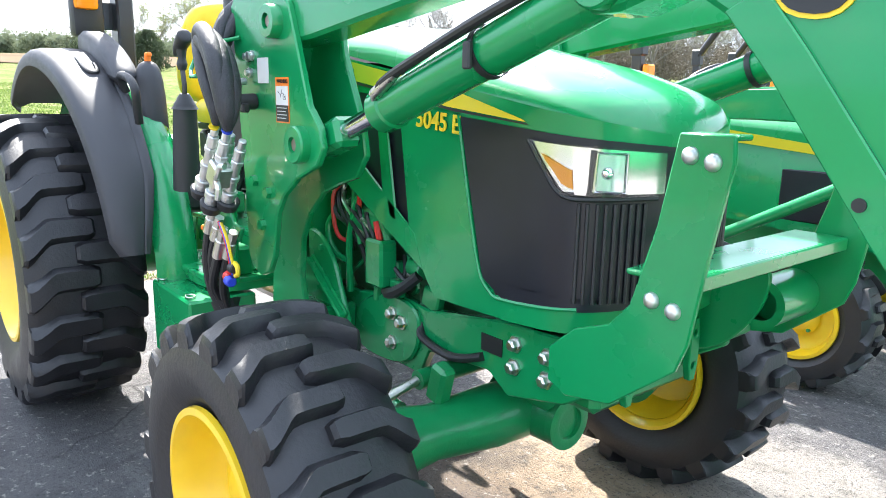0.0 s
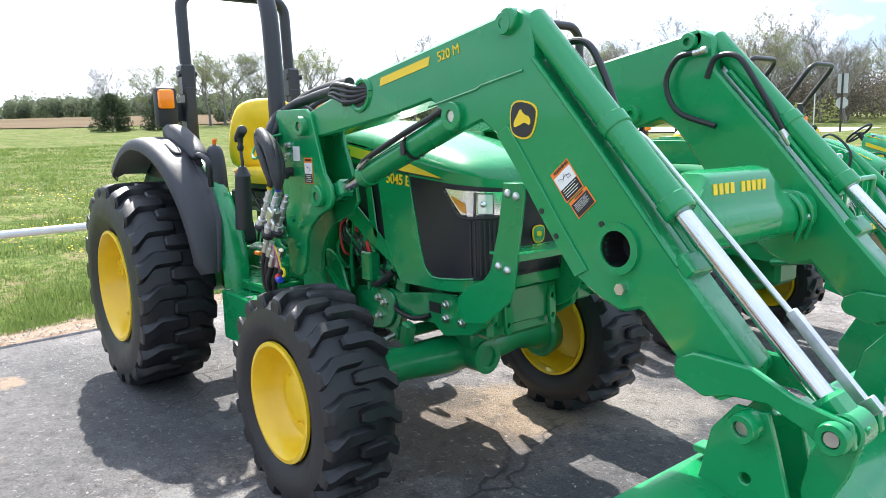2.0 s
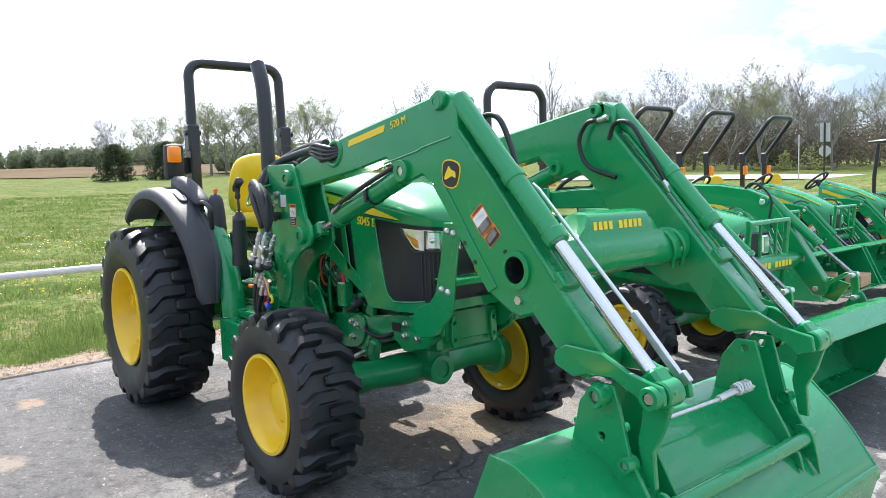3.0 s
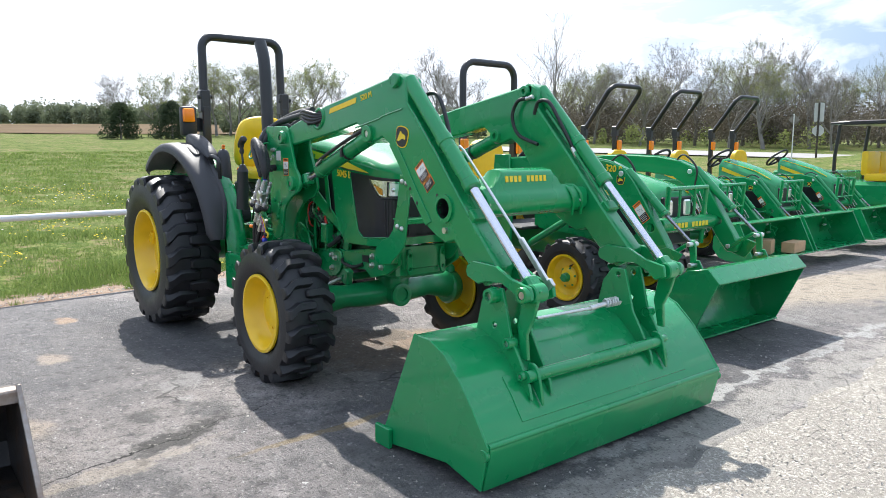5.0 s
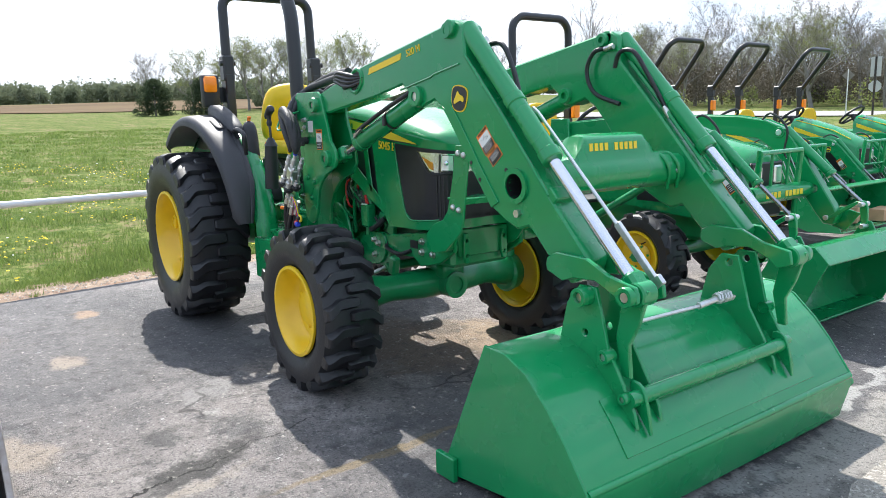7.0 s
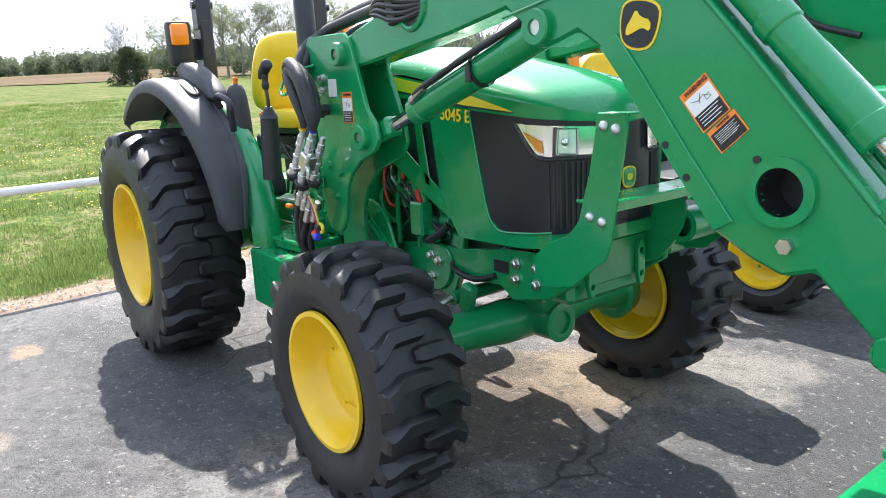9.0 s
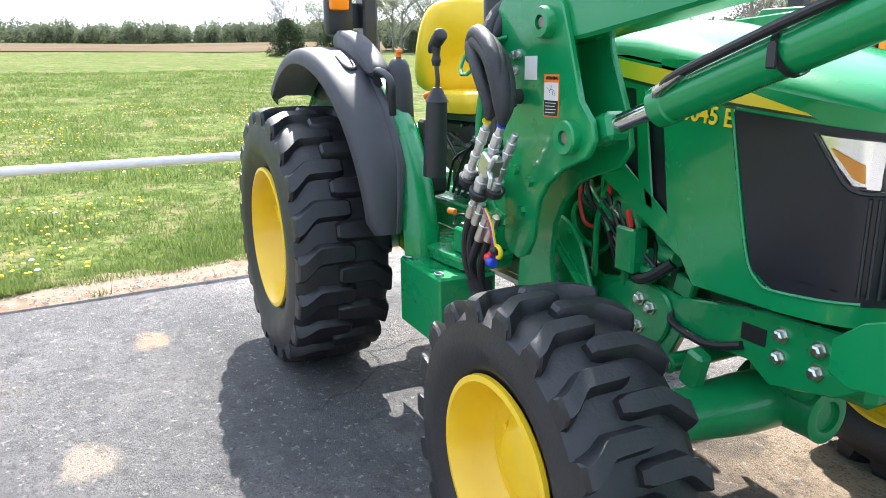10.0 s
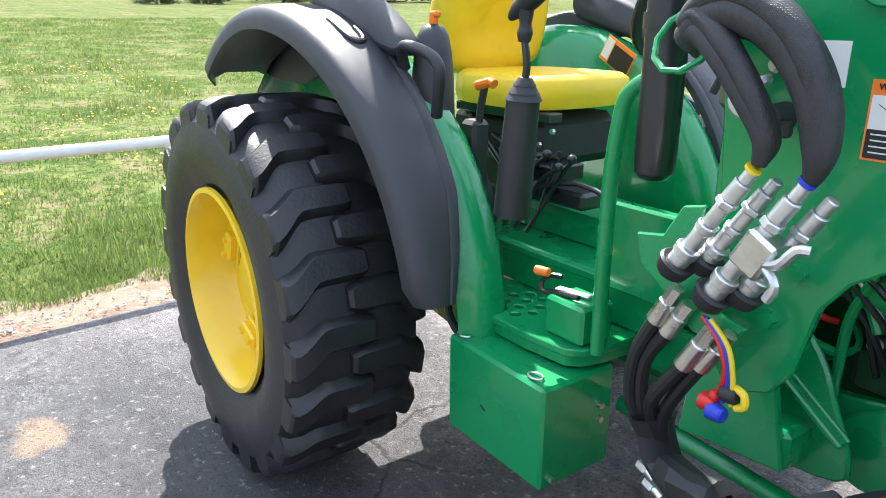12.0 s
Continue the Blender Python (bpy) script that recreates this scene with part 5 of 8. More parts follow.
def pin_boss(x, z, y0, y1, r, ri=None):
    ri = ri or r * 0.45
    d = Vector((0, y1 - y0, 0))
    q = d.to_track_quat("Z", "Y")
    h = d.length
    return Geo().turned([(r, -h * 0.5), (r, h * 0.85), (r * 0.92, h), (ri, h), (ri, h * 0.5), (0, h * 0.5)], (x, y0, z), q, 24)


loader = thing("front_loader", "green front loader lowered with its bucket on the asphalt", "loader")
MAST = [(1.44, 1.575), (1.465, 1.60), (1.73, 1.595), (1.775, 1.56), (1.81, 1.47), (1.865, 1.315), (1.915, 1.265), (1.93, 1.215), (1.90, 1.17), (1.80, 1.13), (1.72, 1.075), (1.68, 1.02), (1.655, 0.90), (1.62, 0.845), (1.57, 0.825), (1.52, 0.84), (1.495, 0.88), (1.485, 1.10)]
MAST_IN = [(1.46, 1.56), (1.74, 1.575), (1.80, 1.53), (1.82, 1.44), (1.90, 1.27), (1.915, 1.19), (1.87, 1.13), (1.79, 1.105), (1.70, 1.07), (1.62, 1.00), (1.575, 0.92), (1.56, 0.80), (1.60, 0.62), (1.36, 0.60), (1.40, 1.00)]
for sy in (-1, 1):
    mast = part("mast", Geo().prism(MAST, min(sy * 0.557, sy * 0.537), max(sy * 0.557, sy * 0.537), "y", 0.004), GREEN, loader, "green loader mast plate")
    part("mast_inner", Geo().prism(MAST_IN, min(sy * 0.425, sy * 0.405), max(sy * 0.425, sy * 0.405), "y", 0.004).box((1.47, sy * 0.48, 1.34), (0.02, 0.13, 0.46), 0.003).box((1.50, sy * 0.33, 0.655), (0.20, 0.17, 0.09), 0.012), GREEN, mast)
    part("mast_pin", Geo().add(*(lambda g: (g.v, g.f))(pin_boss(1.707, 1.52, sy * 0.55, sy * 0.585, 0.043, 0.02))).add(*(lambda g: (g.v, g.f))(pin_boss(1.83, 1.218, sy * 0.55, sy * 0.585, 0.047, 0.02))), GREEN, mast)
    part("pin_end", Geo().cyl((1.707, sy * 0.56, 1.52), (1.707, sy * 0.578, 1.52), 0.014, None, 14).cyl((1.83, sy * 0.56, 1.218), (1.83, sy * 0.578, 1.218), 0.016, None, 14), EDGE_STEEL, mast, "rusty steel pin end")
    boom = part("boom", loader_boom(sy), GREEN, loader, "bent green box-section boom")
    bs = Geo()
    for x, z, r in ((2.728, 1.526, 0.048), (2.985, 1.79, 0.034), (3.627, 0.867, 0.034)):
        bs.add(*(lambda g: (g.v, g.f))(pin_boss(x, z, sy * 0.53, sy * 0.562, r)))
    if sy > 0:
        for x, z, r in ((2.728, 1.526, 0.040), (2.985, 1.79, 0.034), (3.627, 0.867, 0.034)):
            bs.add(*(lambda g: (g.v, g.f))(pin_boss(x, z, sy * 0.44, sy * 0.405, r)))
    part("boom_boss", bs, GREEN, boom)
    flange = [(2.935, 1.462), (3.005, 1.378), (3.145, 1.188), (3.255, 1.052), (3.300, 1.078), (3.190, 1.218), (3.050, 1.408), (2.985, 1.490)]
    part("boom_flange", Geo().prism(flange, min(sy * 0.538, sy * 0.547), max(sy * 0.538, sy * 0.547), "y", 0.002), GREEN, boom)
    part("edge_bead", Geo().tube([(3.088, sy * 0.538, 1.680), (3.325, sy * 0.538, 1.422), (3.585, sy * 0.538, 1.125)], 0.007, 8), GREEN, boom)
    # no holes are cut: black discs paint the darkness of small holes
    many("hole_shade_disc", Geo().cyl((0, -0.002, 0), (0, 0.002, 0), 0.0085, None, 14), DECAL_BLACK, [(3.128, sy * 0.5475, 1.235), (3.185, sy * 0.5475, 1.165), (3.345, sy * 0.5405, 1.212)], boom)
    q = Vector((0, sy, 0)).to_track_quat("Z", "Y")
    part("cross_tube_end", Geo().turned([(0.05, -0.10), (0.05, 0.012), (0.072, 0.012), (0.072, -0.10)], (3.40, sy * 0.54, 1.15), q, 28), GREEN, boom)
    part("cross_tube_bore", Geo().turned([(0.05, 0.0), (0.048, -0.09), (0.0, -0.09)], (3.40, sy * 0.545, 1.15), q, 28), BLACK_P, boom)
    part("pin_end", Geo().cyl((2.728, sy * 0.545, 1.526), (2.728, sy * 0.556, 1.526), 0.020, None, 14).cyl((3.627, sy * 0.545, 0.867), (3.627, sy * 0.558, 0.867), 0.014, None, 14).cyl((3.417, sy * 0.54, 1.042), (3.417, sy * 0.556, 1.042), 0.017, None, 6), STEEL, boom, "bare steel pin end")
    part("oil_line", Geo().tube([(3.12, sy * 0.475, 1.67), (3.35, sy * 0.475, 1.42), (3.60, sy * 0.475, 1.14)], 0.009, 8).tube([(3.14, sy * 0.452, 1.67), (3.37, sy * 0.452, 1.42), (3.60, sy * 0.452, 1.15)], 0.009, 8), GREEN, boom)
    part("line_clamp", Geo().box((3.60, sy * 0.49, 1.125), (0.06, 0.10, 0.035), 0.005, (0, 47, 0)), GREEN, boom)
    # lift cylinder
    yl = sy * 0.495
    lift = part("lift_cylinder", Geo().cyl((2.10, yl, 1.31), (2.70, yl, 1.518), 0.046, None, 24, 0.006).cyl((2.09, yl, 1.307), (2.14, yl, 1.324), 0.051, None, 24, 0.006), GREEN, loader, "green lift cylinder")
    part("rod", Geo().cyl((1.90, yl, 1.243), (2.11, yl, 1.314), 0.024, None, 20), CHROME, lift, "chromed rod")
    part("rod_eye", Geo().box((1.89, yl, 1.238), (0.13, 0.07, 0.075), 0.012, (0, -19, 0)), GREEN, lift)
    part("hose", Geo().tube([(2.15, sy * 0.545, 1.355), (2.20, sy * 0.548, 1.385), (2.45, sy * 0.548, 1.475), (2.64, sy * 0.53, 1.545), (2.70, sy * 0.50, 1.60)], 0.011, 10, 4), HOSE, lift)
    part("hose_fitting", Geo().cyl((2.13, sy * 0.542, 1.345), (2.215, sy * 0.547, 1.39), 0.014, 0.011, 12).cyl((2.12, sy * 0.53, 1.33), (2.135, sy * 0.542, 1.352), 0.013, None, 12), STEEL, lift)
    part("hose_tie", Geo().turned([(0.049, -0.008), (0.051, -0.008), (0.051, 0.008), (0.049, 0.008), (0.049, -0.008)], (2.44, yl, 1.428), (Vector((0.6, 0, 0.208)).to_track_quat("Z", "Y")), 24).box((2.44, sy * 0.55, 1.42), (0.02, 0.012, 0.05), 0.003), PLASTIC, lift)
    # bucket cylinder
    tilt = part("bucket_cylinder", Geo().cyl((3.05, yl, 1.80), (3.555, yl, 1.263), 0.040, None, 24, 0.006).cyl((3.53, yl, 1.289), (3.565, yl, 1.251), 0.045, None, 24, 0.005).cyl((3.335, yl, 1.497), (3.365, yl, 1.465), 0.045, None, 24, 0.004).cyl((3.0, sy * 0.43, 1.80), (3.0, sy * 0.56, 1.80), 0.035, None, 20, 0.004), GREEN, loader, "green bucket cylinder")
    part("rod", Geo().cyl((3.555, yl, 1.263), (3.985, yl, 0.815), 0.024, None, 20), CHROME, tilt, "chromed rod")
    part("rod_eye", Geo().cyl((3.99, sy * 0.455, 0.81), (3.99, sy * 0.535, 0.81), 0.045, None, 20, 0.006).box((3.965, yl, 0.835), (0.09, 0.075, 0.07), 0.012, (0, 46, 0)), GREEN, tilt)
    # linkage at the bucket
    guide = [(3.60, 0.845), (3.60, 0.895), (3.65, 0.92), (3.80, 0.915), (3.90, 0.87), (4.02, 0.845), (4.03, 0.79), (3.97, 0.765), (3.93, 0.80), (3.84, 0.84), (3.74, 0.835), (3.68, 0.815)]
    part("bucket_link", Geo().prism(guide, min(sy * 0.566, sy * 0.546), max(sy * 0.566, sy * 0.546), "y", 0.004).prism(guide, min(sy * 0.424, sy * 0.404), max(sy * 0.424, sy * 0.404), "y", 0.004).prism([(3.95, 0.83), (4.04, 0.83), (4.00, 0.70), (3.96, 0.62), (3.97, 0.50), (3.93, 0.50), (3.90, 0.64), (3.92, 0.74)], min(sy * 0.52, sy * 0.50), max(sy * 0.52, sy * 0.50), "y", 0.004), GREEN, loader, "green bucket linkage plates")
    part("link_pin", Geo().add(*(lambda g: (g.v, g.f))(pin_boss(3.99, 0.81, sy * 0.56, sy * 0.59, 0.036, 0.02))).add(*(lambda g: (g.v, g.f))(pin_boss(3.80, 0.78, sy * 0.57, sy * 0.61, 0.036, 0.02))), GREEN, loader)
    part("pin_end", Geo().cyl((3.99, sy * 0.56, 0.81), (3.99, sy * 0.586, 0.81), 0.017, None, 12).cyl((3.80, sy * 0.57, 0.78), (3.80, sy * 0.595, 0.78), 0.018, None, 12), STEEL, loader, "bare steel pin end")
# cross member with its cover
cm = part("cross_member", Geo().tube([(3.40, -0.44, 1.155), (3.40, 0.44, 1.155)], 0.068, 24), GREEN, loader, "green cross tube between the booms")
cover = grow([(3.30, 1.105), (3.46, 1.095), (3.505, 1.13), (3.505, 1.20), (3.475, 1.235), (3.465, 1.335), (3.36, 1.345), (3.28, 1.25), (3.275, 1.15)], 2)
cov = Geo()
rows = []
for y, k in ((-0.43, 0.0), (-0.41, 0.08), (-0.36, 0.12), (-0.27, 0.20), (-0.235, 0.55), (-0.21, 0.90), (-0.19, 1.0), (0.15, 1.0), (0.17, 0.90), (0.195, 0.55), (0.23, 0.20), (0.34, 0.12), (0.40, 0.08), (0.42, 0.0)):
    rows.append([(3.40 + (x - 3.40) * (0.90 + 0.10 * k), y, min(z, 1.225 + 0.12 * k)) for x, z in cover + cover[:1]])
cov.strip(rows)
cov.f.append(tuple(range(len(cover))))
cov.f.append(tuple(len(cov.v) - 1 - k for k in range(len(cover))))
part("cross_cover", cov, GREEN, cm, "moulded green valve cover", 40)
many("cover_mark", Geo().box((0, 0, 0), (0.004, 0.020, 0.032), 0.0, (0, -5, 0)), DECAL, [(3.4705, -0.185 + 0.031 * k, 1.287) for k in range(10) if k != 4], cm, "yellow letter-sized mark")
many("cover_bolt", Geo().cyl((0, 0, 0), (0.012, 0, 0), 0.012, 0.010, 6), GALV, [(3.49, y, 1.16) for y in (-0.33, 0.30, 0.36)], cm)
for y in (-0.36, 0.27, 0.34):
    part("tube_line", Geo().tube([(3.40, y, 1.24), (3.47, y, 1.235), (3.505, y + 0.02, 1.17), (3.47, y + 0.05, 1.08)], 0.009, 8, 4), GREEN, cm)
# bucket
SKIN = [(3.30, 0.02), (3.34, 0.12), (3.44, 0.32), (3.60, 0.605), (3.71, 0.600), (3.81, 0.557), (3.915, 0.462), (3.995, 0.37), (4.09, 0.235), (4.097, 0.20), (4.052, 0.040), (4.032, 0.035)]
bucket = part("bucket", Geo(), None, loader, "wide green material bucket tipped nose down")
skin = Geo()
outer = SKIN[3:]
rows = []
for y in (-0.862, 0.850):
    rows.append([(x, y, z) for x, z in outer] + [(x - 0.012, y, z - 0.012) for x, z in reversed(outer)])
skin.strip(rows)
part("bucket_skin", skin, GREEN, bucket, "", 40)
sidep = [(3.595, 0.610), (3.71, 0.604), (3.814, 0.560), (3.918, 0.465), (3.998, 0.372), (4.10, 0.228), (4.055, 0.026), (3.83, 0.075), (3.31, 0.012)]
part("bucket_side", Geo().prism(sidep, -0.874, -0.862, "y", 0.003), GREEN, bucket)
part("bucket_side", Geo().prism(sidep, 0.850, 0.862, "y", 0.003), GREEN, bucket)
# unseen floor plate, added to keep sun from leaking under the lip
part("added_bucket_floor", Geo().prism([(3.33, 0.018), (3.83, 0.080), (4.045, 0.045), (4.045, 0.055), (3.83, 0.092), (3.33, 0.030)], -0.86, 0.85, "y"), GREEN, bucket)
part("bucket_lip", Geo().prism([(4.045, 0.026), (4.059, 0.024), (4.105, 0.205), (4.10, 0.232), (4.075, 0.235)], -0.86, 0.85, "y", 0.003).tube([(4.088, -0.862, 0.226), (4.088, 0.85, 0.226)], 0.016, 12), GREEN, bucket)
for y in (-0.886, 0.874):
    part("side_cutter", Geo().box((3.36, y, 0.055), (0.12, 0.024, 0.10), 0.004), GREEN, bucket)
part("bucket_gusset", Geo().box((3.66, -0.45, 0.63), (0.12, 0.05, 0.02), 0.003), GREEN, bucket)
for yb in (-0.55, -0.42, 0.33, 0.46):
    part("bucket_ear", Geo().prism([(3.66, 0.58), (3.70, 0.74), (3.76, 0.815), (3.84, 0.815), (3.86, 0.75), (3.90, 0.60), (4.02, 0.40), (4.035, 0.34), (3.90, 0.45)], yb - 0.008, yb + 0.008, "y", 0.003, holes=((3.80, 0.78, 0.016), (3.79, 0.64, 0.014))), GREEN, bucket)
part("skin_doubler", Geo().prism([(3.930, 0.440), (3.992, 0.366), (4.060, 0.272), (4.065, 0.2775), (3.9975, 0.3745), (3.935, 0.446)], -0.64, 0.58, "y", 0.0012), GREEN, bucket, "raised doubler plate")
for yb in (-0.55, 0.46):
    q = -1 if yb < 0 else 1
    for x, z, r in ((3.895, 0.575, 0.026), (3.985, 0.445, 0.020)):
        eb = part("ear_boss", pin_boss(x, z, yb, yb + q * 0.034, r, r * 0.55), GREEN, bucket)
        part("ear_pin", Geo().cyl((x, yb, z), (x, yb + q * 0.026, z), r * 0.5, None, 12), STEEL, eb, "bare steel pin end")
    part("tube_cheek", Geo().prism(grow([(3.955, 0.50), (4.02, 0.49), (4.045, 0.40), (4.062, 0.30), (4.03, 0.345), (3.97, 0.42)], 2), yb - q * 0.045 - 0.008, yb - q * 0.045 + 0.008, "y", 0.003), GREEN, bucket)
for y in (-0.868, 0.866):
    part("lip_end", Geo().cyl((4.075, y - 0.01, 0.19), (4.075, y + 0.01, 0.19), 0.026, None, 18, 0.003).cyl((4.075, y - 0.013, 0.19), (4.075, y + 0.013, 0.19), 0.010, None, 12), GREEN, bucket)
part("torque_tube", Geo().cyl((3.995, -0.56, 0.44), (3.995, 0.42, 0.44), 0.030, None, 20), GREEN, bucket)
part("latch_rod", Geo().cyl((3.85, -0.34, 0.65), (3.85, 0.10, 0.643), 0.0075, None, 10).cyl((3.85, 0.04, 0.645), (3.85, 0.16, 0.652), 0.014, None, 12), GALV, bucket, "zinc latch rod with a coil spring")
spring = [(3.85 + 0.021 * math.cos(a * 0.9), 0.16 + 0.0032 * a * 0.9, 0.655 + 0.021 * math.sin(a * 0.9)) for a in range(36)]
part("latch_spring", Geo().tube(spring, 0.006, 6), GALV, bucket)
# level rod
lev = part("level_rod", Geo().tube([(3.38, -0.425, 1.455), (3.41, -0.425, 1.435), (3.82, -0.42, 1.02)], 0.0075, 10), GALV, loader, "thin zinc level indicator rod")
part("rod_guide", Geo().box((3.905, -0.42, 0.935), (0.26, 0.018, 0.028), 0.003, (0, 46.5, 0)).box((4.00, -0.42, 0.84), (0.04, 0.02, 0.05), 0.003, (0, 46.5, 0)), GALV, lev)
# decals on the booms
part("boom_stripe", Geo().prism([(2.295, 1.652), (2.305, 1.683), (2.605, 1.732), (2.595, 1.701)], -0.5425, -0.540, "y"), DECAL, loader, "yellow boom stripe")
part("weld_seam", Geo().tube([(2.590, -0.5405, 1.562), (2.84, -0.5405, 1.606), (2.862, -0.5405, 1.616), (3.05, -0.5405, 1.648)], 0.005, 6), GREEN, loader)
lettering("boom_number", "520 M", 0.046, DECAL, loader, face_right(2.705, -0.5415, 1.732, 9.5), bold=0.0)
shield = grow([(-0.052, 0.055), (0.052, 0.055), (0.058, 0.0), (0.040, -0.058), (-0.040, -0.058), (-0.058, 0.0)], 2)


def badge_on(parent, x, y, z, k, tip):
    m = Matrix.Translation((x, y, z)) @ Matrix.Rotation(radians(tip), 4, "Y")
    b = part("badge", Geo().prism([(u * k, w * k) for u, w in shield], -0.001, 0.002, "y").moved(m), DECAL, parent, "dark shield badge with a yellow mark")
    part("badge_field", Geo().prism([(u * k * 0.9, w * k * 0.9) for u, w in shield], -0.003, -0.0012, "y").moved(m), DECAL_BLACK, b)
    part("badge_mark", Geo().prism([(u * k, w * k) for u, w in grow([(-0.033, -0.012), (-0.02, 0.012), (-0.012, 0.032), (0.002, 0.016), (0.032, 0.012), (0.036, -0.014), (0.012, -0.006), (-0.01, -0.02), (-0.03, -0.03)], 1)], -0.005, -0.0032, "y").moved(m), DECAL, b)


badge_on(loader, 3.049, -0.542, 1.505, 1.0, 10)


def warning_decal(parent, x, y, z, w, h, tip, word="WARNING", up=True):
    """An orange-edged safety label: picture field and dark text bars."""
    m = Matrix.Translation((x, y, z)) @ Matrix.Rotation(radians(tip), 4, "Y")
    d = part("safety_decal", Geo().box((0, 0, 0), (w, 0.001, h)).moved(m), DECAL_ORANGE, parent, "orange and white safety decal")
    if up:
        part("picture_field", Geo().box((0, -0.001, h * 0.10), (w * 0.90, 0.0012, h * 0.42)).moved(m), DECAL_WHITE, d)
    part("text_field", Geo().box((0, -0.001, -h * (0.29 if up else 0.08)), (w * 0.90, 0.0012, h * (0.36 if up else 0.76))).moved(m), DECAL_BLACK, d)
    for k in range(4 if up else 6):
        part("text_bar", Geo().box((-w * 0.04 * (k % 2), -0.002, -h * ((0.17 if up else -0.18) + 0.075 * k)), (w * (0.72 - 0.1 * (k % 2)), 0.0012, h * 0.018)).moved(m), DECAL_WHITE, d)
    if up:
        part("picture_line", Geo().tube([(-w * 0.3, -0.002, h * 0.2), (-w * 0.1, -0.002, h * 0.12), (w * 0.1, -0.002, h * 0.16), (w * 0.3, -0.002, h * 0.02)], 0.0006, 4).tube([(-w * 0.1, -0.002, h * 0.06), (w * 0.05, -0.002, h * 0.24)], 0.0006, 4).tube([(w * 0.12, -0.002, h * 0.02), (w * 0.28, -0.002, h * 0.02), (w * 0.28, -0.002, h * 0.12), (w * 0.12, -0.002, h * 0.12), (w * 0.12, -0.002, h * 0.02)], 0.0006, 4).moved(m), DECAL_BLACK, d)
    t = lettering("caption", word, min(h * 0.14, w * 0.17), DECAL_BLACK, d, m @ Matrix.Translation((w * 0.06, -0.002, h * 0.41)) @ Matrix.Rotation(radians(90), 4, "X"), 0.0004)
    return d


warning_decal(loader, 3.221, -0.5415, 1.327, 0.081, 0.100, -39)
warning_decal(loader, 3.278, -0.5415, 1.268, 0.081, 0.056, -41, up=False)
warning_decal(loader, 1.735, -0.558, 1.325, 0.072, 0.115, 0)
part("maker_plate", Geo().box((1.63, -0.558, 1.40), (0.062, 0.002, 0.066)), DECAL_WHITE, loader, "blank pale data plate")

# ---- smaller tractors in the row ----


def small_tractor(place, k, roll, group, label, wheel_r, rw=0.36, hl=0.50, rx=-0.25, hz=1.52, fwd=0.0, hup=0.0):
    """A compact tractor with a small loader; roll: degrees by which its roll bar is folded forward."""
    t = thing("compact_tractor", label, "tractor", group)
    s = k
    fw = fwd * s
    for sy in (-1, 1):
        wheel(t, (fw * 0.75, sy * 0.52 * s, 0.46 * s), 0.46 * s, 0.30 * s, 0.22 * s, 0.26 * s, 0.09 * s, 0.07 * s, 13, 0.026, 0.055, 0.11, sy, GREEN_M)
        wheel(t, (1.62 * s, sy * 0.50 * s, wheel_r), wheel_r, 0.23 * s, wheel_r * 0.55, 0.20 * s, 0.06 * s, 0.055 * s, 13, 0.02, 0.042, 0.09, sy, GREEN_M, 0.3)
    rows = []
    for x, w, zb, zs, zc in ((0.95, 0.24, 0.62, 1.09, 1.17), (1.3, 0.24, 0.60, 1.07, 1.16), (1.7, 0.235, 0.56, 1.03, 1.12), (2.0, 0.225, 0.54, 0.98, 1.05), (2.12, 0.215, 0.55, 0.95, 1.02), (2.165, 0.20, 0.56, 0.93, 0.99), (2.18, 0.18, 0.57, 0.91, 0.96)):
        up = hup * (2.18 - x) / 1.23
        zs, zc = zs + up, zc + up
        rows.append([(x * s + fw * 0.8 * (2.18 - x) / 1.23, y * s, z * s) for y, z in ((-w, zb), (-w, zs - 0.03), (-w * 0.92, zs), (-w * 0.6, zc - 0.02), (0, zc), (w * 0.6, zc - 0.02), (w * 0.92, zs), (w, zs - 0.03), (w, zb))])
    hg = Geo().strip(rows)
    hg.f.append(tuple(range(len(hg.v) - 9, len(hg.v))))
    part("hood", hg, GREEN, t, "glossy green hood", 50)
    part("stripe", Geo().prism([(1.0 * s + fw * 0.8, (0.99 + hup) * s), (1.85 * s + fw * 0.2, (0.92 + hup * 0.27) * s), (1.9 * s + fw * 0.2, (0.945 + hup * 0.24) * s), (1.0 * s + fw * 0.8, (1.045 + hup) * s)], -0.247 * s, -0.2425 * s, "y"), DECAL, t)
    part("hood_line", Geo().tube([(1.0 * s + fw * 0.77, -0.17 * s, (1.135 + hup * 0.96) * s), (1.7 * s + fw * 0.31, -0.17 * s, (1.088 + hup * 0.39) * s), (2.0 * s + fw * 0.12, -0.165 * s, (1.018 + hup * 0.15) * s)], 0.006, 6), DECAL, t)
    part("grille", Geo().box((2.165 * s, 0, 0.75 * s), (0.05 * s, 0.37 * s, 0.36 * s), 0.012).box((1.66 * s, 0, 0.76 * s), (0.66 * s, 0.488 * s, 0.24 * s), 0.01), SCREEN, t)
    for sy in (-1, 1):
        part("headlamp", Geo().box((2.187 * s, sy * 0.115 * s, 0.845 * s), (0.03 * s, 0.085 * s, 0.12 * s), 0.012), LAMP_W, t, "clear headlamp")
        part("fender", Geo().strip([[((0.50 * math.cos(radians(a))) * s + fw * 0.75, sy * y * s, (0.46 + 0.52 * math.sin(radians(a))) * s) for y in (0.34, 0.36, 0.56, 0.60)] for a in range(20, 150, 8)]), GREEN, t, "", 60)
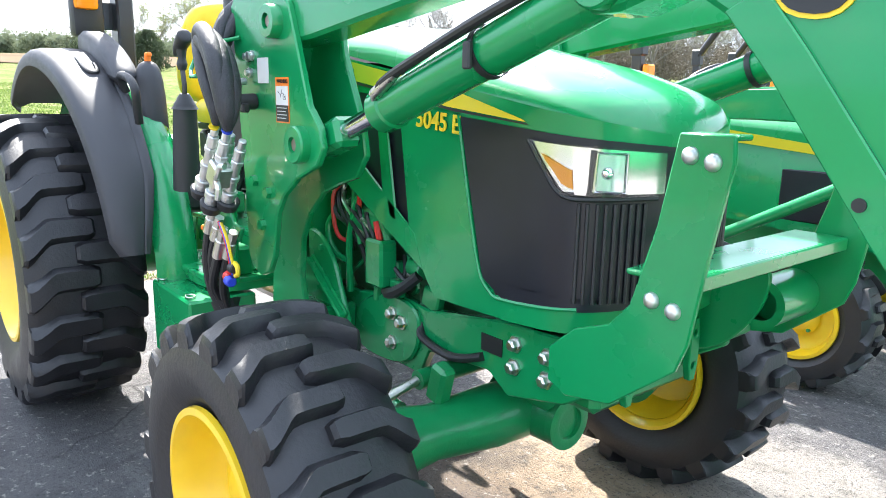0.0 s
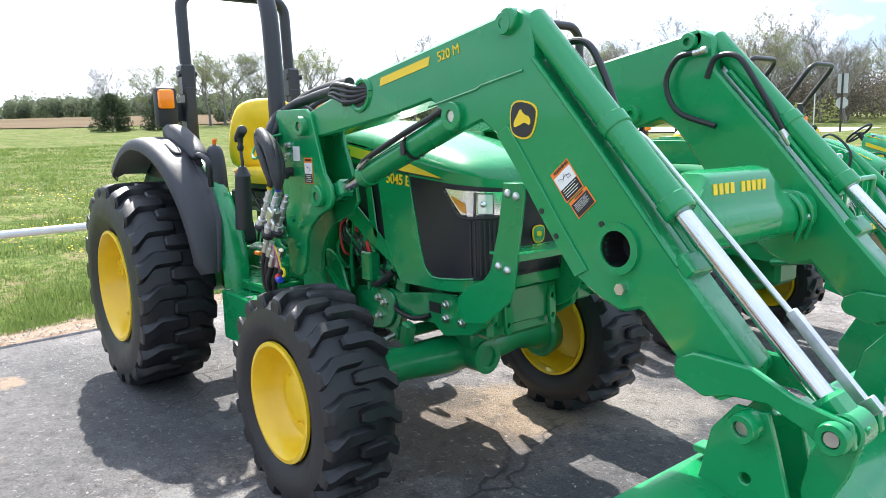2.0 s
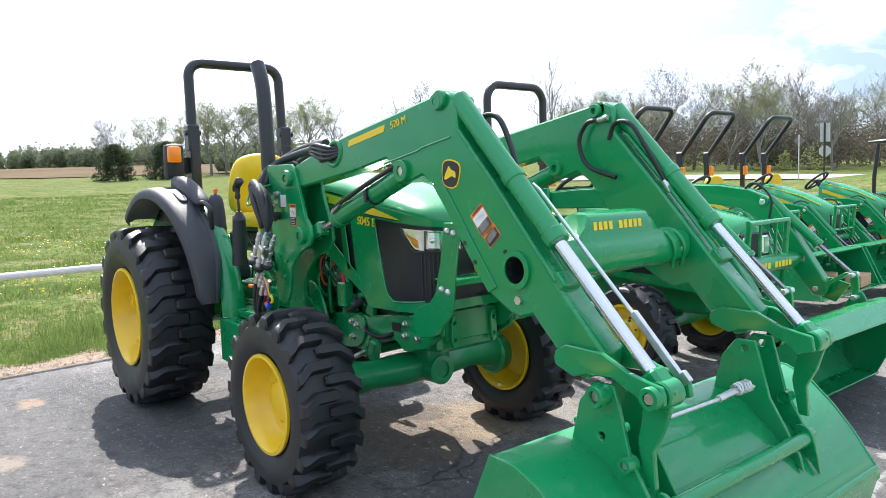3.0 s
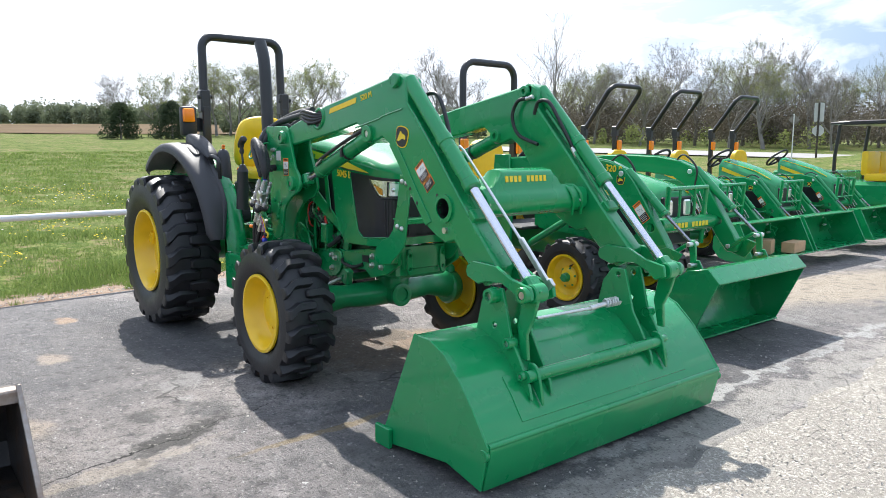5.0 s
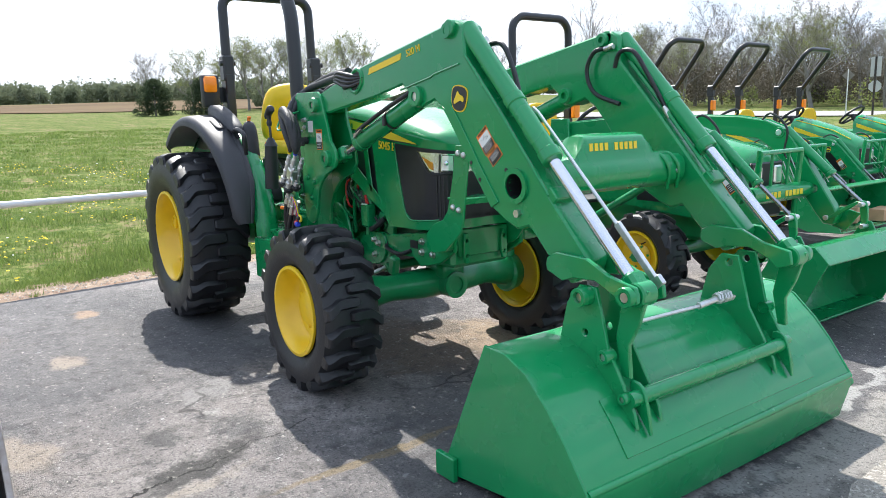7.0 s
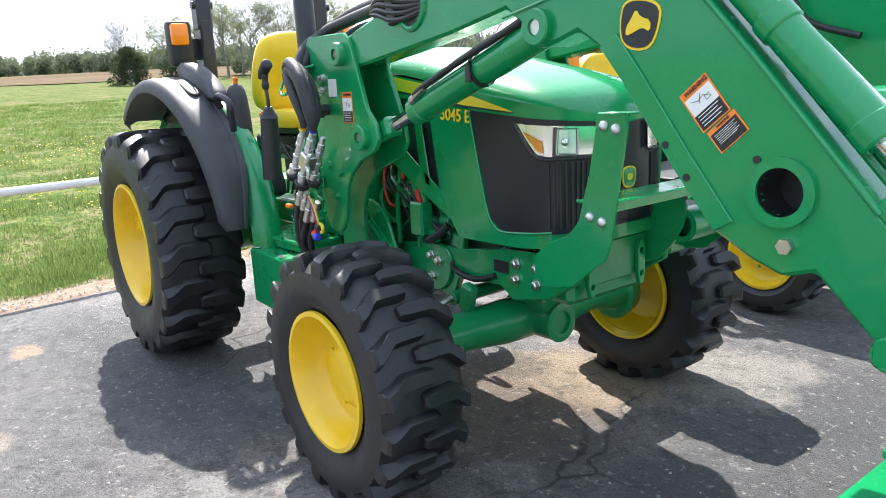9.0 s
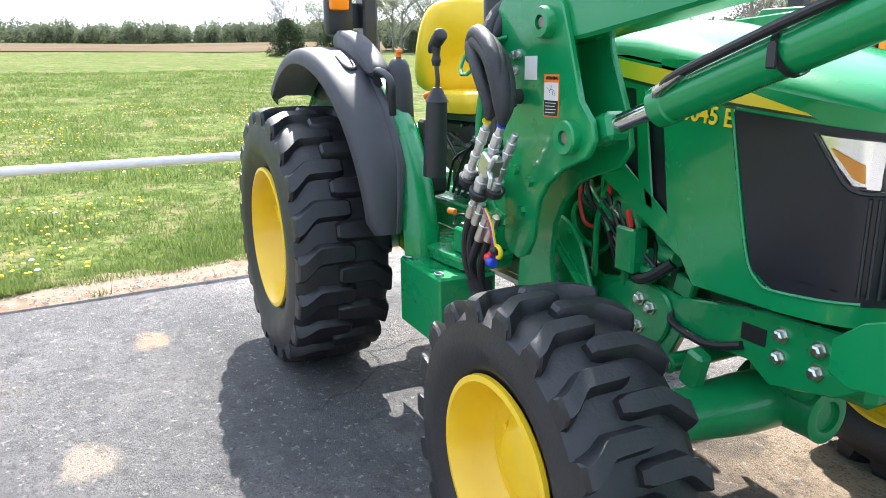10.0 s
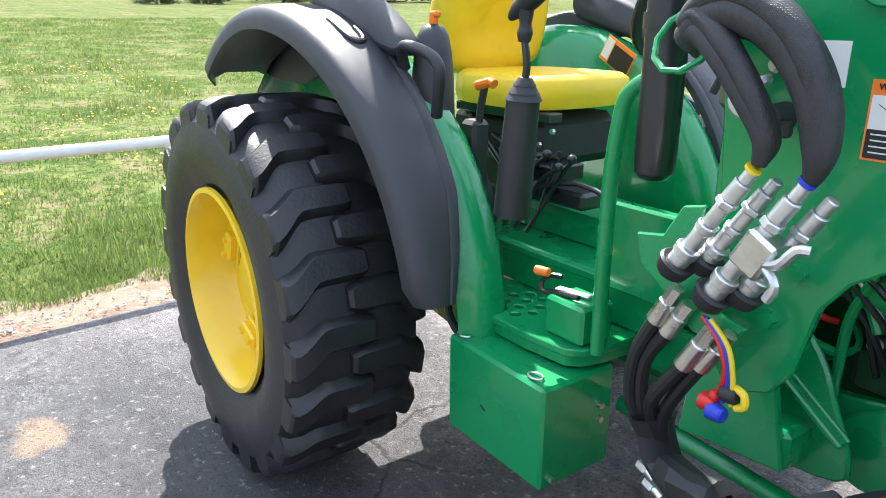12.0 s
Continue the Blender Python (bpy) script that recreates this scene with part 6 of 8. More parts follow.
        part("amber_lamp", Geo().box(((rx + 0.06) * s, sy * (rw + 0.03) * s, (hz - 0.20) * s), (0.05 * s, 0.075 * s, 0.14 * s), 0.01), AMBER, t, "amber warning lamp")
    part("chassis", Geo().box((0.85 * s, 0, 0.50 * s), (2.2 * s, 0.24 * s, 0.24 * s), 0.03).tube([(1.62 * s, -0.48 * s, wheel_r), (1.62 * s, 0.48 * s, wheel_r)], 0.06, 14).tube([(fw * 0.75, -0.48 * s, 0.46 * s), (fw * 0.75, 0.48 * s, 0.46 * s)], 0.09, 14), GREEN_M, t)
    part("floor", Geo().box((0.72 * s + fw, 0, 0.62 * s), (0.55 * s, 0.86 * s, 0.03), 0.01), PLASTIC, t)
    part("dash", Geo().box((0.93 * s + fw, 0, (0.95 + hup * 0.6) * s), (0.14 * s, 0.34 * s, (0.34 + hup) * s), 0.03), PLASTIC, t)
    sx, sz = 0.72 * s + fw, (1.23 + hup * 0.6) * s
    part("steering_wheel", Geo().tube([(sx + 0.14 * math.cos(a) * s, 0.19 * math.sin(a) * s, sz + 0.12 * math.cos(a) * s) for a in [math.tau * q / 20 for q in range(21)]], 0.017, 8).tube([(sx, -0.18 * s, sz), (sx, 0.18 * s, sz)], 0.014, 6).tube([(sx, 0, sz), (sx - 0.13 * s, 0, sz - 0.11 * s)], 0.014, 6).cyl((sx, 0, sz), (sx + 0.16 * s, 0, sz - 0.22 * s), 0.032), PLASTIC, t, "black steering wheel")
    part("seat", Geo().prism(grow([(-0.20, 0.98), (0.20, 0.98), (0.22, 1.2), (0.16, 1.38), (-0.16, 1.38), (-0.22, 1.2)], 2), 0.0, 0.09, "x", 0.012).moved(Matrix.Translation((fw, 0, hup * 0.45)) @ Matrix.Scale(s, 4)).prism([(x * s + fw, y * s) for x, y in grow([(0.05, -0.22), (0.45, -0.22), (0.45, 0.22), (0.05, 0.22)], 2)], (0.93 + hup * 0.45) * s, (1.02 + hup * 0.45) * s, "z", 0.012), SEAT, t, "yellow vinyl seat")
    part("seat_base", Geo().box((0.22 * s + fw, 0, (0.80 + hup * 0.22) * s), (0.36 * s, 0.34 * s, (0.28 + hup * 0.45) * s), 0.02), PLASTIC, t)
    # roll bar: posts, hinge, folded hoop
    hz = hz * s
    for sy in (-1, 1):
        part("roll_bar_post", Geo().box((rx * s, sy * rw * s, (0.58 * s + hz) / 2), (0.07 * s, 0.05 * s, hz - 0.58 * s), 0.006), BLACK_P, t, "black roll bar post")
        part("roll_bar_hinge", Geo().box((rx * s, sy * rw * s, hz), (0.10 * s, 0.075 * s, 0.16 * s), 0.012).cyl(((rx + 0.03) * s, sy * rw * s - 0.06, hz + 0.03), ((rx + 0.03) * s, sy * rw * s + 0.06, hz + 0.03), 0.016, None, 10), BLACK_P, t)
    hoop = [(0, -rw, 0), *[(0, -rw + 0.13 - 0.13 * math.cos(radians(a)), hl + 0.03 + 0.13 * math.sin(radians(a))) for a in range(0, 91, 15)], *[(0, rw - 0.13 + 0.13 * math.sin(radians(a)), hl + 0.03 + 0.13 * math.cos(radians(a))) for a in range(0, 91, 15)], (0, rw, 0)]
    m = Matrix.Translation((rx * s, 0, hz)) @ Matrix.Rotation(radians(roll), 4, "Y") @ Matrix.Scale(s, 4)
    part("roll_bar_hoop", Geo().tube([m @ Vector(p) for p in hoop], 0.033 * s, 12), BLACK_P, t, "black folding roll bar hoop")
    t.matrix_world = pose(*place)
    return t


def small_loader(place, spec, group, label, number=""):
    """A compact loader from its spec: boom outline, cylinder points, bucket outline and widths, in the tractor's space."""
    l = thing("compact_loader", label, "loader", group)
    yo, th = spec["out"], spec["thick"]
    k = spec["scale"]
    c0, c1, c2 = spec["cylinder"]
    kx, kz = spec["knee"]
    ex, ez = spec["end"]
    fx, fz = spec["foot"]
    for sy in (-1, 1):
        a, b = sorted((sy * yo, sy * (yo - th)))
        ym = sy * (yo - th / 2)
        part("boom", Geo().prism(spec["boom"], a, b, "y", 0.008, holes=((*spec["eye"], 0.028 * k),)), GREEN, l, "curved green boom")
        part("boom_weld", Geo().tube([(x, sy * (yo - 0.012), z) for x, z in spec["boom"][1:7]], 0.007, 6), GREEN, l)
        part("mast", Geo().prism(spec["mast"], min(sy * (yo + 0.035), sy * (yo + 0.005)), max(sy * (yo + 0.035), sy * (yo + 0.005)), "y", 0.005), GREEN, l)
        cy = part("bucket_cylinder", Geo().cyl((c0[0], ym, c0[1]), (c1[0], ym, c1[1]), 0.030 * k, None, 16, 0.004).cyl((c1[0], ym, c1[1]), (c1[0] + 0.02, ym, c1[1] - 0.022), 0.034 * k, None, 16, 0.004), GREEN, l)
        part("rod", Geo().cyl((c1[0], ym, c1[1]), (c2[0], ym, c2[1]), 0.012 * k, None, 12), DARK_ROD, cy, "dark steel piston rod")
        part("lift_cylinder", Geo().cyl((c0[0] - 1.0 * k, ym - sy * 0.05, c0[1] - 0.62 * k), (c0[0] - 0.35 * k, ym - sy * 0.05, c0[1] - 0.26 * k), 0.028 * k, None, 14, 0.004), GREEN, l)
        part("knee_pin", Geo().cyl((kx, sy * (yo - th - 0.02), kz), (kx, sy * (yo + 0.016), kz), 0.020 * k, None, 14, 0.003), GALV, l)
        part("boom_boss", Geo().cyl((kx, sy * (yo - th - 0.01), kz), (kx, sy * (yo + 0.008), kz), 0.036 * k, None, 18, 0.003), GREEN, l)
        part("end_pin", Geo().cyl((ex, sy * (yo - th - 0.02), ez), (ex, sy * (yo + 0.02), ez), 0.017 * k, None, 12, 0.003), GALV, l)
        part("hose", Geo().tube([(kx - 0.20, sy * (yo - th * 0.6), kz + 0.05), (kx - 0.08, sy * (yo - th), kz + 0.13 * k), (kx + 0.06, sy * (yo - th), kz + 0.03), (kx + 0.05, sy * (yo - th), kz - 0.16), (kx + 0.14, sy * (yo - th), kz - 0.24)], 0.009, 6, 5), HOSE, l)
        part("foot_pin", Geo().cyl((fx, sy * (yo - th - 0.02), fz), (fx, sy * (yo + 0.02), fz), 0.016 * k, None, 12, 0.003).cyl((c2[0], sy * (yo - th - 0.02), c2[1]), (c2[0], sy * (yo + 0.02), c2[1]), 0.016 * k, None, 12, 0.003), GALV, l)
        part("link", Geo().prism(grow([(c2[0] - 0.03, c2[1] + 0.03), (c2[0] + 0.03, c2[1] + 0.02), (fx + 0.02, fz + 0.02), (fx - 0.02, fz - 0.04)], 1), sy * (yo - th * 0.5) - 0.012, sy * (yo - th * 0.5) + 0.012, "y", 0.004), GREEN, l)
        part("bucket_lug", Geo().prism([(fx - 0.12, fz - 0.13), (fx + 0.07, fz - 0.04), (fx + 0.03, fz + 0.035), (fx - 0.03, fz + 0.035)], sy * (yo - th * 0.5) + 0.018, sy * (yo - th * 0.5) + 0.034, "y", 0.003), GREEN, l)
        part("rocker", Geo().prism(grow([(ex - 0.03, ez - 0.02), (ex + 0.02, ez - 0.02), (c2[0] + 0.02, c2[1] + 0.03), (c2[0] - 0.05, c2[1] + 0.02)], 1), sy * (yo - th) - 0.010, sy * (yo - th) + 0.010, "y", 0.004), GREEN, l)
        part("bucket_bracket", Geo().prism([(ex - 0.04, ez - 0.06), (ex + 0.10, ez - 0.10), (ex + 0.20, ez + 0.04), (ex + 0.06, ez + 0.08), (ex - 0.02, ez + 0.05)], sy * (yo + 0.015) - 0.007, sy * (yo + 0.015) + 0.007, "y", 0.003), GREEN, l)
    for q in range(4):
        d = 0.026 * q
        part("oil_line", Geo().tube([(kx + 0.10 - d, yo - th - 0.008, kz - 0.17 - d), (ex - 0.20 - d, yo - th - 0.008, ez + 0.24 - d), (ex - 0.14 - d, yo - th - 0.02, ez + 0.16 - d)], 0.0038, 6), GALV, l, "bright steel oil line")
    part("level_rod", Geo().tube([(kx - 0.10, -yo + 0.20, kz - 0.02), (kx + 0.02, -yo + 0.14, kz - 0.01), (kx + 0.12, -yo + 0.10, kz - 0.12), (c2[0] - 0.04, -yo + 0.06, c2[1] + 0.03)], 0.008, 6), GALV, l, "bent galvanised rod")
    cx, cz = spec["eye"]
    part("cross_tube", Geo().cyl((cx - 0.04, -yo + 0.01, cz), (cx - 0.04, yo - 0.01, cz), 0.042 * k, None, 20), GREEN, l)
    if number:
        part("tube_cover", Geo().prism(grow([(cx - 0.10, cz - 0.05), (cx + 0.02, cz - 0.06), (cx + 0.03, cz + 0.05), (cx - 0.06, cz + 0.07)], 1), -yo + 0.16, yo - 0.16, "y", 0.004), GREEN, l)
        many("cover_mark", Geo().box((0, 0, 0), (0.002, 0.036, 0.042)), DECAL, [(cx + 0.028, -0.22 + 0.05 * q, cz) for q in range(10) if q != 4], l)
    bx, bz0, bz1, by = spec["bumper"]
    bp = Geo().tube([(bx - 0.32, -by, bz0 - 0.04), (bx, -by, bz0), (bx + 0.03, -by, bz1), (bx + 0.03, by, bz1), (bx, by, bz0), (bx - 0.32, by, bz0 - 0.04)], 0.024, 10)
    part("bumper", bp.tube([(bx + 0.01, -by, bz0 + 0.12), (bx + 0.01, by, bz0 + 0.12)], 0.016, 8).tube([(bx + 0.02, -by * 0.4, bz0 + 0.12), (bx + 0.03, -by * 0.4, bz1)], 0.012, 8).tube([(bx + 0.02, by * 0.4, bz0 + 0.12), (bx + 0.03, by * 0.4, bz1)], 0.012, 8), GREEN, l, "green tubular front bumper")
    sx0, sx1, sz, slope = spec["stripe"]
    part("boom_stripe", Geo().prism([(sx0, sz), (sx1, sz + slope), (sx1, sz + slope + 0.028), (sx0, sz + 0.028)], -yo - 0.003, -yo, "y"), DECAL, l)
    if number:
        lettering("boom_number", number, 0.075, DECAL, l, face_right(sx1 + 0.14, -yo - 0.002, sz + slope, -6))
    badge_on(l, spec["emblem"][0], -yo - 0.002, spec["emblem"][1], 0.62 * k, 8)
    warning_decal(l, spec["warn"][0], -yo - 0.002, spec["warn"][1], 0.07 * k, 0.15 * k, -38)
    w, sk = spec["width"], spec["bucket"]
    rws = []
    mid = (sum(p[0] for p in sk) / len(sk), sum(p[1] for p in sk) / len(sk))
    inn = [(x + (mid[0] - x) * 0.045, z + (mid[1] - z) * 0.045) for x, z in sk]
    for y in (-w, w):
        rws.append([(x, y, z) for x, z in sk] + [(x, y, z) for x, z in reversed(inn)] + [(sk[0][0], y, sk[0][1])])
    bk = part("bucket", Geo().strip(rws), GREEN, l, "green bucket", 40)
    for y in (-w, w):
        part("bucket_side", Geo().prism(sk, y - 0.007, y + 0.007, "y", 0.002), GREEN, bk)
    (tx, tz), (ux, uz) = sk[-1], sk[-2]
    part("bucket_top_edge", Geo().box((tx - 0.02, 0, tz + 0.008), (0.06, 2 * w + 0.01, 0.016), 0.004, (0, math.degrees(math.atan2(uz - tz, tx - ux)), 0)), GREEN, bk)
    part("cutting_edge", Geo().box((sk[0][0] - 0.05, 0, sk[0][1] + 0.008), (0.13, 2 * w + 0.02, 0.014), 0.003), GREEN, bk)
    l.matrix_world = pose(*place)
    return l


LARGE = dict(out=0.53, thick=0.085, scale=1.15, boom=[(0.95, 1.23), (0.97, 1.36), (1.40, 1.39), (1.66, 1.397), (2.00, 1.383), (2.24, 1.345), (2.38, 1.29), (2.46, 1.21), (2.58, 1.05), (2.80, 0.72), (2.84, 0.64), (2.81, 0.57), (2.74, 0.57), (2.67, 0.65), (2.42, 0.99), (2.29, 1.13), (2.18, 1.20), (1.90, 1.235), (1.50, 1.24)],
             cylinder=((2.39, 1.275), (2.74, 0.955), (3.00, 0.735)), knee=(2.36, 1.25), end=(2.76, 0.62), eye=(2.645, 0.83), mast=[(0.80, 0.50), (1.10, 0.50), (1.12, 0.95), (1.08, 1.40), (0.88, 1.40)],
             bumper=(2.60, 0.66, 1.13, 0.27), stripe=(1.95, 2.14, 1.29, -0.005), emblem=(2.35, 1.20), warn=(2.56, 0.95), width=0.65, foot=(3.02, 0.58),
             bucket=[(3.10, 0.015), (2.94, 0.02), (2.87, 0.10), (2.86, 0.30), (2.95, 0.47), (3.08, 0.56), (3.24, 0.59), (3.33, 0.50)])
SMALL = dict(out=0.46, thick=0.07, scale=0.9, boom=[(1.15, 0.90), (1.17, 1.02), (1.50, 1.075), (1.80, 1.075), (1.97, 1.04), (2.08, 0.96), (2.46, 0.54), (2.52, 0.42), (2.44, 0.36), (2.38, 0.45), (1.94, 0.90), (1.80, 0.965), (1.45, 0.985)],
             cylinder=((2.02, 1.05), (2.32, 0.72), (2.54, 0.52)), knee=(1.99, 0.99), end=(2.45, 0.43), eye=(2.24, 0.63), mast=[(1.02, 0.45), (1.24, 0.45), (1.24, 0.75), (1.22, 1.05), (1.06, 1.05)],
             bumper=(2.25, 0.62, 1.02, 0.28), stripe=(1.45, 1.68, 1.01, 0.0), emblem=(1.93, 0.93), warn=(2.10, 0.75), width=0.72, foot=(2.565, 0.42),
             bucket=[(3.00, 0.185), (2.66, 0.17), (2.56, 0.20), (2.48, 0.30), (2.48, 0.42), (2.56, 0.56), (2.62, 0.605), (2.80, 0.60)])
small_tractor((0.18, 2.58, 0), 1.13, 0, "compact tractors", "mid-size green tractor with an upright black roll bar", 0.345, 0.327, 0.42, 0.09, 1.51)
small_loader((0.13, 2.56, 0), LARGE, "small loaders", "green loader with its open bucket on the asphalt", "320 R")
T3 = small_tractor((-0.90, 5.68, 0), 1.0, 37.5, "compact tractors", "small green tractor with its roll bar folded forward", 0.30, 0.345, 0.605, 0.17, 1.72, 0.45, 0.16)
L3 = small_loader((-0.90, 5.68, 0), SMALL, "small loaders", "small green loader with its bucket just off the asphalt")
for p in ((-0.90, 7.22, 0), (-0.95, 9.05, 0)):
    copy_thing(T3, pose(*p))
    copy_thing(L3, pose(*p))

# ---- dark bucket and tyre of a parked machine, rail ----
bk = thing("skid_bucket", "worn black steel bucket with a scraped bright edge", "bucket")
part("bucket_shell", Geo().prism([(2.45, 0.02), (3.33, 0.02), (3.28, 0.08), (2.90, 0.47), (2.86, 0.47), (2.55, 0.36), (2.45, 0.2)], -2.352, -2.335, "y", 0.003).strip([[(x, y, z) for y in (-4.2, -2.34)] for x, z in ((3.27, 0.02), (2.52, 0.02), (2.47, 0.12), (2.52, 0.32), (2.62, 0.42), (2.86, 0.46))]), RUST, bk)
part("top_edge", Geo().box((2.87, -3.26, 0.465), (0.07, 1.84, 0.02), 0.004).box((2.90, -3.26, 0.445), (0.015, 1.84, 0.05), 0.003), EDGE_STEEL, bk, "scraped bare steel edge")
part("side_edge", Geo().prism([(2.885, 0.49), (2.90, 0.495), (2.925, 0.455), (3.345, 0.02), (3.32, 0.02), (2.905, 0.45)], -2.354, -2.333, "y", 0.002), EDGE_STEEL, bk)
mw = thing("parked_machine_wheel", "dusty black tyre with chunky tread beside the worn bucket", "wheel")
wheel(mw, (2.22, -2.60, 0.40), 0.40, 0.28, 0.21, 0.24, 0.08, 0.07, 13, 0.026, 0.06, 0.12, 1, rubber=RUBBER_OLD)
fence = thing("pipe_rail", "white painted pipe rail along the meadow edge", "fence")
part("rail", Geo().tube([(-2.05 - 0.075 * (y + 2), y, 0.77) for y in (-9, -5, -2, -0.35)], 0.033, 14), WHITE_PIPE, fence)
for y in (-8.6, -4.6, -0.4):
    part("post", Geo().cyl((-2.05 - 0.075 * (y + 2), y, -0.05), (-2.05 - 0.075 * (y + 2), y, 0.765), 0.036, None, 14), WHITE_PIPE, fence)


# ---- hydraulic couplers, hoses and small fittings on the large tractor ----
hy = part("coupler_bracket", Geo().prism([(1.36, 1.085), (1.42, 1.095), (1.455, 1.155), (1.50, 1.165), (1.485, 1.075), (1.55, 0.985), (1.60, 0.975), (1.575, 0.93), (1.50, 0.935), (1.44, 0.985), (1.375, 1.03)], -0.625, -0.613, "y", 0.003).box((1.47, -0.59, 1.03), (0.05, 0.06, 0.06), 0.006), GREEN, tractor, "green bracket for hydraulic couplers")


def coupler(a, b, y, r=0.017):
    """A chain of steel hose fittings from a down to b in the x-z plane."""
    a, b = Vector((a[0], y, a[1])), Vector((b[0], y - 0.004, b[1]))
    g = Geo()
    for t0, t1, k in ((0, 0.13, 0.72), (0.13, 0.30, 1.0), (0.30, 0.36, 1.22), (0.36, 0.55, 0.86), (0.55, 0.62, 1.15), (0.62, 0.80, 0.95), (0.80, 0.88, 1.45), (0.88, 1.0, 1.25)):
        g.cyl(a.lerp(b, t0), a.lerp(b, t1), r * k, None, 6 if k > 1.18 and t0 < 0.5 else 18, 0.002)
    return g


for a, b, y in (((1.70, 1.248), (1.578, 1.045), -0.695), ((1.725, 1.225), (1.615, 1.055), -0.665), ((1.618, 1.255), (1.502, 1.075), -0.690), ((1.635, 1.235), (1.535, 1.085), -0.655)):
    c = part("coupler", coupler(a, b, y, 0.0148), GALV, tractor, "zinc hydraulic coupler")
    part("cap", Geo().cyl((b[0] + 0.004, y, b[1] + 0.008), (b[0] - 0.012, y, b[1] - 0.018), 0.032, 0.027, 20, 0.004), PLASTIC, c, "black rubber cap")
part("valve_block", Geo().box((1.648, -0.698, 1.135), (0.055, 0.05, 0.065), 0.006, (0, 30, 0)), STEEL, tractor, "zinc valve block")
part("valve_handle", Geo().tube([(1.67, -0.715, 1.125), (1.695, -0.725, 1.135), (1.715, -0.725, 1.160), (1.732, -0.72, 1.162)], 0.008, 8, 3).tube([(1.67, -0.715, 1.12), (1.69, -0.72, 1.10), (1.68, -0.72, 1.075)], 0.008, 8, 3), GALV, tractor, "small zinc valve lever")
for a, b, m_ in (((1.702, 1.252), (1.698, 1.246), BLUE), ((1.619, 1.256), (1.616, 1.252), DECAL)):
    part("hose_band", Geo().cyl((a[0], -0.695, a[1]), (b[0], -0.695, b[1]), 0.0135 if m_ is BLUE else 0.0130, None, 16), m_, tractor)
for pts, r in (([(1.705, -0.695, 1.25), (1.712, -0.70, 1.30), (1.692, -0.70, 1.375), (1.635, -0.69, 1.440), (1.555, -0.675, 1.474), (1.485, -0.655, 1.462), (1.445, -0.64, 1.43)], [0.014, 0.031, 0.039, 0.042, 0.042, 0.040, 0.036]),
               ([(1.622, -0.690, 1.26), (1.628, -0.692, 1.30), (1.60, -0.69, 1.345), (1.545, -0.68, 1.405), (1.485, -0.66, 1.445), (1.45, -0.645, 1.435)], [0.013, 0.025, 0.030, 0.034, 0.034, 0.030])):
    for dy, dz, k in ((0.0, 0.0, 0.80), (0.026, -0.016, 0.62), (-0.012, 0.024, 0.55)):
        m_r = [q * k for q in r]
        part("hose_sleeve", Geo().tube([(x, y + dy * min(1, i * 0.5), z + dz * min(1, i * 0.5)) for i, (x, y, z) in enumerate(pts)], m_r, 14, 6), SLEEVE, tractor, "black woven hose sleeve")
for pts in ([(1.46, -0.62, 1.45), (1.42, -0.55, 1.56), (1.38, -0.42, 1.62), (1.30, -0.30, 1.60)], [(1.45, -0.61, 1.45), (1.46, -0.50, 1.60), (1.60, -0.46, 1.645), (1.85, -0.48, 1.665), (2.02, -0.52, 1.665)], [(1.44, -0.60, 1.44), (1.40, -0.50, 1.58), (1.58, -0.44, 1.665), (1.85, -0.46, 1.69), (2.04, -0.515, 1.685)]):
    part("sleeved_hose", Geo().tube(pts, 0.022, 12, 6), SLEEVE, tractor, "black sleeved hydraulic hose")
part("hose_guide", Geo().tube([(1.44 + 0.055 * math.cos(a * 0.63), -0.645 + 0.03 * math.sin(a * 0.63), 1.43 + 0.05 * math.sin(a * 0.63)) for a in range(11)], 0.006, 8).tube([(1.455, -0.61, 1.475), (1.50, -0.56, 1.49)], 0.006, 8), GREEN, tractor)
for pts in ([(1.485, -0.655, 1.02), (1.445, -0.655, 0.945), (1.405, -0.65, 0.86), (1.392, -0.635, 0.76), (1.415, -0.61, 0.69)], [(1.505, -0.645, 0.995), (1.465, -0.645, 0.925), (1.42, -0.64, 0.85), (1.412, -0.625, 0.75), (1.43, -0.60, 0.69)], [(1.565, -0.66, 0.975), (1.515, -0.66, 0.885), (1.46, -0.655, 0.80), (1.442, -0.635, 0.75), (1.445, -0.61, 0.69)], [(1.585, -0.64, 0.965), (1.535, -0.64, 0.885), (1.485, -0.635, 0.80), (1.458, -0.62, 0.74), (1.45, -0.60, 0.68)]):
    h = part("hose", Geo().tube(pts[1:], 0.014, 10, 5), HOSE, tractor, "black hydraulic hose")
    part("hose_fitting", Geo().cyl(pts[0], Vector(pts[0]).lerp(Vector(pts[1]), 0.45), 0.014, None, 6).cyl(Vector(pts[0]).lerp(Vector(pts[1]), 0.4), pts[1], 0.016, 0.018, 14, 0.002), STEEL, h)
boot = Geo()
rb = random.Random(4)
rows = []
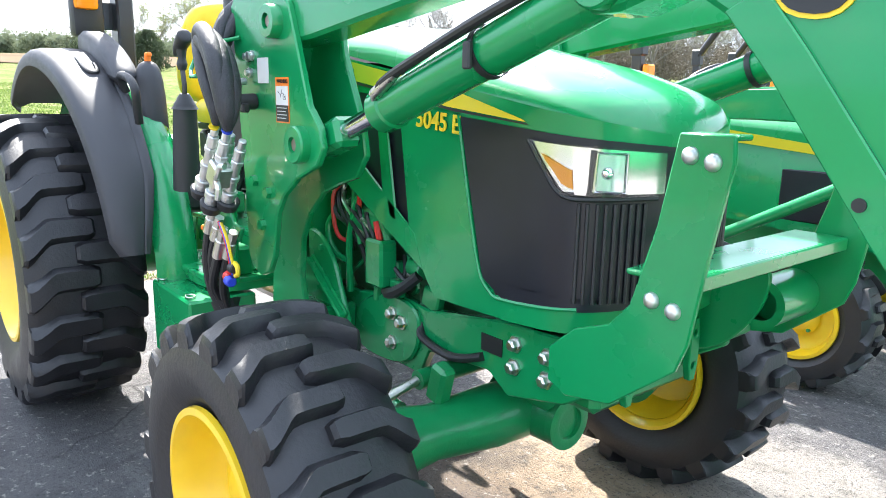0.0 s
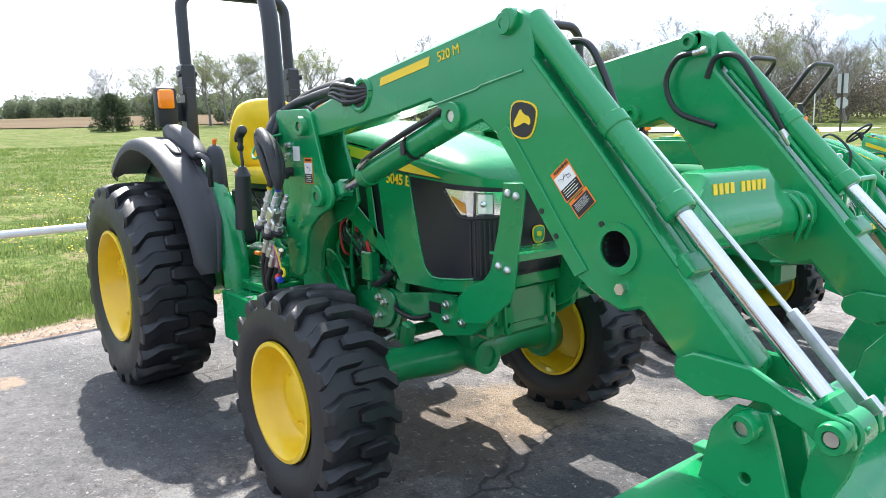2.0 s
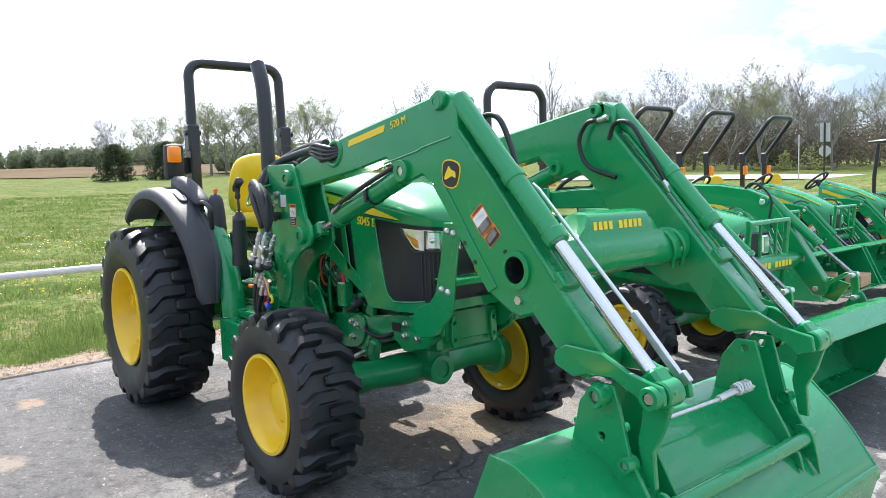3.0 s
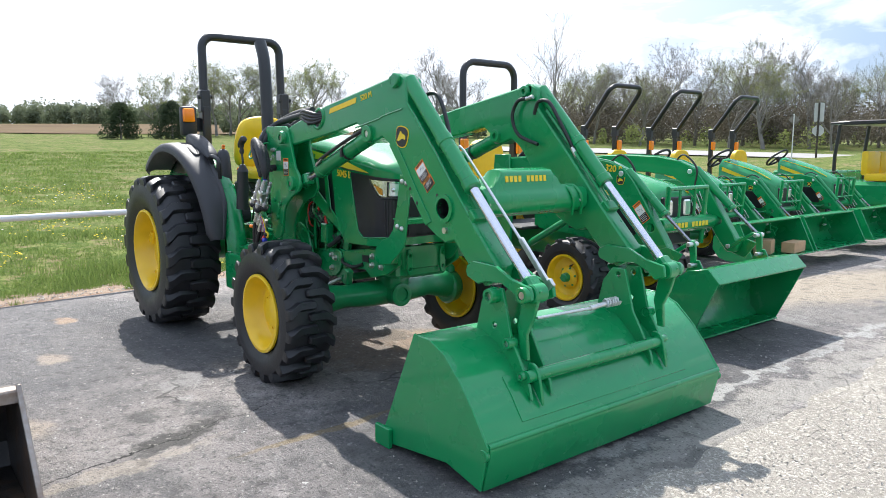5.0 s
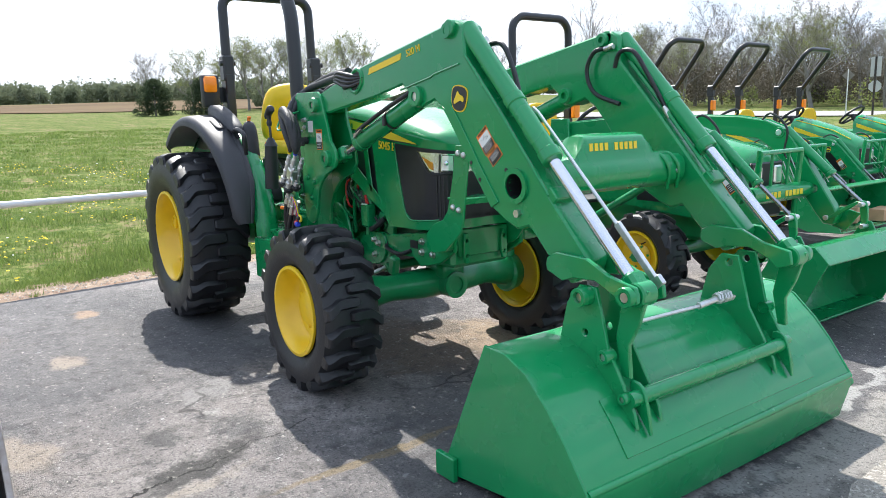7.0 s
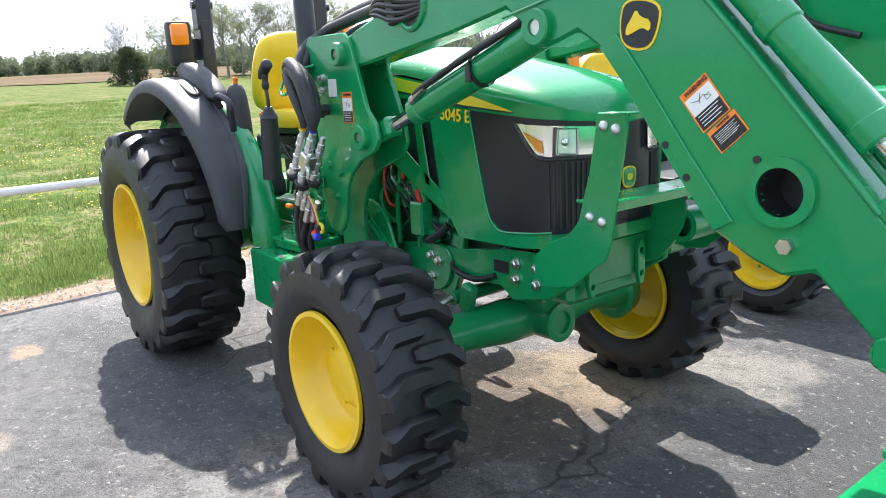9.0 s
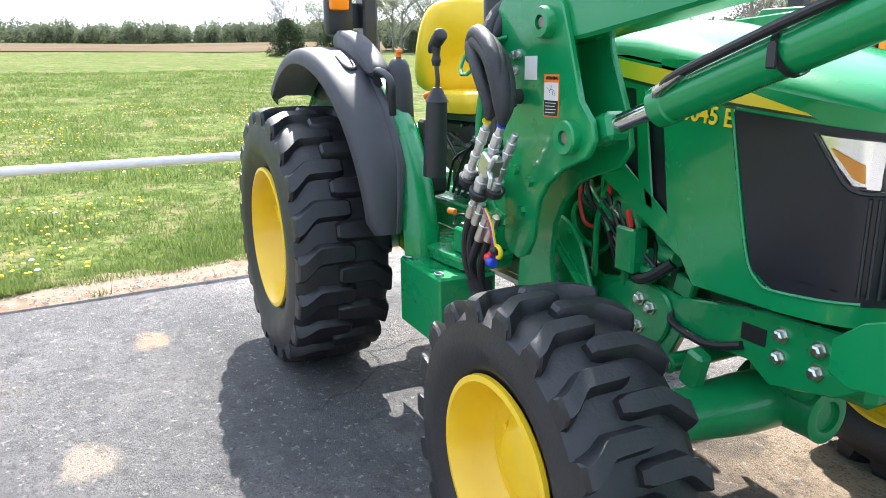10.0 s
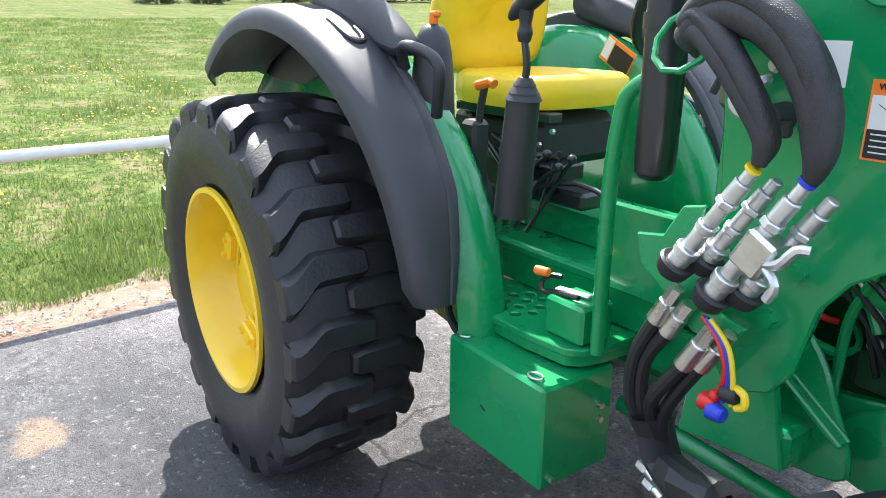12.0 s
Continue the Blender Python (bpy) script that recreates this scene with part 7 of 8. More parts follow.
for k, (bx_, bz_, br_) in enumerate(((1.427, 0.728, 0.047), (1.434, 0.700, 0.042), (1.446, 0.660, 0.046), (1.470, 0.632, 0.043), (1.505, 0.618, 0.047), (1.545, 0.616, 0.040), (1.585, 0.618, 0.044), (1.605, 0.612, 0.030))):
    up = min(1.0, k / 4)
    rows.append([(bx_ + (1 - up) * br_ * math.cos(a) * rb.uniform(0.86, 1.1) - up * 0.3 * br_ * math.sin(a), -0.605 + br_ * math.sin(a) * (1 - up) * rb.uniform(0.86, 1.1) + up * br_ * math.cos(a) * rb.uniform(0.86, 1.1), bz_ + (1 - up) * 0.35 * br_ * math.cos(a) + up * br_ * math.sin(a) * rb.uniform(0.82, 1.1)) for a in [math.tau * q / 14 for q in range(14)]])
    rows[-1].append(rows[-1][0])
boot.strip(rows)
part("hose_boot", boot, PLASTIC, tractor, "black crumpled hose boot", 25)
many("port_fitting", Geo().cyl((0, 0, 0), (0.03, -0.01, 0), 0.013, None, 6, 0.002).cyl((0.03, -0.01, 0), (0.055, -0.018, -0.004), 0.009, None, 12), STEEL, [(1.36 + 0.03 * (i % 2), -0.52 - 0.012 * i, 0.60 - 0.022 * i) for i in range(4)], tractor, "zinc port fitting")
for dx, m_ in ((0, RED), (0.008, BLUE), (0.016, DECAL)):
    part("wire", Geo().tube([(1.545 + dx, -0.665, 0.99), (1.585 + dx, -0.668, 0.955), (1.597 + dx, -0.662, 0.90), (1.578 + dx * 2, -0.652, 0.848)], 0.0045, 6, 5), m_, tractor, "thin electric wire")
part("red_plug", Geo().cyl((1.555, -0.65, 0.835), (1.585, -0.655, 0.838), 0.017, 0.013, 12, 0.003).ball((1.578, -0.652, 0.853), 0.011), RED, tractor, "red electric plug")
part("blue_plug", Geo().cyl((1.575, -0.655, 0.828), (1.605, -0.66, 0.828), 0.018, 0.014, 12, 0.003), BLUE, tractor, "blue electric plug")
part("yellow_cap", Geo().tube([(1.615, -0.655, 0.885), (1.632, -0.655, 0.878), (1.635, -0.655, 0.858), (1.620, -0.655, 0.850)], 0.007, 8, 3), DECAL, tractor)
part("black_plug", Geo().cyl((1.592, -0.655, 0.868), (1.622, -0.655, 0.870), 0.015, None, 12, 0.003), PLASTIC, tractor)
# mast fittings
part("mast_latch", Geo().tube([(1.545, -0.57, 1.372), (1.545, -0.60, 1.366), (1.515, -0.605, 1.345), (1.525, -0.605, 1.322), (1.565, -0.60, 1.318), (1.59, -0.595, 1.318)], 0.010, 10, 4), GALV, loader, "bent zinc latch pin")
part("latch_stop", Geo().cyl((1.578, -0.558, 1.318), (1.578, -0.612, 1.318), 0.022, 0.020, 16, 0.003).box((1.60, -0.60, 1.302), (0.025, 0.02, 0.025), 0.004), PLASTIC, loader)
many("mast_bolt", Geo().turned([(0, 0), (0.014, 0), (0.014, 0.006), (0.009, 0.007), (0.009, 0.016), (0, 0.016)], (0, 0, 0), Vector((0, -1, 0)).to_track_quat("Z", "Y"), 8), GALV, [(1.545, -0.557, 1.438), (1.568, -0.557, 1.440), (1.553, -0.557, 1.395)], loader, "zinc bolt", 20)
many("mast_stud", Geo().cyl((0, 0, 0), (0, -0.014, 0), 0.017, 0.015, 6), GREEN, [(1.64, -0.557, 1.075), (1.56, -0.557, 1.10), (1.60, -0.557, 0.98)], loader)
# hose port in the right and left boom
for sy in (-1, 1):
    ring = [(2.165 + 0.062 * math.cos(a) * math.cos(0.25), sy * 0.540, 1.628 + 0.062 * math.cos(a) * 0.22 + 0.055 * math.sin(a)) for a in [math.tau * k / 24 for k in range(25)]]
    pr = part("hose_port", Geo().tube(ring, 0.012, 8), GREEN, loader, "rounded hose port in the boom")
    # flat black disc stands in for the shade inside the port
    part("port_shadow", Geo().prism([(2.165 + 0.060 * math.cos(a) * 0.97, 1.628 + 0.013 * math.cos(a) + 0.053 * math.sin(a)) for a in [math.tau * k / 20 for k in range(20)]], min(sy * 0.5435, sy * 0.5405), max(sy * 0.5435, sy * 0.5405), "y"), PLASTIC, pr, "black disc painted as the shade inside the port")
    part("hose_clamp", Geo().box((2.06, sy * 0.545, 1.635), (0.05, 0.035, 0.085), 0.006, (0, -12, 0)), PLASTIC, pr)
    for dz in (-0.03, -0.008, 0.014, 0.034):
        part("port_hose", Geo().tube([(1.88, sy * 0.515, 1.652 + dz * 0.3), (1.97, sy * 0.545, 1.655 + dz * 0.8), (2.06, sy * 0.556, 1.638 + dz), (2.14, sy * 0.553, 1.630 + dz * 0.8), (2.20, sy * 0.535, 1.636 + dz * 0.5)], 0.010, 8, 5), HOSE, pr)
# knee hoses
for sy in (-1, 1):
    for pts in ([(3.03, sy * 0.40, 1.745), (2.95, sy * 0.395, 1.73), (2.905, sy * 0.395, 1.64), (2.96, sy * 0.395, 1.53), (3.12, sy * 0.40, 1.47)], [(3.06, sy * 0.43, 1.65), (3.10, sy * 0.42, 1.72), (3.19, sy * 0.415, 1.715), (3.27, sy * 0.425, 1.60), (3.36, sy * 0.455, 1.43)]):
        part("knee_hose", Geo().tube(pts, 0.011, 10, 6), HOSE, loader, "black hose looped at the boom knee")
    part("hose_end", Geo().cyl((3.02, sy * 0.40, 1.742), (3.07, sy * 0.405, 1.752), 0.014, None, 10).cyl((3.345, sy * 0.45, 1.45), (3.375, sy * 0.458, 1.40), 0.014, None, 10), STEEL, loader)
# step clutter
hook = part("hitch_hook", Geo().tube([(0.985, -0.43, 0.845), (0.955, -0.44, 0.842), (0.93, -0.445, 0.82), (0.945, -0.455, 0.80), (0.985, -0.45, 0.808), (1.06, -0.445, 0.815)], 0.007, 8, 4), BLACK_P, tractor, "small bent hook on the step")
part("hook_grip", Geo().cyl((0.935, -0.475, 0.86), (0.975, -0.465, 0.86), 0.012, None, 12, 0.003), ORANGE, hook)
part("flat_bar", Geo().box((1.02, -0.42, 0.812), (0.10, 0.025, 0.006), 0.002, (0, 0, 12)), GALV, tractor)
part("side_lever", Geo().tube([(0.58, -0.40, 1.00), (0.60, -0.40, 1.20), (0.62, -0.40, 1.285)], 0.011, 8, 3).box((0.58, -0.40, 1.08), (0.07, 0.06, 0.22), 0.012), PLASTIC, tractor)
part("lever_tip", Geo().tube([(0.60, -0.41, 1.285), (0.645, -0.40, 1.298), (0.66, -0.40, 1.292)], 0.014, 10), ORANGE, tractor, "orange lever tip")
part("fuel_strap", Geo().tube([(0.60, -0.50, 0.70), (0.63, -0.52, 0.64), (0.72, -0.53, 0.60), (0.80, -0.52, 0.62)], 0.012, 8, 4), HOSE, tractor)
part("pedal", Geo().box((1.10, -0.18, 0.92), (0.10, 0.06, 0.02), 0.005, (0, 35, 0)).tube([(1.12, -0.18, 0.90), (1.25, -0.18, 0.98), (1.32, -0.18, 1.05)], 0.012, 8, 3), PLASTIC, tractor)
part("linkage", Geo().tube([(0.62, -0.24, 0.98), (0.80, -0.20, 1.02), (0.95, -0.18, 0.98)], 0.008, 8, 3).tube([(0.66, -0.22, 0.90), (0.72, -0.20, 1.10)], 0.007, 8).box((0.72, -0.16, 0.97), (0.22, 0.10, 0.05), 0.01), BLACK_P, tractor, "black control linkage under the seat")
part("tunnel", Geo().box((0.95, 0, 0.86), (0.9, 0.28, 0.10), 0.02).box((1.20, -0.33, 0.93), (0.30, 0.02, 0.22), 0.005), GREEN, tractor)
danger = part("danger_label", Geo().box((1.48, -0.262, 0.800), (0.07, 0.002, 0.026), 0.0, (0, 18, 0)), DECAL_BLACK, tractor, "small black danger label")
lettering("caption", "DANGER", 0.013, DECAL_WHITE, danger, Matrix.Translation((1.482, -0.2635, 0.801)) @ Matrix.Rotation(radians(18), 4, "Y") @ Matrix.Rotation(radians(90), 4, "X"), 0.0003)
part("side_shield", Geo().prism(grow([(1.35, 0.58), (1.35, 0.88), (1.45, 0.93), (1.53, 0.91), (1.60, 0.84), (1.64, 0.74), (1.68, 0.66), (1.68, 0.58)], 2), -0.330, -0.312, "y", 0.006), GREEN, tractor, "green lower side shield")
part("shield_rib", Geo().box((1.565, -0.343, 0.757), (0.25, 0.026, 0.014), 0.004, (0, 36, 0)).box((1.565, -0.333, 0.757), (0.25, 0.010, 0.034), 0.003, (0, 36, 0)), GREEN, tractor)
many("shield_bolt", Geo().cyl((0, 0, 0), (0, -0.012, 0), 0.012, 0.010, 6), GREEN, [(1.42, -0.330, 0.86), (1.53, -0.330, 0.875), (1.44, -0.330, 0.66)], tractor)

# ---- utility vehicle at the end of the row ----
utv = thing("utility_vehicle", "green utility vehicle with a black canopy and yellow bench seat", "vehicle", place=(1.05, 11.5, 0))
part("canopy", Geo().prism(grow([(-0.80, 1.88), (0.72, 1.90), (0.78, 1.94), (0.72, 1.97), (-0.80, 1.96)], 1), -0.68, 0.68, "y", 0.015), BLACK_P, utv, "black canopy roof")
for x, y in ((-0.70, -0.62), (0.62, -0.62), (-0.70, 0.62), (0.62, 0.62)):
    part("canopy_post", Geo().tube([(x, y, 0.75), (x, y, 1.35), (x * 0.92, y, 1.90)], 0.032, 10), BLACK_P, utv)
part("seat", Geo().box((0.02, 0, 0.98), (0.46, 1.18, 0.14), 0.04, None, 2).box((-0.22, -0.30, 1.22), (0.12, 0.56, 0.42), 0.04, None, 2).box((-0.22, 0.30, 1.22), (0.12, 0.56, 0.42), 0.04, None, 2), SEAT, utv, "yellow bench seat")
part("body", Geo().box((0.0, 0, 0.68), (1.5, 1.30, 0.44), 0.06).box((1.15, 0, 0.86), (0.95, 1.25, 0.36), 0.10, (0, 6, 0)).box((-1.25, 0, 0.90), (1.1, 1.35, 0.34), 0.03), GREEN, utv, "green body and cargo bed")
part("dash", Geo().box((0.70, 0, 1.12), (0.14, 1.22, 0.14), 0.03).box((1.2, -0.1, 1.06), (0.9, 0.9, 0.03), 0.01), PLASTIC, utv)
for x in (-1.05, 1.15):
    for sy in (-1, 1):
        wheel(utv, (x, sy * 0.60, 0.32), 0.32, 0.26, 0.16, 0.2, 0.05, 0.05, 14, 0.02, 0.05, 0.05, sy)

# ---- boards lying by the small buckets, road signs ----
bd = solo("tan_block", Geo().box((1.80, 5.73, 0.285), (0.20, 0.26, 0.17), 0.006, (0, 0, 18)), TAN, "pale tan block standing in a small bucket", "block", "tan blocks")
solo("tan_block", Geo().box((1.98, 6.10, 0.27), (0.16, 0.36, 0.13), 0.006, (0, 0, 6)), TAN, "pale tan block standing in a small bucket", "block", "tan blocks")
for px, py, kind in ((-10.6, 34.5, 0), (-12.3, 35.5, 1)):
    z0 = rise(px, py)
    sg = thing("road_sign", "pale back of a road sign on a steel post", "sign", "road signs")
    part("post", Geo().cyl((px, py - 0.09, z0 - 0.2), (px, py - 0.09, z0 + (2.6 if kind == 0 else 2.3)), 0.05 if kind == 0 else 0.03, None, 8), RUST if kind == 0 else GALV, sg)
    if kind == 0:
        part("panel", Geo().box((px, py - 0.05, z0 + 2.15), (0.44, 0.01, 0.90), 0.0, (0, 0, 25)), SIGN, sg)
        part("panel", Geo().prism([(0.28 * math.cos(a), 0.28 * math.sin(a)) for a in [math.tau * (k + 0.5) / 8 for k in range(8)]], -0.005, 0.005, "y").moved(Matrix.Translation((px, py - 0.05, z0 + 1.25)) @ Matrix.Rotation(radians(25), 4, "Z")), SIGN, sg)
    else:
        part("panel", Geo().prism([(0.28, 0), (0, 0.28), (-0.28, 0), (0, -0.28)], -0.005, 0.005, "y").moved(Matrix.Translation((px, py - 0.05, z0 + 2.0)) @ Matrix.Rotation(radians(25), 4, "Z")), BARK, sg)

# ---- trees ----


def branch(g, p, d, length, r, depth, rnd, tips, spread):
    n = 3
    pts, q, v = [p], p.copy(), d.copy()
    rs = [r]
    for k in range(n):
        v = (v + Vector((rnd.uniform(-1, 1), rnd.uniform(-1, 1), rnd.uniform(-0.4, 0.7))) * 0.20).normalized()
        q = q + v * length / n
        pts.append(q.copy())
        rs.append(r * (1 - 0.5 * (k + 1) / n))
    g.tube(pts, rs, 6 if depth < 2 else 3)
    if depth > 1:
        tips.extend(pts[1:])
    if depth >= 5:
        return
    for k in range((6, 4, 4, 3, 2)[depth]):
        t = rnd.uniform(0.3, 1.0)
        i = min(n - 1, int(t * n))
        a = pts[i].lerp(pts[i + 1], t * n - i)
        side = Vector((rnd.uniform(-1, 1), rnd.uniform(-1, 1), rnd.uniform(-0.2, 0.5))).normalized()
        nd = (v * (1 - spread) + side * spread + Vector((0, 0, 0.14))).normalized()
        branch(g, a, nd, length * rnd.uniform(0.52, 0.74), r * 0.5 * (1 - 0.3 * t) + 0.004, depth + 1, rnd, tips, spread)


def leaves(pts, n, size, spreadr, rnd):
    g = Geo()
    for _ in range(n):
        c = rnd.choice(pts) + Vector((rnd.gauss(0, 1), rnd.gauss(0, 1), rnd.gauss(0, 0.8))) * spreadr
        a = Vector((rnd.uniform(-1, 1), rnd.uniform(-1, 1), rnd.uniform(-1, 1))).normalized()
        b = a.orthogonal().normalized()
        s = size * rnd.uniform(0.5, 1.3)
        g.add([c + a * s, c + b * s * 0.6, c - a * s, c - b * s * 0.6], [(0, 1, 2, 3)])
    return g


def tree(label, seed, h, leaf, n, group, spread, trunk=0.36, size=0.0058):
    rnd = random.Random(seed)
    t = thing("tree", label, "tree", group)
    g, tips = Geo(), []
    branch(g, Vector((0, 0, -0.3)), Vector((0, 0, 1)), h * trunk, h * 0.015, 0, rnd, tips, spread)
    part("trunk", g, BARK, t, smooth=60)
    part("crown", leaves(tips, n, h * size, h * 0.012, rnd), leaf, t, smooth=0)
    return t


def cedar(seed, h):
    rnd = random.Random(seed)
    t = thing("cedar", "dense dark green cedar bush at the field edge", "tree", "field edge trees")
    part("trunk", Geo().cyl((0, 0, -0.3), (0, 0, h * 0.8), 0.12, 0.03, 8), BARK, t)
    pts = []
    for _ in range(700):
        z = rnd.random()
        a = rnd.uniform(0, math.tau)
        r = h * 0.50 * (1 - z ** 2.6) ** 0.6 * rnd.uniform(0.35, 1.0) * (0.9 + 0.16 * math.sin(3 * a + seed) + 0.1 * math.sin(5 * a + 7 * z))
        pts.append(Vector((r * math.cos(a), r * math.sin(a), h * (0.03 + 0.85 * z))))
    part("crown", leaves(pts, 9000, h * 0.020, h * 0.03, rnd), LEAF_D, t, smooth=0)
    return t


def polar(az, d):
    """A place d metres out from the lot's corner, az degrees counted from the x axis."""
    return 5.5 + d * math.cos(radians(az)), -2.5 + d * math.sin(radians(az))


def plant(kinds, spots):
    for i, (az, d, k) in enumerate(spots):
        ob = kinds[i % len(kinds)]
        x, y = polar(az, d)
        m = pose(x, y, rise(x, y) - 0.1, 0, 0, 53 * i) @ Matrix.Scale(k, 4)
        if i < len(kinds):
            ob.matrix_world = m
        else:
            copy_thing(ob, m).scale = (k, k, k)


GREENS = [tree("young tree with fresh pale green spring leaves", 11 + i, 9, LEAF, 3400, "field edge trees", 0.60, 0.40) for i in range(3)]
BARES = [tree("tall half-bare tree with reddish buds", 31 + i, 13, LEAF_B, 3200, "woods trees", 0.50, 0.42, 0.0042) for i in range(4)]
MIXED = [tree("tall tree with thin green spring leaves", 51 + i, 13, LEAF, 4200, "woods trees", 0.52, 0.42, 0.0045) for i in range(2)]
SNAG = [tree("dead leafless grey tree", 91, 11, LEAF_B, 20, "woods trees", 0.45, 0.5)]
CEDARS = [cedar(71, 3.7), cedar(72, 3.9)]
plant(GREENS, [(162.6, 80, 1.05), (158.6, 84, 1.25), (156.8, 80, 1.3), (154.9, 82, 1.25), (151.6, 80, 1.3), (157.6, 88, 1.25), (153.2, 86, 1.2), (131.0, 80, 1.0), (161.0, 86, 0.95)])
plant(CEDARS, [(165.2, 72, 1.0), (161.7, 73, 1.0), (156.0, 80, 0.7), (103.5, 76, 1.7), (101, 78, 1.6), (105.5, 80, 1.3)])
plant(SNAG, [(131.9, 66, 1.0)])
rw = random.Random(5)
bare, mix = [(164.7, 78, 0.62), (149.6, 90, 0.74), (141.6, 82, 1.0), (139.6, 78, 0.86), (146.0, 95, 0.72), (143.4, 84, 0.85), (125.0, 74, 0.95)], [(130.0, 74, 0.78), (128.5, 78, 0.80)]
for i in range(46):
    az = 97 + 34 * i / 46 + rw.uniform(-0.4, 0.4)
    (bare if i % 3 else mix).append((az, rw.uniform(66, 96), rw.uniform(0.58, 1.02)))
plant(BARES, bare)
plant(MIXED, mix)


def thicket(name, label, az0, az1, d0, d1, h, n, size, leaf, seed):
    """A belt of far brush: rounded crowns of many small leaf clumps between two bearings."""
    rnd = random.Random(seed)
    g = Geo()
    per = 180
    for _ in range(n // per):
        x, y = polar(rnd.uniform(az0, az1), rnd.uniform(d0, d1))
        hh = h * rnd.uniform(0.5, 1.1)
        rx = hh * rnd.uniform(0.30, 0.48)
        ph = rnd.uniform(0, 6)
        for _ in range(per):
            a, e = rnd.uniform(0, math.tau), math.asin(rnd.uniform(-0.95, 1))
            k = (0.82 + 0.12 * math.sin(3 * a + ph) + 0.10 * math.sin(5 * e + 2 * a + ph)) * rnd.uniform(0.72, 1.06)
            c = Vector((x + k * rx * math.cos(a) * math.cos(e), y + k * rx * math.sin(a) * math.cos(e), rise(x, y) + hh * 0.5 + k * hh * 0.5 * math.sin(e)))
            u = Vector((rnd.uniform(-1, 1), rnd.uniform(-1, 1), rnd.uniform(-1, 1))).normalized()
            v = u.orthogonal().normalized()
            s = size * rnd.uniform(0.5, 1.3)
            g.add([c + u * s, c + v * s * 0.7, c - u * s, c - v * s * 0.7], [(0, 1, 2, 3)])
    return solo(name, g, leaf, label, "trees", kind="stuff", smooth=0)


thicket("brush", "brown and green undergrowth at the foot of the woods", 93, 133, 70, 98, 4.8, 150000, 0.10, LEAF_B, 1)
thicket("green_brush", "pale green undergrowth at the foot of the woods", 93, 133, 66, 90, 2.8, 7020, 0.10, LEAF, 4)
# far woods and hedge take the leaf colour with haze painted in
thicket("far_woods", "line of far trees beyond the field, with haze painted into the leaf colour", 128, 196, 205, 250, 6.4, 190000, 0.34, LEAF_H, 2)
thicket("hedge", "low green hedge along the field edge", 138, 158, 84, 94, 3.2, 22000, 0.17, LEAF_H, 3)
fieldg = Geo().strip([[(*polar(az, d), rise(*polar(az, d)) + 0.06) for d in (90, 105, 120, 140, 170, 205)] for az in range(148, 200, 2)])
solo("stubble_field", fieldg, STUBBLE, "brown stubble field beyond the meadow", "field", kind="structure", smooth=0)
roadg = Geo().strip([[(*polar(az, d), rise(*polar(az, d)) + 0.05) for d in (49, 53, 57.5)] for az in range(92, 146, 1)])
solo("road", roadg, ROAD, "pale road in front of the woods", "road", kind="structure", smooth=0)

# ---- grass, flowers and loose stones ----
rg = random.Random(21)


def grass_blades():
    g = Geo()
    for k in range(110000):
        far = rg.random() ** 2.6
        y = rg.uniform(-4.6 - 4 * far, 1.6 + 10 * far)
        x = edge_x(y) - 0.46 - 34.0 * far + 0.15 * noise.noise((y * 1.5, 3, 0))
        tuft = noise.noise((x * 0.9, y * 0.9, 4.0)) + 0.5 * noise.noise((x * 2.7, y * 2.7, 1.0))
        if tuft < -0.2 and rg.random() < 0.7:
            continue
        h = (0.026 + 0.045 * max(0, tuft + 0.3) + 0.10 * max(0, tuft - 0.25)) * rg.uniform(0.6, 1.5)
        a = rg.uniform(0, math.tau)
        w = 0.004 + 0.03 * far
        lean = h * rg.uniform(0.2, 0.9)
        z = rise(x, y) - 0.03 + (0.05 * noise.noise((x * 0.35, y * 0.35, 0)) if x < -3 else 0)
        dx, dy = math.cos(a), math.sin(a)
        g.add([(x - dy * w, y + dx * w, z), (x + dy * w, y - dx * w, z), (x + dx * lean, y + dy * lean, z + h)], [(0, 1, 2)])
    for k in range(22000):
        y = rg.uniform(-5, 2)
        x = edge_x(y) - 0.05 - abs(rg.gauss(0, 0.30))
        if noise.noise((x * 2.6, y * 1.5, 7.0)) < 0.34 - 1.1 * (edge_x(y) - x):
            continue
        h, a = rg.uniform(0.025, 0.085), rg.uniform(0, math.tau)
        dx, dy = math.cos(a), math.sin(a)
        g.add([(x - dy * 0.004, y + dx * 0.004, -0.015), (x + dy * 0.004, y - dx * 0.004, -0.015), (x + dx * h * 0.6, y + dy * h * 0.6, h - 0.015)], [(0, 1, 2)])
    return g


solo("grass_blades", grass_blades(), BLADE, "uneven spring grass along the lot's edge", "grass", kind="stuff", smooth=0)


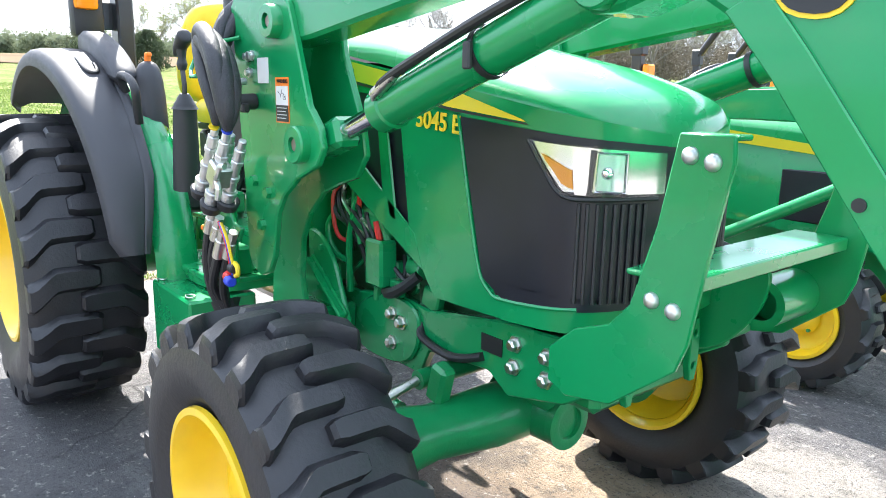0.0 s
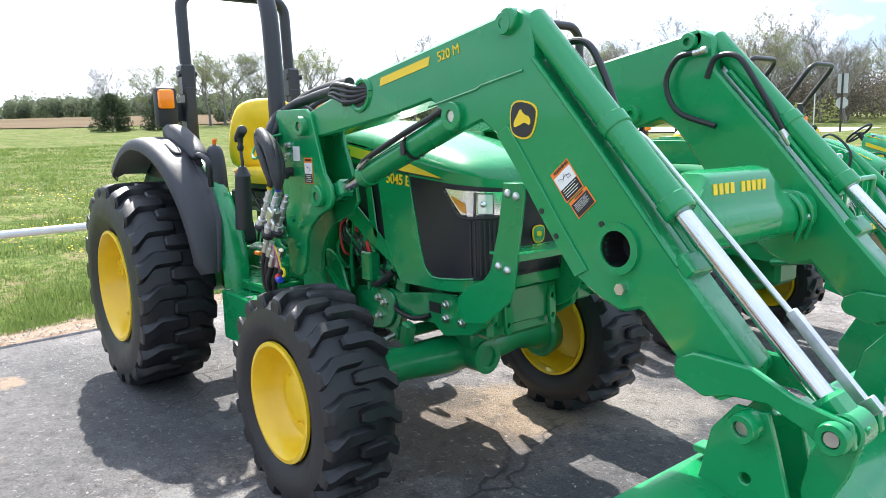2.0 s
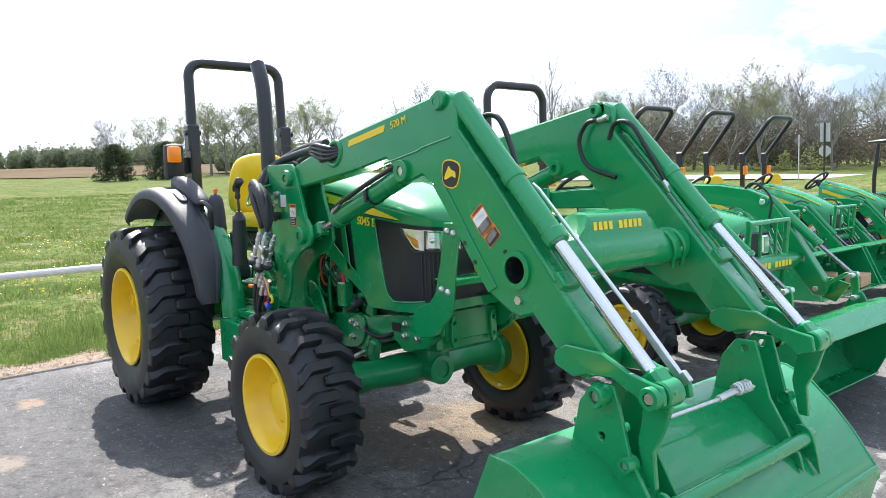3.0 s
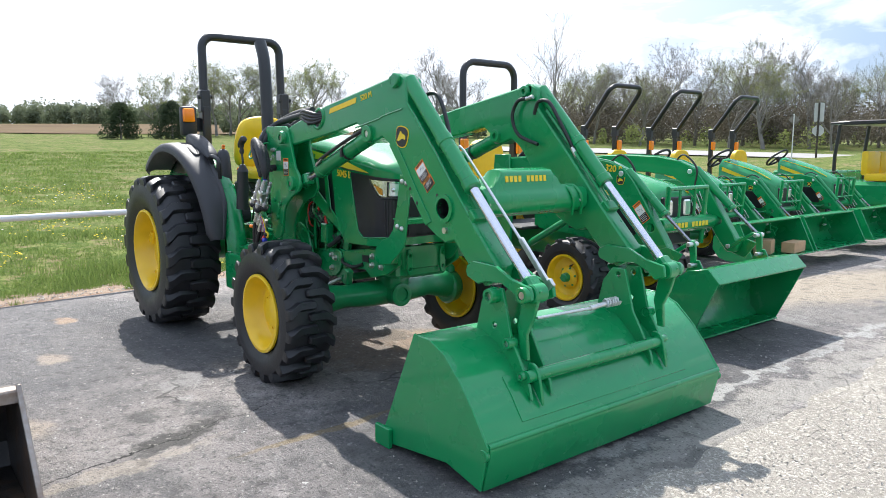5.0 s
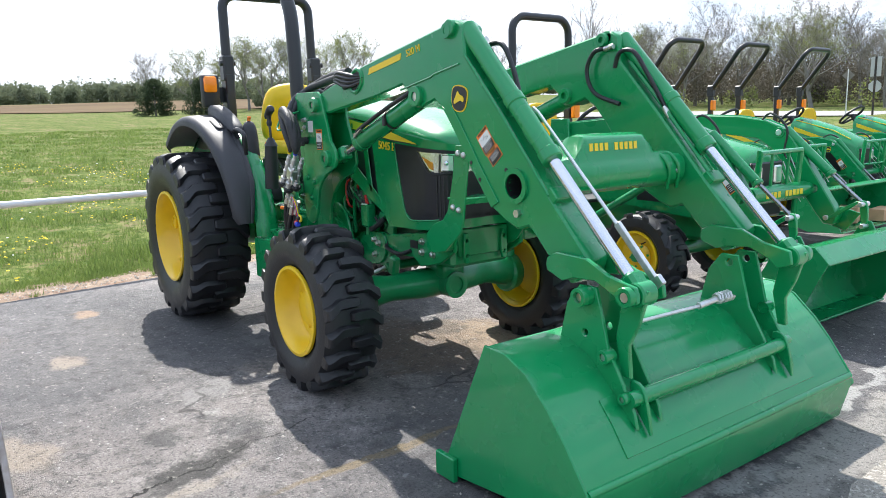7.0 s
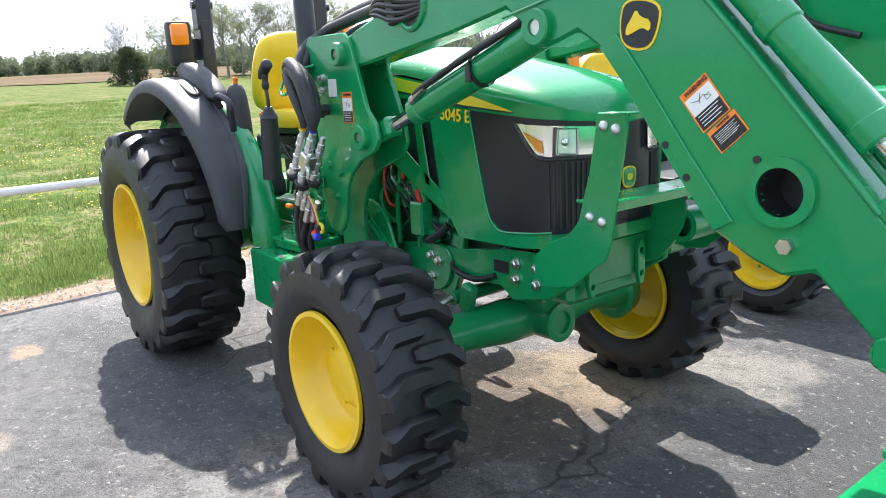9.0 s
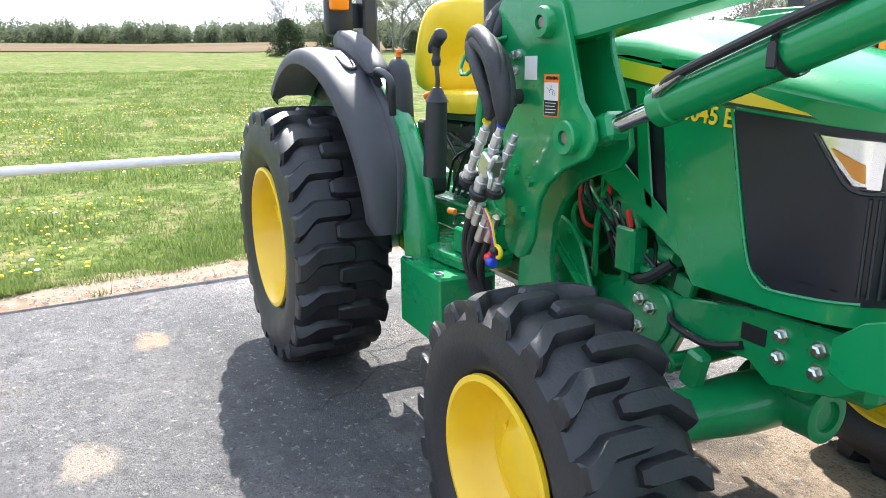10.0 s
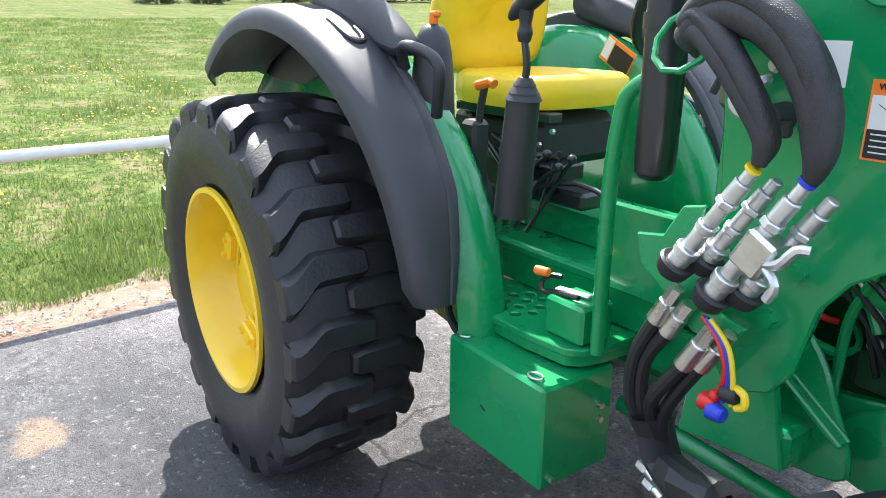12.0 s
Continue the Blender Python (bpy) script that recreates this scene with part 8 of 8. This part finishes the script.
def dandelions(n, r, seed):
    rnd = random.Random(seed)
    g = Geo()
    for _ in range(n):
        y = rnd.uniform(-6, 2)
        x = edge_x(y) - 0.7 - 14 * rnd.random() ** 1.8
        if noise.noise((x * 0.6, y * 0.6, 9)) < -0.05:
            continue
        z = rise(x, y) + 0.025 + rnd.uniform(0, 0.03)
        k = r * rnd.uniform(0.7, 1.3)
        g.turned([(0, 0), (k, 0.004), (k * 0.6, 0.012), (0, 0.014)], (x, y, z), Matrix.Identity(3), 6)
    return g


solo("dandelions", dandelions(2000, 0.016, 3), PETAL, "yellow dandelions scattered in the grass", "flowers", kind="stuff", smooth=0)
solo("seed_heads", dandelions(160, 0.020, 4), DECAL_WHITE, "white dandelion seed heads in the grass", "flowers", kind="stuff", smooth=0)


def stones(n, place, size, seed):
    rnd = random.Random(seed)
    g = Geo()
    for _ in range(n):
        x, y = place(rnd)
        s = size * rnd.uniform(0.4, 1.5)
        q = Euler((rnd.uniform(0, 6), rnd.uniform(0, 6), rnd.uniform(0, 6))).to_matrix()
        v = [q @ Vector(p) for p in ((s, 0, 0), (-s * 0.9, 0.1 * s, 0), (0, s * 0.8, 0), (0, -s, 0), (0, 0.1 * s, s * 0.6), (0, 0, -s * 0.6))]
        g.add([(x + p.x, y + p.y, 0.006 + s * 0.3 + p.z * 0.7) for p in v], [(0, 2, 4), (2, 1, 4), (1, 3, 4), (3, 0, 4), (2, 0, 5), (1, 2, 5), (3, 1, 5), (0, 3, 5)])
    return g


solo("gravel_stones", stones(12000, lambda r: (4.5 + (r.gauss(0, 0.45) if r.random() < 0.14 else abs(r.gauss(0, 1.2))), r.uniform(-3.5, 5.5)), 0.006, 8), STONE, "loose pale gravel stones", "gravel", kind="stuff", smooth=0)
solo("loose_stones", stones(260, lambda r: (r.uniform(-1.2, 4.4), r.uniform(-3.2, 4)), 0.007, 9), STONE, "small stones scattered on the asphalt", "stones", kind="stuff", smooth=0)
solo("verge_stones", stones(900, lambda r: (lambda y: (edge_x(y) - 0.02 - abs(r.gauss(0, 0.16)), y))(r.uniform(-5, 2)), 0.010, 10), STONE, "small stones in the dirt verge", "stones", kind="stuff", smooth=0)
